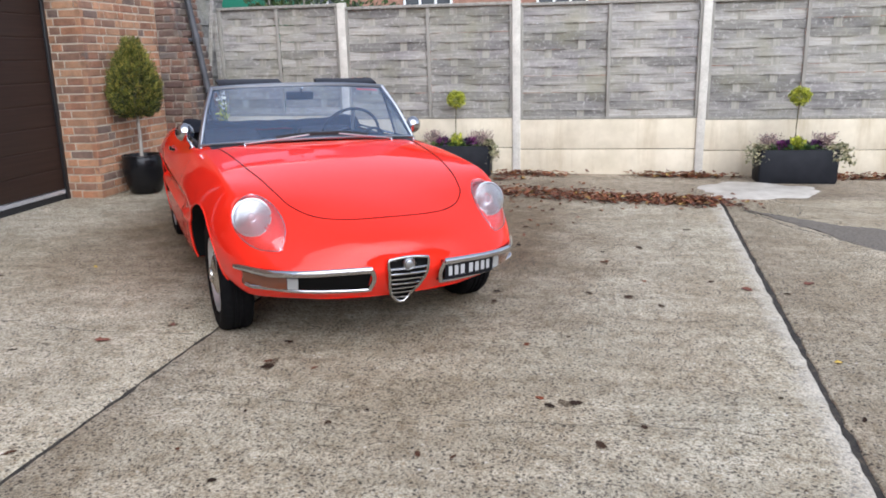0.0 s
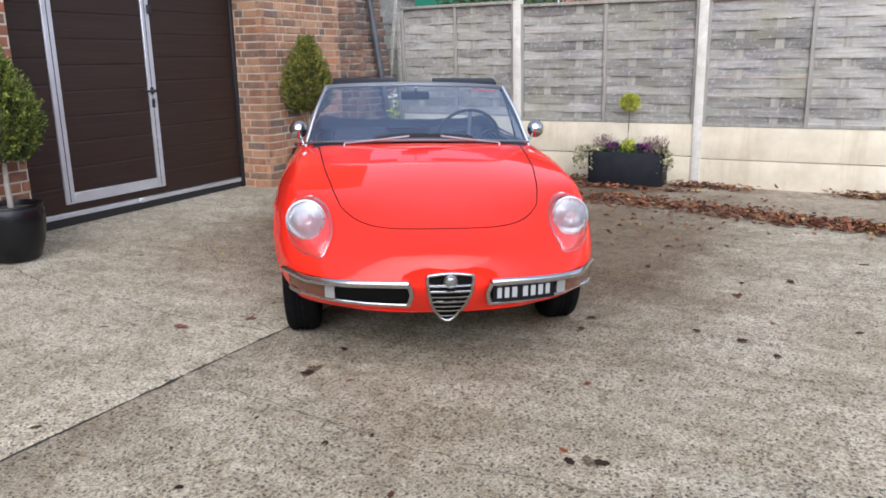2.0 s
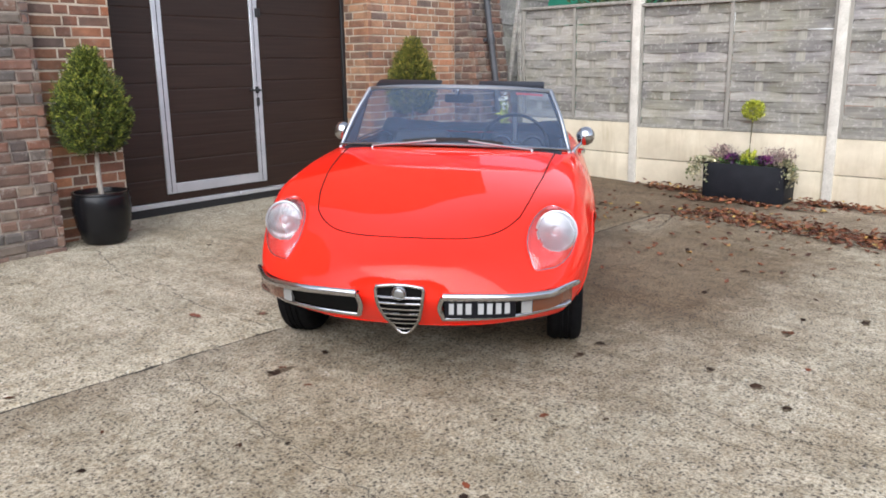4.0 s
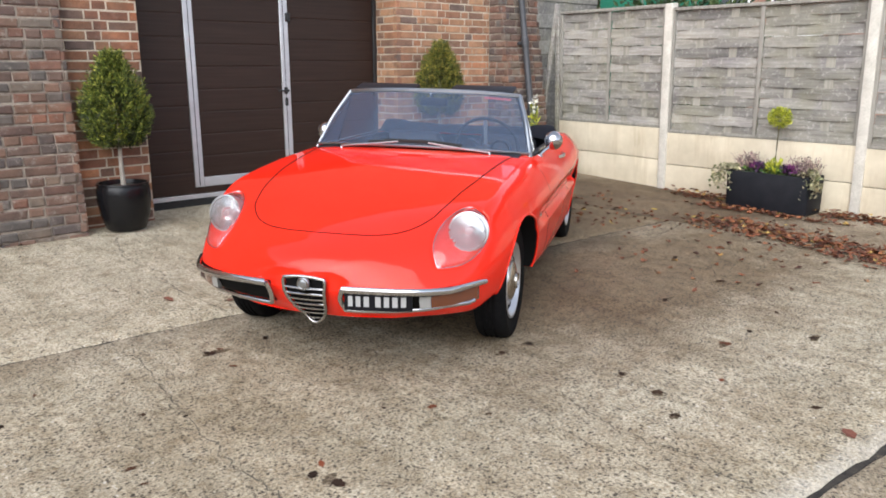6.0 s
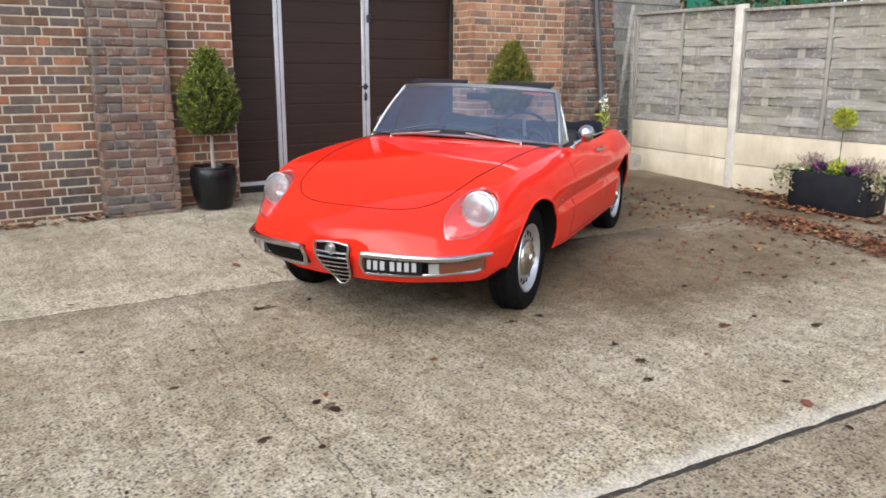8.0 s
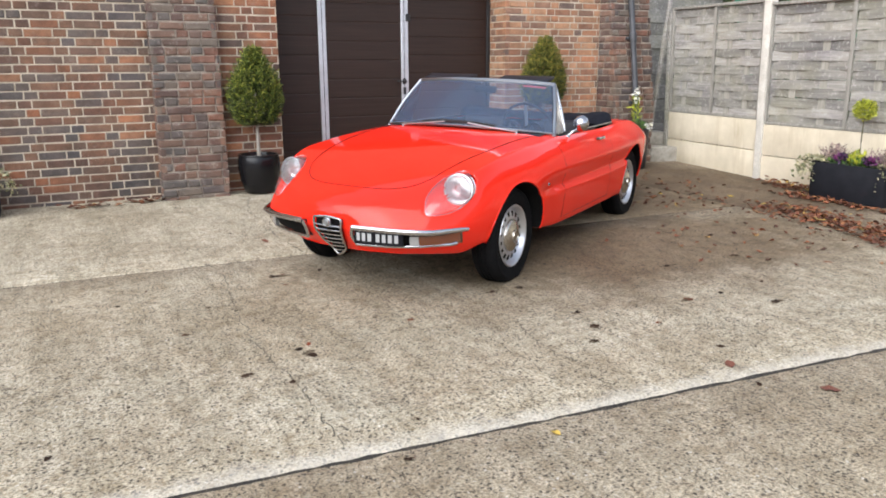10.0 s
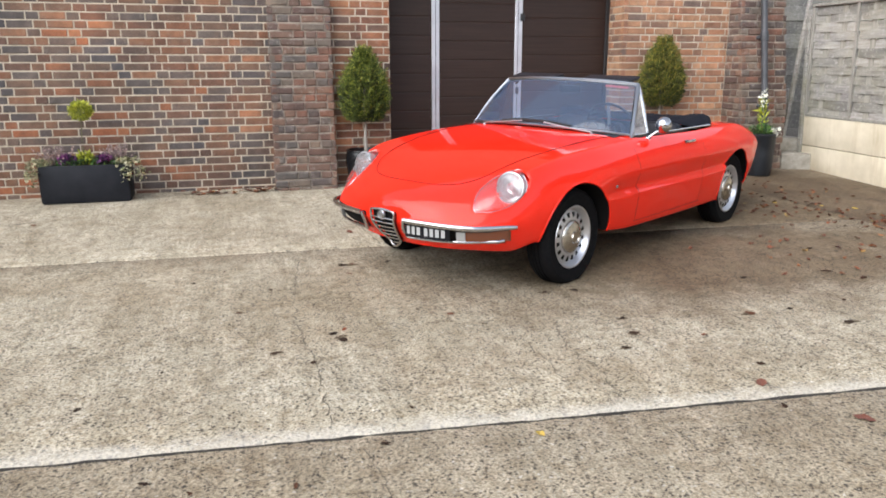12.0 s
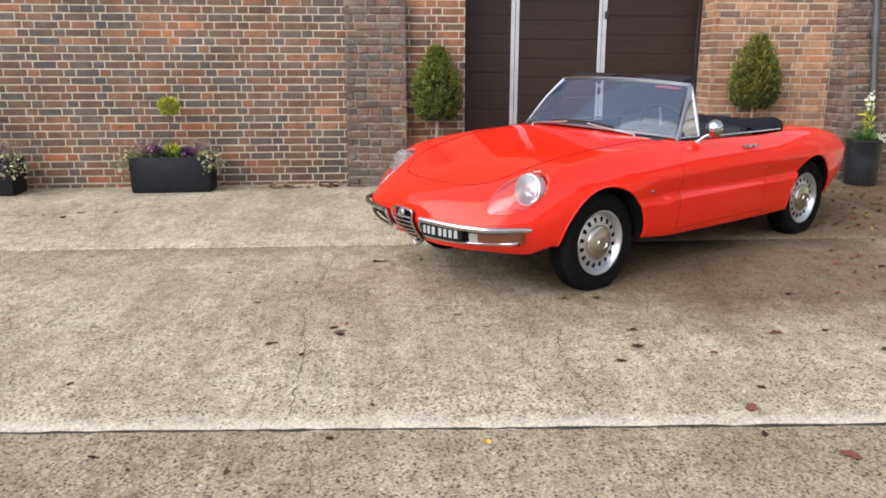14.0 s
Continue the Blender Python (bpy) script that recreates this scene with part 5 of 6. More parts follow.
quads(bm, [[ws_base(v).lerp(ws_top(v), q) + Vector((0.018 * math.sin(math.pi * q) - 0.004, 0, 0.010 * math.sin(math.pi * q) - 0.003)) for q in (0.90, 0.94)] for v in np.linspace(0.62, 0.90, 6)])
part("sticker", bm, M_STICKER, screen_frame, "small red paper strip inside the glass", smooth=0)
# quarter lights
for s in (1, -1):
    a, b, c = ws_base(s) + Vector((-0.02, -s * 0.005, 0.0)), ws_top(s) + Vector((-0.02, s * 0.002, -0.01)), Vector((-0.985, s * 0.622, 0.80))
    q = part("quarter_light", sweep(bmesh.new(), [c, c.lerp(b, 0.5) + Vector((-0.002, s * 0.004, 0)), b], rect(0.012, 0.016, 0.3), up=(1, 0, 0)), M_CHROME, car, "chrome quarter light frame")
    part("frame_foot", sweep(bmesh.new(), [a, c], rect(0.012, 0.012, 0.3)), M_CHROME, q)
    bm = bmesh.new()
    bm.faces.new([bm.verts.new(p) for p in (a, b, c)])
    g = part("quarter_glass", bm, M_GLASS, q, "clear glass", smooth=0)
    g.visible_shadow = False
# wipers
for y0, y1 in ((0.45, 0.11), (-0.43, -0.07)):
    v0 = y0 / 0.655
    pivot = ws_base(v0) + Vector((0.045, 0, -0.012))
    w = part("wiper", lathe(bmesh.new(), [(0.0, 0.012), (0.006, 0.011), (0.009, 0.0), (0.009, -0.02)], 14, 'Z', tuple(pivot)), M_SATIN, car, "chrome wiper arm with black blade")
    tip = ws_base(y1 / 0.655).lerp(ws_top(y1 / 0.62), 0.055) + Vector((0.034, 0, 0.012))
    part("wiper_arm", sweep(bmesh.new(), curve_points([pivot + Vector((0, 0, 0.012)), pivot.lerp(tip, 0.5) + Vector((0.016, 0, 0.006)), tip], 10), rect(0.011, 0.008, 0.3)), M_STEEL, w)
    e0, e1 = tip + Vector((0, (0.19 if y0 > 0 else -0.19), 0.0)), tip + Vector((0, (-0.17 if y0 > 0 else 0.17), 0.0))
    d0 = ws_base(e0.y / 0.655).lerp(ws_top(e0.y / 0.62), 0.04) + Vector((0.022, 0, 0.008))
    d1 = ws_base(e1.y / 0.655).lerp(ws_top(e1.y / 0.62), 0.07) + Vector((0.022, 0, 0.008))
    part("wiper_blade", sweep(bmesh.new(), curve_points([d0, d0.lerp(d1, 0.5) + Vector((0.008, 0, 0.01)), d1], 10), rect(0.010, 0.018, 0.3)), M_RUBBER, w, "black wiper blade")

# mirrors on the doors
for s in (1, -1):
    fx0 = -0.90
    base = Vector((fx0, s * 0.665, 0.775))
    bm = lathe(bmesh.new(), [(0.0, 0.012), (0.018, 0.010), (0.024, 0.0), (0.022, -0.012)], 16, 'Z', tuple(base))
    mir = part("door_mirror", bm, M_CHROME, car, "round chrome door mirror")
    head = Vector((-0.965, s * 0.738 if s > 0 else -0.70, 0.862))
    part("mirror_stem", sweep(bmesh.new(), curve_points([base, base.lerp(head, 0.5) + Vector((0, 0, -0.005)), head + Vector((0, 0, -0.03))], 8), ring(0.008, 8)), M_CHROME, mir)
    bm = lathe(bmesh.new(), [(0.0, 0.044), (0.020, 0.041), (0.038, 0.030), (0.050, 0.012), (0.054, 0.0), (0.051, -0.006), (0.0, -0.004)], 28, 'X')
    bm.transform(Matrix.Translation(head) @ pose(0, 0, 0, 0, -4, s * 12))
    part("mirror_head", bm, M_CHROME, mir, "round chrome mirror shell")

# cabin
bm = bmesh.new()
tub = [[(x, y, z) for y, z in ((-0.655, 0.775), (-0.60, 0.74), (-0.58, 0.30), (0.0, 0.26), (0.58, 0.30), (0.60, 0.74), (0.655, 0.775))] for x in (-0.62, -1.0, -1.5, -1.96)]
quads(bm, tub)
for row in (0, -1):
    quads(bm, [[tub[row][0], tub[row][1], tub[row][2], tub[row][3]], [tub[row][6], tub[row][5], tub[row][4], tub[row][3]]])
part("cabin_tub", bm, M_CABIN, car, "black cabin lining")
bm = bmesh.new()
quads(bm, [[(x, y, z - 0.03 * (y / 0.6) ** 2) for y in np.linspace(-0.60, 0.60, 13)] for x, z in ((-0.58, 0.828), (-0.70, 0.838), (-0.80, 0.832), (-0.86, 0.80), (-0.865, 0.74), (-0.83, 0.62))])
dash = part("dashboard", bm, M_CABIN, car, "black dashboard")
for y in (0.26, 0.44):
    part("gauge_hood", lathe(bmesh.new(), [(0.05, 0.0), (0.062, 0.01), (0.062, -0.05), (0.05, -0.05)], 24, 'X', (-0.865, y, 0.80)), M_CABIN, dash)
for s in (1, -1):
    seat = part("seat", boxed(-1.62, -1.12, s * 0.33 - 0.235, s * 0.33 + 0.235, 0.34, 0.50, bevel=0.05, segments=3), M_CABIN, car, "black vinyl bucket seat")
    bm = boxed(-0.075, 0.075, -0.235, 0.235, 0.0, 0.40, bevel=0.05, segments=3)
    for v in bm.verts:
        v.co.y *= 1 - 0.22 * max(0, v.co.z / 0.40) ** 2
    bm.transform(pose(-1.60, s * 0.33, 0.42, 0, -16, 0))
    part("seat_back", bm, M_CABIN, seat)
    bm = boxed(-1.58, -0.70, s * 0.62 - 0.02, s * 0.62 + 0.02, 0.40, 0.785, bevel=0.012, segments=2)
    part("door_trim", bm, M_CABIN, PANELS["door_left" if s > 0 else "door_right"], "black door lining")
    part("door_top_strip", sweep(bmesh.new(), [(x, s * 0.648, 0.797) for x in (-1.0, -1.3, -1.62, -1.9)], rect(0.016, 0.012, 0.3)), M_CHROME, PANELS["door_left" if s > 0 else "door_right"], "chrome door top strip")
# steering wheel on the left
wc = Vector((-1.03, 0.33, 0.80))
rot = Vector((1.0, 0, -0.42)).normalized().to_track_quat('X', 'Z').to_matrix().to_4x4()
bm = bmesh.new()
sweep(bm, [(0, 0.19 * math.cos(a), 0.19 * math.sin(a)) for a in np.linspace(0, 2 * math.pi, 40, endpoint=False)], ring(0.0095, 8), closed=True, up=(1, 0, 0))
bm.transform(Matrix.Translation(wc) @ rot)
steer = part("steering_wheel", bm, M_BLACK, car, "thin black three-spoke steering wheel")
for a in (90, 210, 330):
    bm = sweep(bmesh.new(), [(0.0, 0.19 * math.cos(radians(a)), 0.19 * math.sin(radians(a))), (0.035, 0, 0)], rect(0.022, 0.005, 0.3), up=(1, 0, 0))
    bm.transform(Matrix.Translation(wc) @ rot)
    part("spoke", bm, M_STEEL, steer, "thin metal spoke")
bm = lathe(bmesh.new(), [(0.0, -0.01), (0.036, -0.004), (0.038, 0.03), (0.02, 0.05), (0.02, 0.30)], 20, 'X')
bm.transform(Matrix.Translation(wc) @ rot)
part("column", bm, M_BLACK, steer)
# inner mirror and sun visors
bm = boxed(-1.005, -0.985, -0.085, 0.085, 1.035, 1.085, bevel=0.012, segments=2)
im = part("inner_mirror", bm, M_BLACK, car, "black inner mirror")
part("mirror_arm", sweep(bmesh.new(), [(-0.995, 0, 1.06), (-0.96, 0, 1.09), (-0.925, 0, 1.112)], ring(0.006, 6)), M_CHROME, im)
for s in (1, -1):
    bm = boxed(-0.06, 0.06, -0.19, 0.19, -0.011, 0.011, bevel=0.009, segments=2)
    bm.transform(pose(-1.02, s * 0.30, 1.140, 0, 12, 0))
    part("sun_visor", bm, M_CABIN, car, "black padded sun visor turned up")
# folded hood
bm = bmesh.new()
grid = []
rng = random.Random(3)
for k, a in enumerate(np.linspace(0, math.pi, 9)):
    row = []
    for v in np.linspace(-1, 1, 25):
        end = max(0.0, 1 - abs(v) ** 9) ** 0.5
        u = math.copysign(abs(v) ** 0.8, v)
        x = -1.86 - (0.15 + 0.03 * abs(u) ** 4) * math.cos(a) * (0.25 + 0.75 * end) - 0.14 * (1 - abs(u) ** 2.5)
        z = 0.79 + (0.048 + 0.078 * abs(u) ** 4) * math.sin(a) * end + 0.006 * math.sin(u * 19 + a * 4) * end
        row.append((x, 0.655 * u, z))
    grid.append(row)
quads(bm, grid)
bmesh.ops.recalc_face_normals(bm, faces=bm.faces[:])
part("folded_hood", bm, M_CANVAS, car, "black folded canvas hood", smooth=80)


# ---- planted troughs ----
def shell(bm, outer, inner, z0, z1):
    """A box-like pot wall between outer and inner half sizes, open at the top."""
    def loop(hx, hy, z, r=0.02):
        pts = []
        for sx, sy in ((1, -1), (1, 1), (-1, 1), (-1, -1)):
            a0 = {(1, -1): -90, (1, 1): 0, (-1, 1): 90, (-1, -1): 180}[(sx, sy)]
            for a in (0, 30, 60, 90):
                t = radians(a0 + a)
                pts.append((sx * (hx - r) + r * math.cos(t), sy * (hy - r) + r * math.sin(t), z))
        return pts
    rows = quads(bm, [loop(outer[0] - 0.012, outer[1] - 0.010, z0), loop(outer[0] - 0.004, outer[1] - 0.004, z0 + 0.02), loop(*outer, z1 - 0.006), loop(outer[0] - 0.004, outer[1] - 0.004, z1),
                      loop(inner[0] + 0.004, inner[1] + 0.004, z1), loop(*inner, z1 - 0.006), loop(*inner, z1 - 0.06)], closed_v=True)
    bm.faces.new(rows[0][::-1])
    bm.faces.new(rows[-1])
    bmesh.ops.recalc_face_normals(bm, faces=bm.faces[:])
    return bm


def clump(centre, radii, count, rng, up=0.6):
    out = []
    for _ in range(count):
        d = Vector((rng.gauss(0, 1), rng.gauss(0, 1), rng.gauss(0, 1))).normalized()
        r = rng.random() ** 0.45
        p = Vector((centre[0] + d.x * radii[0] * r, centre[1] + d.y * radii[1] * r, centre[2] + d.z * radii[2] * r))
        out.append((p, (d.x, d.y, d.z + up)))
    return out


def pom_points(centre, r, count, rng, squash=0.9):
    out = []
    for _ in range(count):
        d = Vector((rng.gauss(0, 1), rng.gauss(0, 1), rng.gauss(0, 1))).normalized()
        lump = 1 + 0.10 * noise.noise(d * 2.3 + Vector((centre[0], 0, 7)))
        q = r * lump * rng.uniform(0.45, 0.95)
        out.append((Vector(centre) + Vector((d.x * q, d.y * q, d.z * q * squash)), d + Vector((0, 0, 0.3))))
    return out


def trough(seed, m, label, pom_h=0.80):
    rng = random.Random(seed)
    t = empty("planter", m, label, "planter", "planted troughs")
    part("trough", shell(bmesh.new(), (0.372, 0.155), (0.350, 0.133), 0.0, 0.33), M_TROUGH, t, "dark slate-coloured trough")
    part("soil", boxed(-0.35, 0.35, -0.133, 0.133, 0.27, 0.30, bevel=0.01), M_SOIL, t, "dark potting soil")
    lean = rng.uniform(-0.02, 0.02)
    part("stem", sweep(bmesh.new(), curve_points([(0, 0, 0.28), (lean, 0.01, 0.5), (0.0, 0, pom_h - 0.04)], 8), ring(0.0055, 6)), M_TWIG, t, "thin bare stem")
    bm = bmesh.new()
    leaves(bm, pom_points((0.0, 0.0, pom_h), 0.100, 1700, rng, 0.9), 0.022, rng)
    part("pompom", bm, M_LIME, t, "lime-yellow clipped foliage ball", smooth=0)
    bm = bmesh.new()
    leaves(bm, clump((0.0, -0.02, 0.36), (0.07, 0.07, 0.07), 220, rng, 1.2), 0.045, rng)
    part("lime_tuft", bm, M_LIME, t, "lime-green low tuft", smooth=0)
    bm = bmesh.new()
    leaves(bm, clump((0.0, -0.04, 0.335), (0.30, 0.09, 0.04), 420, rng, 0.8), 0.032, rng, aspect=0.8)
    part("bedding_foliage", bm, M_GREENLEAF, t, "green bedding leaves", smooth=0)
    for x, material in ((-0.15, M_MAGENTA), (-0.11, M_VIOLET), (0.14, M_VIOLET), (0.18, M_MAGENTA if seed % 2 else M_VIOLET)):
        bm = bmesh.new()
        leaves(bm, clump((x, -0.06, 0.375), (0.045, 0.04, 0.03), 60, rng, 0.5), 0.034, rng, aspect=1.0)
        part("viola_bloom", bm, material, t, "violet and magenta blooms", smooth=0)
    for x in (-0.25, 0.25):
        bm = bmesh.new()
        for _ in range(110):
            b = Vector((x + rng.gauss(0, 0.038), rng.gauss(0, 0.035), 0.31))
            top = b + Vector((rng.gauss(0, 0.05), rng.gauss(0, 0.05), rng.uniform(0.09, 0.17)))
            pts = [(b.lerp(top, q), top - b) for q in np.linspace(0.15, 1, 9)]
            leaves(bm, pts, 0.022, rng)
        part("heather", bm, M_HEATHER, t, "faded pinkish-brown heather", smooth=0)
    for x, s in ((-0.33, -1), (0.33, 1)):
        bm = bmesh.new()
        for _ in range(20):
            b = Vector((x + rng.uniform(-0.07, 0.05) * s, rng.uniform(-0.15, 0.03), 0.34))
            out = Vector((s * rng.uniform(0.0, 0.14), -rng.uniform(0.02, 0.10), 0))
            k = [b, b + out * 0.6 + Vector((0, 0, 0.03)), b + out + Vector((0, 0, -rng.uniform(0.02, 0.09))), b + out * 1.1 + Vector((0, 0, -rng.uniform(0.08, 0.19)))]
            leaves(bm, [(p + Vector((rng.gauss(0, 0.012), rng.gauss(0, 0.012), 0)), (s * 0.4, -0.7, 0.3)) for p in curve_points(k, 14)], 0.033, rng, aspect=0.95)
        part("trailing_ivy", bm, M_IVY, t, "cream variegated trailing ivy", smooth=0)
    return t


def on_drive(x, y, turn=0.0):
    return pose(x, y, gz(x, y) + 0.001, 0, 0, turn)


trough(1, on_drive(-0.13, 5.575), "dark trough with lime pompom and violas against the brick wall", 0.795)
trough(2, on_drive(-1.91, 5.565), "dark trough with faded heather against the brick wall", 0.80)
trough(3, on_drive(7.07, 2.78, -90), "dark trough with lime pompom and trailing ivy at the fence", 0.81)
trough(4, on_drive(6.93, -0.64, -90), "dark trough with heather and violas by the cement patch", 0.84)


# ---- clipped conifers in black pots ----
def flame(zf):
    """Outline of the clipped crown: full below, drawn to a point."""
    return float(np.interp(zf, [0, 0.06, 0.18, 0.33, 0.48, 0.62, 0.76, 0.9, 1.0], [0.45, 0.74, 0.95, 1.0, 0.90, 0.68, 0.42, 0.19, 0.03]))


def topiary(seed, m, label, material, crown_z, height, width, stem_h):
    rng = random.Random(seed)
    t = empty("topiary", m, label, "potted tree", "clipped conifers by the garage door")
    prof = [(0.0, 0.0), (0.125, 0.0), (0.142, 0.012), (0.178, 0.12), (0.195, 0.24), (0.192, 0.32), (0.184, 0.345), (0.190, 0.352), (0.188, 0.364), (0.172, 0.364), (0.168, 0.34), (0.165, 0.31), (0.0, 0.315)]
    part("pot", lathe(bmesh.new(), prof, 40), M_GLAZE, t, "rounded glossy black glazed pot")
    part("soil", lathe(bmesh.new(), [(0.0, 0.335), (0.1, 0.338), (0.164, 0.325)], 20, wobble=lambda a, h: 1 + 0.02 * math.sin(5 * a)), M_SOIL, t)
    part("trunk", sweep(bmesh.new(), curve_points([(0.01, 0, 0.31), (0.004, 0.002, 0.5), (0.004, 0, stem_h), (0, 0, crown_z)], 14), ring(0.017, 10), scales=[1.15 - 0.035 * k for k in range(14)]), M_STEM, t, "pale bare stem")
    for k in range(7):
        a = k * 0.9
        part("branch", sweep(bmesh.new(), curve_points([(0, 0, stem_h + 0.04 * k), (0.08 * math.cos(a), 0.08 * math.sin(a), stem_h + 0.09 + 0.05 * k), (0.15 * math.cos(a), 0.15 * math.sin(a), stem_h + 0.2 + 0.055 * k)], 6), ring(0.006, 6)), M_TWIG, t)
    pts, inner = [], []
    ph = rng.uniform(0, 9)
    sprays = 620
    for k in range(sprays):
        # upright feathery sprays, set apart so that dark gaps show between them
        zf = ((k + rng.random()) / sprays) ** 0.92
        a = k * 2.39996 + rng.uniform(-0.25, 0.25)
        r = width / 2 * flame(zf)
        r *= 1 + 0.16 * noise.noise(Vector((math.cos(a) * 1.7 + ph, math.sin(a) * 1.7, zf * 4))) + 0.22 * noise.noise(Vector((math.cos(a) * 5 + ph, math.sin(a) * 5, zf * 11)))
        base = Vector((math.cos(a) * r * 0.66, math.sin(a) * r * 0.66, crown_z - height / 2 + height * zf - 0.01))
        d = Vector((math.cos(a) * 0.62 + rng.gauss(0, 0.16), math.sin(a) * 0.62 + rng.gauss(0, 0.16), 0.85)).normalized()
        ln = rng.uniform(0.075, 0.135) * (1.0 if zf < 0.8 else 0.85)
        side = d.cross(Vector((math.cos(a + 0.6), math.sin(a + 0.6), 0.2 + rng.gauss(0, 0.4)))).normalized()
        for q in range(8):
            f = (q + 0.5) / 8
            wide = 0.30 * ln * math.sin(math.pi * min(1.0, 0.15 + f * 0.9))
            for sgn in (-1, 0, 1):
                pts.append((base + d * ln * f + side * (sgn * wide * 0.45), d + side * sgn * 0.75))
                if sgn:
                    pts.append((base + d * ln * f + side * (sgn * wide), d + side * sgn * 0.9))
    # inner leaves take the dark green, which paints the shade inside the crown
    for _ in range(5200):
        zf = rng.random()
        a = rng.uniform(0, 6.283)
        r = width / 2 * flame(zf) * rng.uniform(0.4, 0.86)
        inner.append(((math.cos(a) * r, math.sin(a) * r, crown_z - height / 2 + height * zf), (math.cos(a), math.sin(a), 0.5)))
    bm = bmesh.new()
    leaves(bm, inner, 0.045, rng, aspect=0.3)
    part("inner_foliage", bm, M_CONIFER_SHADE, t, "dark inner foliage with painted shade", smooth=0)
    bm = bmesh.new()
    leaves(bm, pts, 0.024, rng, aspect=0.30)
    part("crown", bm, material, t, "dense clipped evergreen crown", smooth=0)
    return t


topiary(11, on_drive(2.395, 5.615, 30), "clipped green conifer on a bare stem in a glossy black pot", M_CONIFER, 0.955, 0.645, 0.55, 0.63)
topiary(12, on_drive(5.59, 5.59, 140), "bronze-green clipped conifer on a bare stem in a glossy black pot", M_CONIFER_WARM, 1.045, 0.66, 0.55, 0.70)

# ---- tall tub with white flowers at the right pier ----
rng = random.Random(21)
tub_plant = empty("flower_tub", on_drive(6.57, 5.20), "blue-grey tub with white flowers beside the brick pier", "planter")
prof = [(0.0, 0.0), (0.140, 0.0), (0.147, 0.02), (0.160, 0.25), (0.167, 0.40), (0.175, 0.41), (0.175, 0.44), (0.162, 0.445), (0.155, 0.42), (0.152, 0.38), (0.0, 0.385)]
part("tub", lathe(bmesh.new(), prof, 36), M_BARREL, tub_plant, "scuffed blue-grey tub")
bm = bmesh.new()
leaves(bm, clump((-0.03, -0.05, 0.47), (0.14, 0.11, 0.05), 200, rng, 0.8), 0.045, rng, aspect=0.7)
part("low_foliage", bm, M_GREENLEAF, tub_plant, "low green leaves", smooth=0)
for k in range(3):
    x, y = rng.uniform(0.0, 0.07), rng.uniform(-0.04, 0.02)
    top = (x + rng.uniform(-0.02, 0.03), y, rng.uniform(0.74, 0.88))
    part("flower_stem", sweep(bmesh.new(), curve_points([(x, y, 0.38), (x + 0.01, y, 0.6), top], 8), ring(0.006, 6)), M_GREENLEAF, tub_plant)
    bm = bmesh.new()
    leaves(bm, [(Vector((x, y, 0.42 + 0.012 * q)), (math.cos(q * 2.4) * 0.4, math.sin(q * 2.4) * 0.4, 1.6)) for q in range(30)], 0.085, rng, aspect=0.2)
    part("strap_foliage", bm, M_LIME, tub_plant, "pale green strap leaves", smooth=0)
    bm = bmesh.new()
    leaves(bm, clump(top, (0.024, 0.024, 0.03), 22, rng, 0.3), 0.026, rng, aspect=0.7)
    part("white_flower", bm, M_WHITE, tub_plant, "white bloom", smooth=0)
bm = bmesh.new()
leaves(bm, clump((0.10, -0.14, 0.47), (0.06, 0.03, 0.02), 30, rng, 0.3), 0.04, rng, aspect=0.8)
part("white_flower", bm, M_WHITE, tub_plant, "white bloom", smooth=0)

# ---- downpipe on the right pier, leaning with its face ----
pipe = empty("downpipe", pose(6.745, 5.375, 0.70, -8.5, 0, 0), "dark grey round plastic downpipe leaning with the brick pier", "pipe")
part("pipe", lathe(bmesh.new(), [(0.0, -0.25), (0.034, -0.25), (0.034, 2.0), (0.0, 2.0)], 20), M_PIPE, pipe)
part("socket", lathe(bmesh.new(), [(0.034, 0.80), (0.041, 0.805), (0.041, 0.90), (0.034, 0.905)], 20), M_PIPE, pipe)
for z in (0.12, 0.85, 1.45):
    bm = lathe(bmesh.new(), [(0.034, z - 0.014), (0.045, z - 0.014), (0.045, z + 0.014), (0.034, z + 0.014)], 20)
    box(bm, -0.06, 0.06, 0.028, 0.078, z - 0.016, z + 0.016, bevel=0.003)
    part("bracket", bm, M_PIPE, pipe)
part("shoe", sweep(bmesh.new(), curve_points([(0, 0, -0.22), (0, 0.02, -0.40), (0, 0.0, -0.54), (0, -0.04, -0.58)], 10), ring(0.034, 14)), M_PIPE, pipe)

# ---- stone steps in the gap between pier and fence ----
for x0, x1, y0, y1, z0, z1 in ((7.085, 7.52, 5.46, 6.6, 0.02, 0.275), (7.085, 7.48, 5.74, 6.6, 0.275, 0.43)):
    bm = boxed(x0, x1, y0, y1, z0, z1, bevel=0.018, segments=2)
    for v in bm.verts:
        if v.co.y < y0 + 0.1:
            v.co.y -= (v.co.x - x0) * 0.42
    tagged(part("stone_step", bm, M_STEP), "worn grey stone step between pier and fence", "step", "steps by the pier")
bm = bmesh.new()
box(bm, -0.022, 0.022, -0.02, 0.02, 0.0, 1.55, bevel=0.005)
bm.transform(pose(7.30, 5.74, 0.432, 6.5, 1.5, 0))
tagged(part("timber_stake", bm, M_SLAT), "grey timber upright standing on the steps", "post")
backing("passage_wall", 7.08, 7.9, 6.9, 7.0, -0.1, 2.3, M_OLDMORTAR, "shaded wall closing the passage behind the steps")
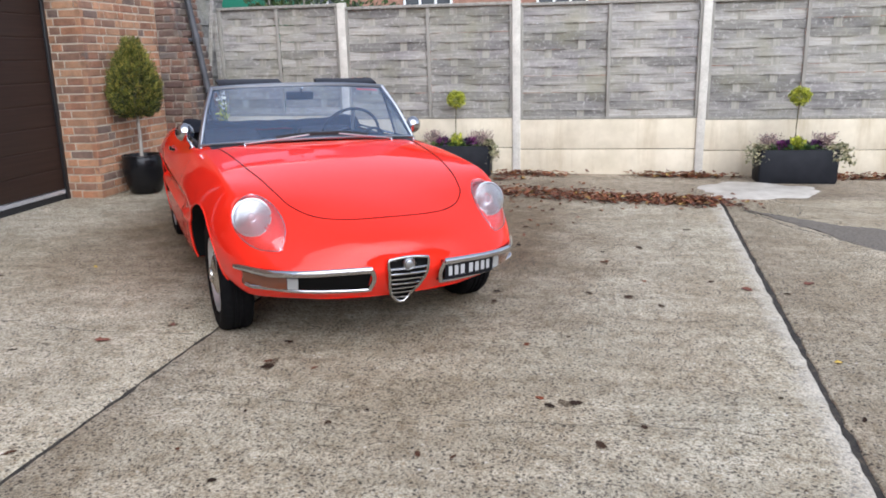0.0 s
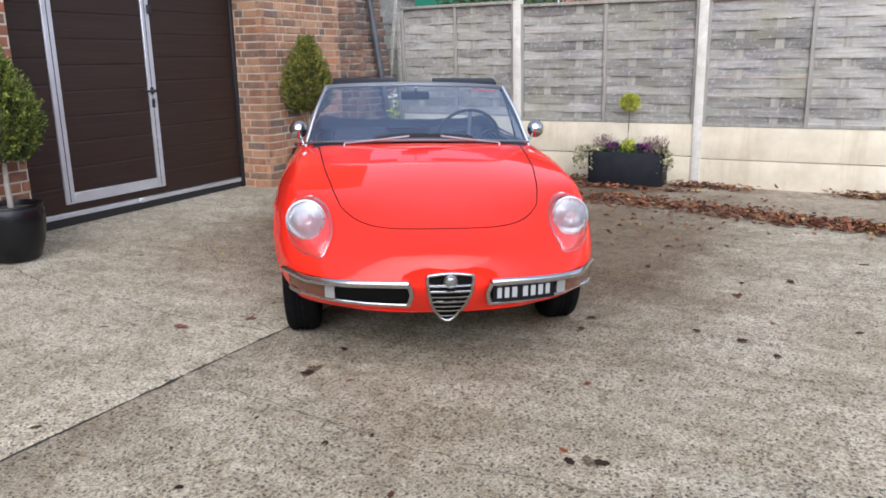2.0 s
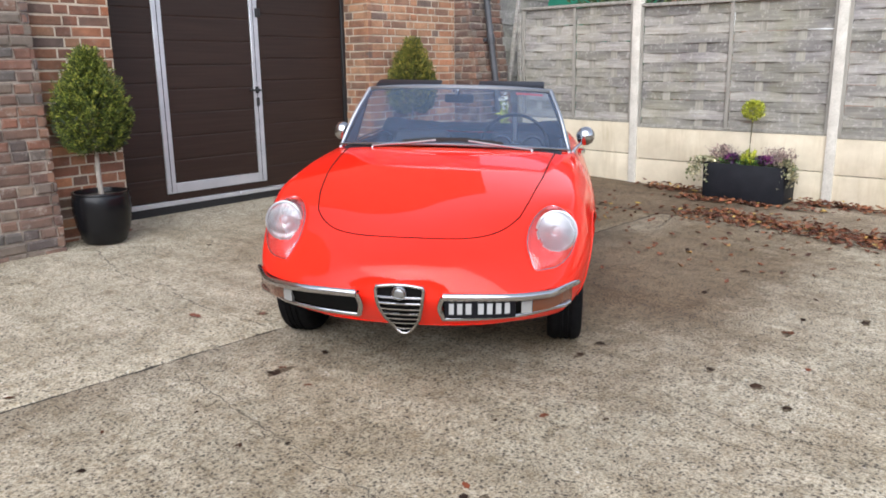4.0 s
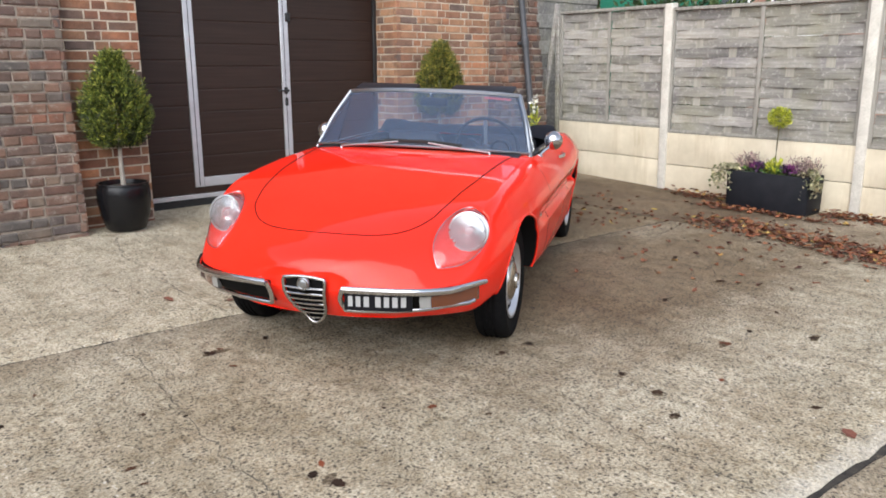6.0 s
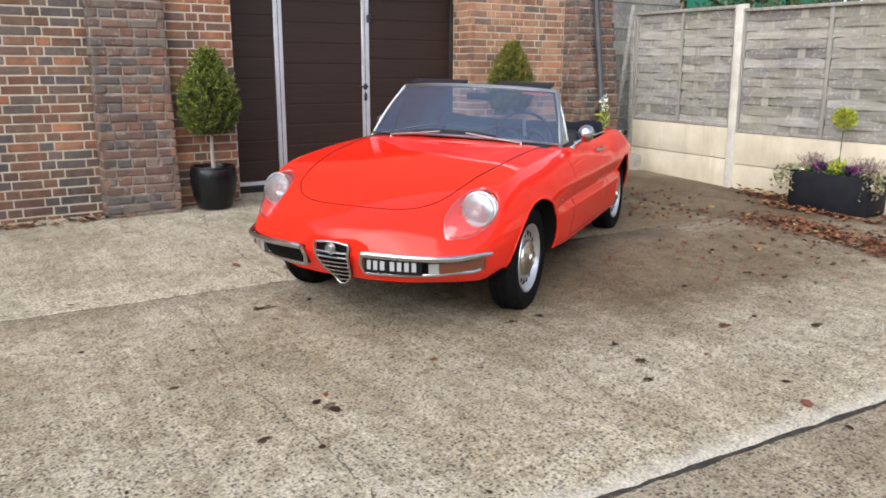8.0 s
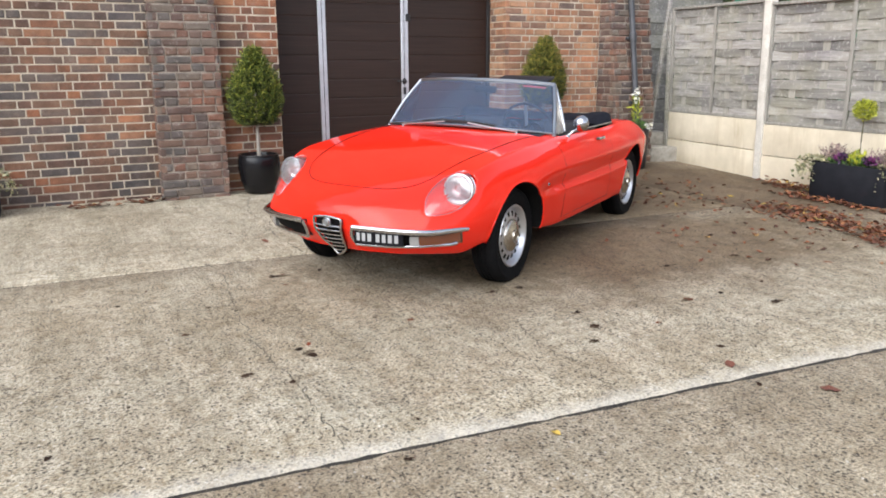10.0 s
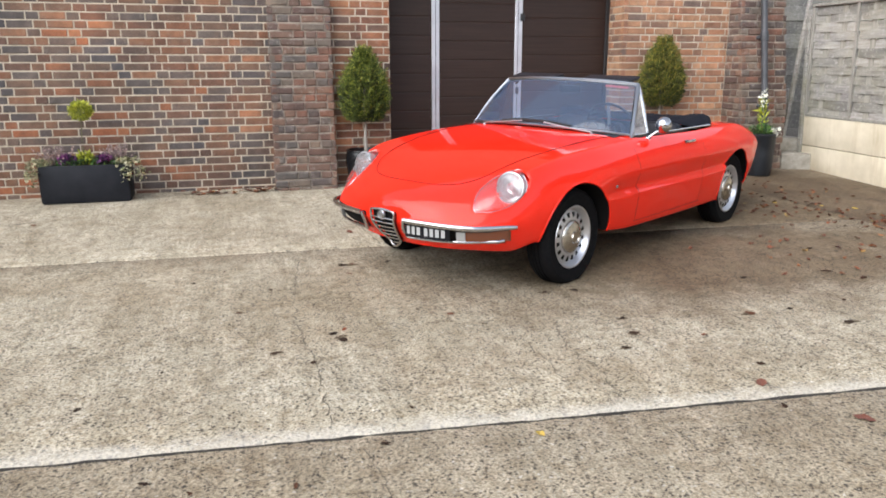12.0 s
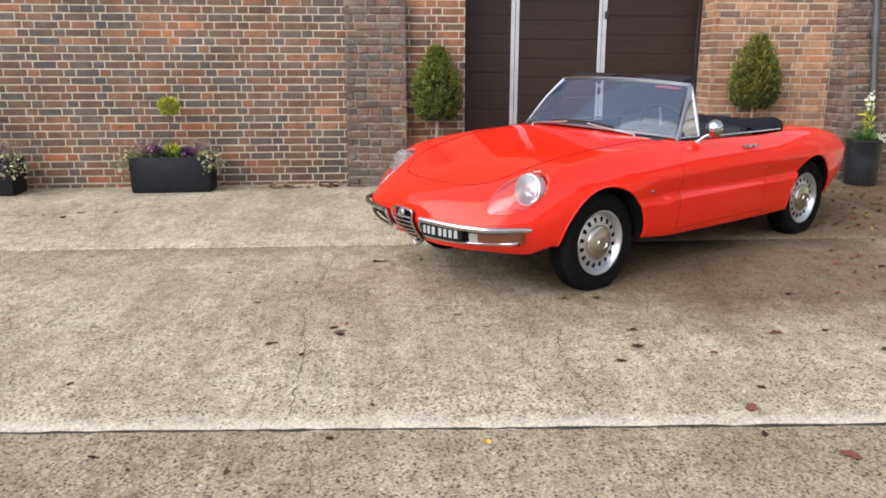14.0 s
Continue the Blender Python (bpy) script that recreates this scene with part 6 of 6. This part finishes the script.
for r in range(14):
    bm = boxed(7.09, 8.7, 6.05 + 0.012 * (r % 2), 6.07 + 0.012 * (r % 2), 0.50 + r * 0.155, 0.663 + r * 0.155, bevel=0.004)
    tagged(part("passage_board", bm, M_SLAT), "weathered grey board closing the passage", "board", "boards behind the steps")

# ---- fallen leaves ----
def dead_leaf(bm, x, y, z, rng, size, curl=1.0):
    a = rng.uniform(0, 6.283)
    l, w = size * rng.uniform(0.7, 1.3), size * rng.uniform(0.35, 0.7)
    tx, ty = rng.gauss(0, 0.25), rng.gauss(0, 0.25)
    ring_ = ((-l, 0, 0.004), (-l * 0.45, -w, 0.012), (l * 0.1, -w * 0.8, 0.016), (l * 0.35, -w * 0.95, 0.010), (l, 0, 0.012), (l * 0.4, w * 0.9, 0.014), (0.0, w * 0.75, 0.018), (-l * 0.5, w, 0.010))
    c = bm.verts.new((x, y, z + 0.003))
    vs = []
    for u, v, h in ring_:
        hh = (h * rng.uniform(0.2, 1.2) + max(0, tx * u + ty * v)) * curl
        vs.append(bm.verts.new((x + u * math.cos(a) - v * math.sin(a), y + u * math.sin(a) + v * math.cos(a), z + hh)))
    for k in range(8):
        bm.faces.new((c, vs[k], vs[(k + 1) % 8]))


def litter(name, spots, count, rng, size, label, depth=0.03):
    """Heaps along lines: spots of (x, y, spread_x, spread_y)."""
    bm = bmesh.new()
    for _ in range(count):
        x, y, sx, sy = spots[rng.randrange(len(spots))]
        px, py = x + rng.gauss(0, sx), y + rng.gauss(0, sy)
        if px > 7.22:
            px = 7.22 - rng.random() * 0.1
        if py > 5.66:
            py = 5.64 - rng.random() * 0.1
        dead_leaf(bm, px, py, gz(px, py) + rng.random() ** 2 * depth + 0.002, rng, size)
    bmesh.ops.recalc_face_normals(bm, faces=bm.faces[:])
    ob = part(name, bm, M_DEADLEAF, smooth=0)
    return tagged(ob, label, "leaves", kind="stuff")


rng = random.Random(8)
fence_line = [(7.13, y, 0.06, 0.16) for y in (3.6, 3.3, 2.2, 2.0, 1.8, 0.75, 0.5, 0.3, 0.15, -1.3, -1.5, -1.8, -2.1)]
litter("leaf_litter", fence_line, 900, rng, 0.030, "heaped brown leaves along the fence foot", 0.05)
front_planter = [(6.80, y, 0.05, 0.12) for y in (3.15, 2.9, 2.6, 2.3)]
litter("leaf_litter", front_planter, 130, rng, 0.036, "brown leaves gathered before the trough", 0.02)
drift = [(6.16 - 0.06 * k, 2.75 - 0.30 * k, 0.13, 0.17) for k in range(9)]
drift += [(5.72, 0.62, 0.09, 0.12), (5.75, 0.45, 0.08, 0.12), (5.85, 1.3, 0.12, 0.15), (5.78, 0.95, 0.1, 0.14)]
litter("leaf_litter", drift, 1250, rng, 0.029, "drift of damp brown leaves across the drive", 0.035)
thin = [(5.6, 3.6, 0.25, 0.2), (5.9, 2.9, 0.3, 0.25), (6.15, 2.0, 0.35, 0.3), (5.75, 1.4, 0.4, 0.35), (6.1, 3.9, 0.3, 0.3), (5.0, 2.2, 0.5, 0.3), (6.3, 4.6, 0.3, 0.35)]
litter("leaf_litter", thin, 230, rng, 0.024, "thinly scattered brown and yellow leaves beside the car", 0.004)
litter("leaf_litter", [(1.3, 5.72, 0.14, 0.02), (1.55, 5.62, 0.05, 0.02), (0.9, 5.74, 0.12, 0.02)], 60, rng, 0.034, "dry leaves caught at the foot of the pier", 0.03)

# single leaves and dark marks on the open concrete
DARK_LEAVES = [(1.76, 2.86, 52), (1.82, 2.88, 34), (1.54, 1.64, 42), (1.575, 1.54, 46), (1.60, 1.68, 30), (2.93, 1.25, 46), (2.98, 1.46, 38), (2.055, 2.87, 34), (1.77, 2.65, 24),
               (2.16, 1.76, 30), (2.28, 1.57, 28), (2.95, 1.97, 38), (2.77, 1.97, 34), (3.65, 1.35, 46), (3.24, 1.14, 26), (2.80, 1.09, 34), (1.26, 1.46, 34), (1.41, 1.30, 26),
               (1.11, 1.95, 24), (1.11, 2.07, 28), (1.29, 2.44, 26), (1.41, 2.32, 18), (1.34, 2.78, 18), (4.04, 1.10, 52), (3.89, 1.35, 30), (4.28, 1.40, 38), (4.03, 1.92, 60),
               (3.75, 0.91, 26), (3.27, 0.76, 30), (2.44, 3.58, 30), (1.77, 4.09, 26), (0.86, 2.69, 28), (2.82, 4.98, 34), (3.96, 5.35, 26), (0.93, 3.46, 30), (4.62, 0.71, 44)]
DARK_LEAVES += [(0.50, 1.08, 24), (1.25, 0.32, 22), (0.79, 0.46, 24), (3.09, 0.39, 30), (1.72, 0.76, 20), (1.57, 0.51, 24), (-0.76, 4.45, 50), (-0.67, 4.60, 44), (-0.55, 4.61, 30), (-0.39, 4.60, 40), (-0.27, 4.73, 44), (4.6, 1.9, 40), (5.0, 1.5, 44), (4.9, 2.4, 40)]
rng = random.Random(31)
for k in range(46):
    DARK_LEAVES.append((rng.uniform(-1.2, 4.8), rng.uniform(-0.9, 5.3), rng.uniform(8, 20)))


def loose_leaf(x, y, size, material, label, curl=0.35):
    bm = bmesh.new()
    dead_leaf(bm, 0, 0, 0.0, rng, size, curl)
    bmesh.ops.recalc_face_normals(bm, faces=bm.faces[:])
    ob = part("fallen_leaf", bm, material, smooth=0)
    ob.matrix_world = pose(x, y, gz(x, y) + 0.001)
    tagged(ob, label, "leaf", "single leaves on the drive")


for x, y, size in DARK_LEAVES:
    loose_leaf(x, y, size * 0.00072, M_DARKLEAF, "dark curled leaf lying on the concrete")
for x, y, size in ((1.94, 3.75, 0.038), (3.14, 0.59, 0.040), (3.30, 0.22, 0.036), (2.20, 3.53, 0.03)):
    loose_leaf(x, y, size, M_REDLEAF, "red-brown leaf lying on the concrete", 0.6)
for x, y, size in ((3.10, 4.53, 0.026), (6.05, 3.62, 0.04), (6.25, 3.45, 0.04), (5.75, 3.85, 0.036), (2.11, 0.43, 0.022)):
    loose_leaf(x, y, size, M_YELLOWLEAF, "yellow leaf lying on the concrete", 0.6)


# damp marks
for x, y, rx, ry in ((2.98, 1.46, 0.055, 0.03), (2.93, 1.25, 0.06, 0.035), (1.79, 2.86, 0.10, 0.05), (1.57, 1.58, 0.055, 0.045), (1.26, 1.46, 0.05, 0.03), (2.95, 1.97, 0.06, 0.04), (2.77, 1.97, 0.06, 0.03), (3.64, 1.35, 0.09, 0.035), (4.04, 1.92, 0.11, 0.03), (2.80, 1.09, 0.05, 0.03), (4.05, 1.10, 0.09, 0.035), (2.2, 3.53, 0.06, 0.035)):
    ob = part("damp_mark", blob(bmesh.new(), x, y, rx * 0.55, ry * 0.6, 0.0008, rng, 26, 0.22), M_SPOT, smooth=0)
    tagged(ob, "small dark damp mark on the concrete", "mark", kind="structure")


# hairline cracks
def crack(points, width, seed):
    rng = random.Random(seed)
    pts = []
    for a, b in zip(points[:-1], points[1:]):
        n = max(2, int(math.dist(a, b) / 0.03))
        for k in range(n):
            f = k / n
            pts.append((a[0] + (b[0] - a[0]) * f + rng.gauss(0, 0.008), a[1] + (b[1] - a[1]) * f + rng.gauss(0, 0.008)))
    grid = []
    for k, (x, y) in enumerate(pts):
        q = pts[min(k + 1, len(pts) - 1)]
        p = pts[max(k - 1, 0)]
        d = Vector((q[0] - p[0], q[1] - p[1], 0)).normalized()
        w = width * rng.uniform(0.3, 1.2)
        s = Vector((-d.y, d.x, 0)) * w
        grid.append([(x - s.x, y - s.y, gz(x, y) + 0.0010), (x, y, gz(x, y) + 0.0014), (x + s.x, y + s.y, gz(x, y) + 0.0010)])
    bm = bmesh.new()
    quads(bm, grid)
    bmesh.ops.recalc_face_normals(bm, faces=bm.faces[:])
    for f in bm.faces:
        if f.normal.z < 0:
            f.normal_flip()
    return tagged(part("crack", bm, M_CRACK, smooth=0), "thin dirty crack in the concrete", "crack", kind="structure")


crack([(1.51, 3.14), (1.42, 2.45), (1.38, 1.84), (1.42, 1.30), (1.41, 0.64)], 0.003, 1)
crack([(2.63, 1.52), (2.55, 1.16), (2.58, 0.92), (2.53, 0.56)], 0.003, 2)
crack([(2.38, 1.43), (2.40, 1.06), (2.39, 0.77)], 0.002, 3)
crack([(3.14, 1.5), (3.12, 0.89), (3.11, 0.59)], 0.002, 13)
crack([(3.63, 1.05), (3.54, 0.64)], 0.002, 14)
crack([(2.24, 5.45), (2.07, 4.78), (2.12, 4.34), (2.05, 3.91), (2.1, 3.35)], 0.004, 4)
crack([(0.2, 1.5), (0.7, 1.7), (1.4, 1.75)], 0.0015, 5)
crack([(5.75, 0.1), (5.4, 0.14), (4.81, -0.07), (4.42, -0.31), (4.09, -0.50), (3.2, -1.0)], 0.012, 6)
crack([(5.9, -0.2), (5.6, -0.35), (5.45, -0.7), (5.2, -1.1)], 0.008, 11)
crack([(5.6, -0.35), (5.35, -0.3), (5.15, -0.2)], 0.006, 12)
crack([(6.3, 3.05), (5.6, 2.9), (4.9, 2.75)], 0.006, 7)
crack([(-1.7, 4.6), (-0.9, 4.55), (-0.35, 4.75)], 0.012, 8)
crack([(2.56, 0.5), (2.62, 0.1), (2.5, -0.6)], 0.002, 9)
crack([(1.50, 0.5), (1.55, 0.0), (1.4, -0.8)], 0.002, 10)

# ---- beyond the fence ----
house = empty("house", pose(18, 6, 0), "distant brick house with white windows behind the fence", "house")
part("wall", boxed(0, 5, -14, 9, -0.2, 5.2), M_FARBRICK, house, "brick house wall", smooth=0)
bm = bmesh.new()
rows = quads(bm, [[(-0.4, y, 5.2), (2.5, y, 7.6), (5.4, y, 5.2)] for y in (-14.4, 9.4)])
part("roof", bm, M_PIPE, house, "grey pitched roof", smooth=0)
for k, y in enumerate((5.7, 3.4, 1.7, -1.0, -4.2, -7.5)):
    wdw = part("window", boxed(-0.05, 0.02, y - 0.6, y + 0.6, 1.9, 3.3, bevel=0.01), M_WHITEPAINT, house, "white-framed window")
    for q in (-0.38, 0.0, 0.38):
        part("pane", boxed(-0.056, -0.04, y + q - 0.16, y + q + 0.16, 2.0, 3.2), M_FARGLASS, wdw)
shed = empty("green_shed", pose(9.6, 6.4, 0), "green clad shed beyond the fence", "shed")
part("wall", boxed(0, 2.0, -0.45, 0.3, -0.1, 2.45, bevel=0.01), M_GREENSHED, shed, "green sheet walls")
part("roof", boxed(-0.1, 2.1, -0.5, 0.35, 2.45, 2.52, bevel=0.01), M_GREENSHED, shed)


def hedge(seed, x, y, sx, sy, z0, z1, count, label):
    rng = random.Random(seed)
    h = empty("shrub", pose(x, y, 0), label, "shrub")
    for k in range(5):
        a = k * 1.3
        part("stem", sweep(bmesh.new(), curve_points([(0, 0, 0), (0.3 * sx * math.cos(a), 0.3 * sy * math.sin(a), z1 * 0.5), (0.6 * sx * math.cos(a), 0.6 * sy * math.sin(a), z1 * 0.85)], 6), ring(0.03, 6), scales=[1 - 0.14 * q for q in range(6)]), M_STEM, h)
    pts = []
    for _ in range(count):
        d = Vector((rng.gauss(0, 1), rng.gauss(0, 1), rng.gauss(0, 1))).normalized()
        q = rng.uniform(0.4, 1.0) * (1 + 0.25 * noise.noise(d * 2.0 + Vector((seed, 0, 0))))
        pts.append(((d.x * sx * q, d.y * sy * q, (z0 + z1) / 2 + d.z * (z1 - z0) / 2 * q), d))
    bm = bmesh.new()
    leaves(bm, pts, 0.09, rng, aspect=0.55)
    part("foliage", bm, M_HEDGE, h, "dark evergreen leaves", smooth=0)


hedge(1, 8.9, 5.2, 0.6, 0.7, 0.3, 2.6, 2600, "dark evergreen shrub behind the fence corner")
hedge(2, 8.9, 4.3, 0.6, 0.7, 0.3, 2.15, 2200, "dark evergreen shrub behind the fence")
hedge(4, 10.4, 8.0, 1.3, 1.2, 0.4, 3.0, 5200, "tall dark evergreen behind the garage corner")
hedge(5, 8.5, 8.2, 0.8, 0.9, 0.4, 2.9, 3600, "dark evergreen shrub behind the passage")
hedge(3, 8.8, 6.6, 0.5, 0.6, 0.3, 2.2, 1600, "dark evergreen shrub beside the green shed")


# ---- bricks, laid course by course ----
COURSE = 0.0728
JOINT = 0.0125


def brick_mesh(name, length, height, depth, material, seed, wear):
    """One brick with softened front arrises; front at y = 0, running to +x and +z."""
    rng = random.Random(seed)
    bm = bmesh.new()
    c = 0.004 + wear * 0.006
    def j():
        return rng.uniform(-1, 1) * (0.0012 + wear * 0.004)
    back = [bm.verts.new(p) for p in ((0, depth, 0), (length, depth, 0), (length, depth, height), (0, depth, height))]
    midr = [bm.verts.new((x + j(), c, z + j())) for x, z in ((0, 0), (length, 0), (length, height), (0, height))]
    front = [bm.verts.new((x + j(), abs(j()) * 0.6, z + j())) for x, z in ((c, c), (length - c, c), (length - c, height - c), (c, height - c))]
    for a, b in ((back, midr), (midr, front)):
        for k in range(4):
            bm.faces.new((a[k], a[(k + 1) % 4], b[(k + 1) % 4], b[k]))
    bm.faces.new(front)
    bmesh.ops.recalc_face_normals(bm, faces=bm.faces[:])
    return mesh_of(name, bm, material, 0)


BRICKS = {}


def brick_set(key, material, wear):
    h = COURSE - JOINT
    BRICKS[key] = {"s": [brick_mesh("brick", 0.205, h, 0.05, material, 40 + k, wear) for k in range(6)],
                   "h": [brick_mesh("brick", 0.0975, h, 0.05, material, 60 + k, wear) for k in range(6)]}


brick_set("wall", M_BRICK, 0.1)
brick_set("strip", M_STRIP, 0.12)
brick_set("tan", M_TAN, 0.15)
brick_set("pier", M_PIER, 0.8)


def layout(length, course, bond, rng):
    """Brick (start, length, kind) along one course."""
    out, x = [], 0.0
    if bond == "flemish":
        kinds = ["s", "h"]
        k = course % 2
        if course % 2:
            x = -0.0537
    else:
        kinds = ["s"] if course % 2 else ["h"]
        k = 0
        if course % 4 == 1:
            x = -0.1
    if bond == "rough":
        x += rng.uniform(-0.02, 0.02)
    while x < length - 0.01:
        kind = kinds[k % len(kinds)]
        if bond == "rough" and rng.random() < 0.2:
            kind = "s" if kind == "h" else "h"
        w = 0.205 if kind == "s" else 0.0975
        a, b = max(0.0, x), min(length, x + w)
        if b - a > 0.02:
            out.append((a, b - a, kind, w))
        x += w + JOINT
        k += 1
    return out


def lay(owner, key, origin, along, out, length, z0, z1, bond, seed, limit=300, nearest=None, joined=None, face=None, reverse=False):
    """Lay bricks on a face. origin: foot of the face's start; along, out: unit vectors in plan."""
    rng = random.Random(seed)
    h = COURSE - JOINT
    every = []
    turn = Matrix(((along[0], -out[0], 0, 0), (along[1], -out[1], 0, 0), (0, 0, 1, 0), (0, 0, 0, 1)))
    wear = {"wall": 1, "strip": 1.2, "tan": 1.3}[key]
    for c in range(int((z1 - z0) / COURSE)):
        z = z0 + c * COURSE
        for a, w, kind, full in layout(length, c + reverse, bond, rng):
            if reverse:
                a = length - a - w
            proud = rng.gauss(0, 0.0011 * wear) + (face(z) if face else 0.0)
            p = Vector((origin[0] + along[0] * a + out[0] * proud, origin[1] + along[1] * a + out[1] * proud, z + rng.gauss(0, 0.0006 * wear)))
            every.append((p, w / full, kind, rng.randrange(6), rng.gauss(0, 0.25 * wear)))
    if nearest:
        every.sort(key=lambda e: abs(e[0].x - nearest))
    for p, sx, kind, v, tilt in every[:limit]:
        ob = new("brick", BRICKS[key][kind][v])
        ob.parent = owner
        ob.matrix_basis = Matrix.Translation(p) @ turn @ pose(0, 0, 0, 0, tilt * 0.2, 0) @ Matrix.Diagonal((sx, 1, 1, 1))
    rest = every[limit:]
    if rest:
        verts, polys = [], []
        for p, sx, kind, v, tilt in rest:
            me = BRICKS[key][kind][v]
            m = Matrix.Translation(p) @ turn @ Matrix.Diagonal((sx, 1, 1, 1))
            base = len(verts)
            verts += [tuple(m @ q.co) for q in me.vertices]
            polys += [[base + i for i in f.vertices] for f in me.polygons]
        me = bpy.data.meshes.new("brickwork")
        me.from_pydata(verts, [], polys)
        me.materials.append(joined)
        me.update()
        ob = new("brickwork", me)
        ob.parent = owner
        tagged(ob, "mixed red and blue-grey bricks", kind="stuff")


ZB = gz(0, 5.7) - 0.03
lay(wall_left, "wall", (-5.0, WY), (1, 0), (0, -1), 6.53, ZB, 2.3, "flemish", 1, 300, 0.6, M_BRICK_I)
lay(wall_strip, "strip", (2.09, WY), (1, 0), (0, -1), 0.60, ZB, 2.3, "flemish", 2)
lay(wall_right, "tan", (5.22, WY), (1, 0), (0, -1), 1.28, ZB, 2.3, "flemish", 3)
lay(wall_right, "tan", (5.22, 6.17), (0, -1), (-1, 0), 0.36, ZB, 2.3, "flemish", 4, 100, reverse=True)


def lay_pier(owner, x_left, x_right, face, seed, sides):
    """Bricks of a leaning pier, course by course, with the returns named in sides."""
    c = 0
    while ZB + (c + 1) * COURSE < 2.3:
        z = ZB + c * COURSE
        x0, y0 = x_left(z), face(z)
        for a, w, kind, full in layout(x_right - x0, c, "rough", random.Random(seed * 100 + c)):
            old_brick(owner, kind, (x0 + a, y0), (1, 0), (0, -1), z, w / full)
        if "left" in sides:
            for a, w, kind, full in layout(WY - y0, c + 1, "rough", random.Random(seed * 100 + c + 50)):
                old_brick(owner, kind, (x0, WY - a), (0, -1), (-1, 0), z, w / full)
        if "right" in sides:
            for a, w, kind, full in layout(WY - y0, c + 1, "rough", random.Random(seed * 100 + c + 70)):
                old_brick(owner, kind, (x_right, y0 + a), (0, 1), (1, 0), z, w / full)
        c += 1


PIER_RNG = random.Random(77)


def old_brick(owner, kind, origin, along, out, z, share):
    proud = PIER_RNG.gauss(0, 0.0030)
    turn = Matrix(((along[0], -out[0], 0, 0), (along[1], -out[1], 0, 0), (0, 0, 1, 0), (0, 0, 0, 1)))
    p = Vector((origin[0] + out[0] * proud, origin[1] + out[1] * proud, z + PIER_RNG.gauss(0, 0.0018)))
    ob = new("brick", BRICKS["pier"][kind][PIER_RNG.randrange(6)])
    ob.parent = owner
    ob.matrix_basis = Matrix.Translation(p) @ turn @ pose(0, 0, 0, 0, PIER_RNG.gauss(0, 0.3), 0) @ Matrix.Diagonal((share, 1, 1, 1))


lay_pier(pier_left, lambda z: 1.52, 2.105, pier_l_face, 5, ("left", "right"))
lay_pier(pier_right, pier_r_left, 7.075, pier_r_face, 7, ("left",))
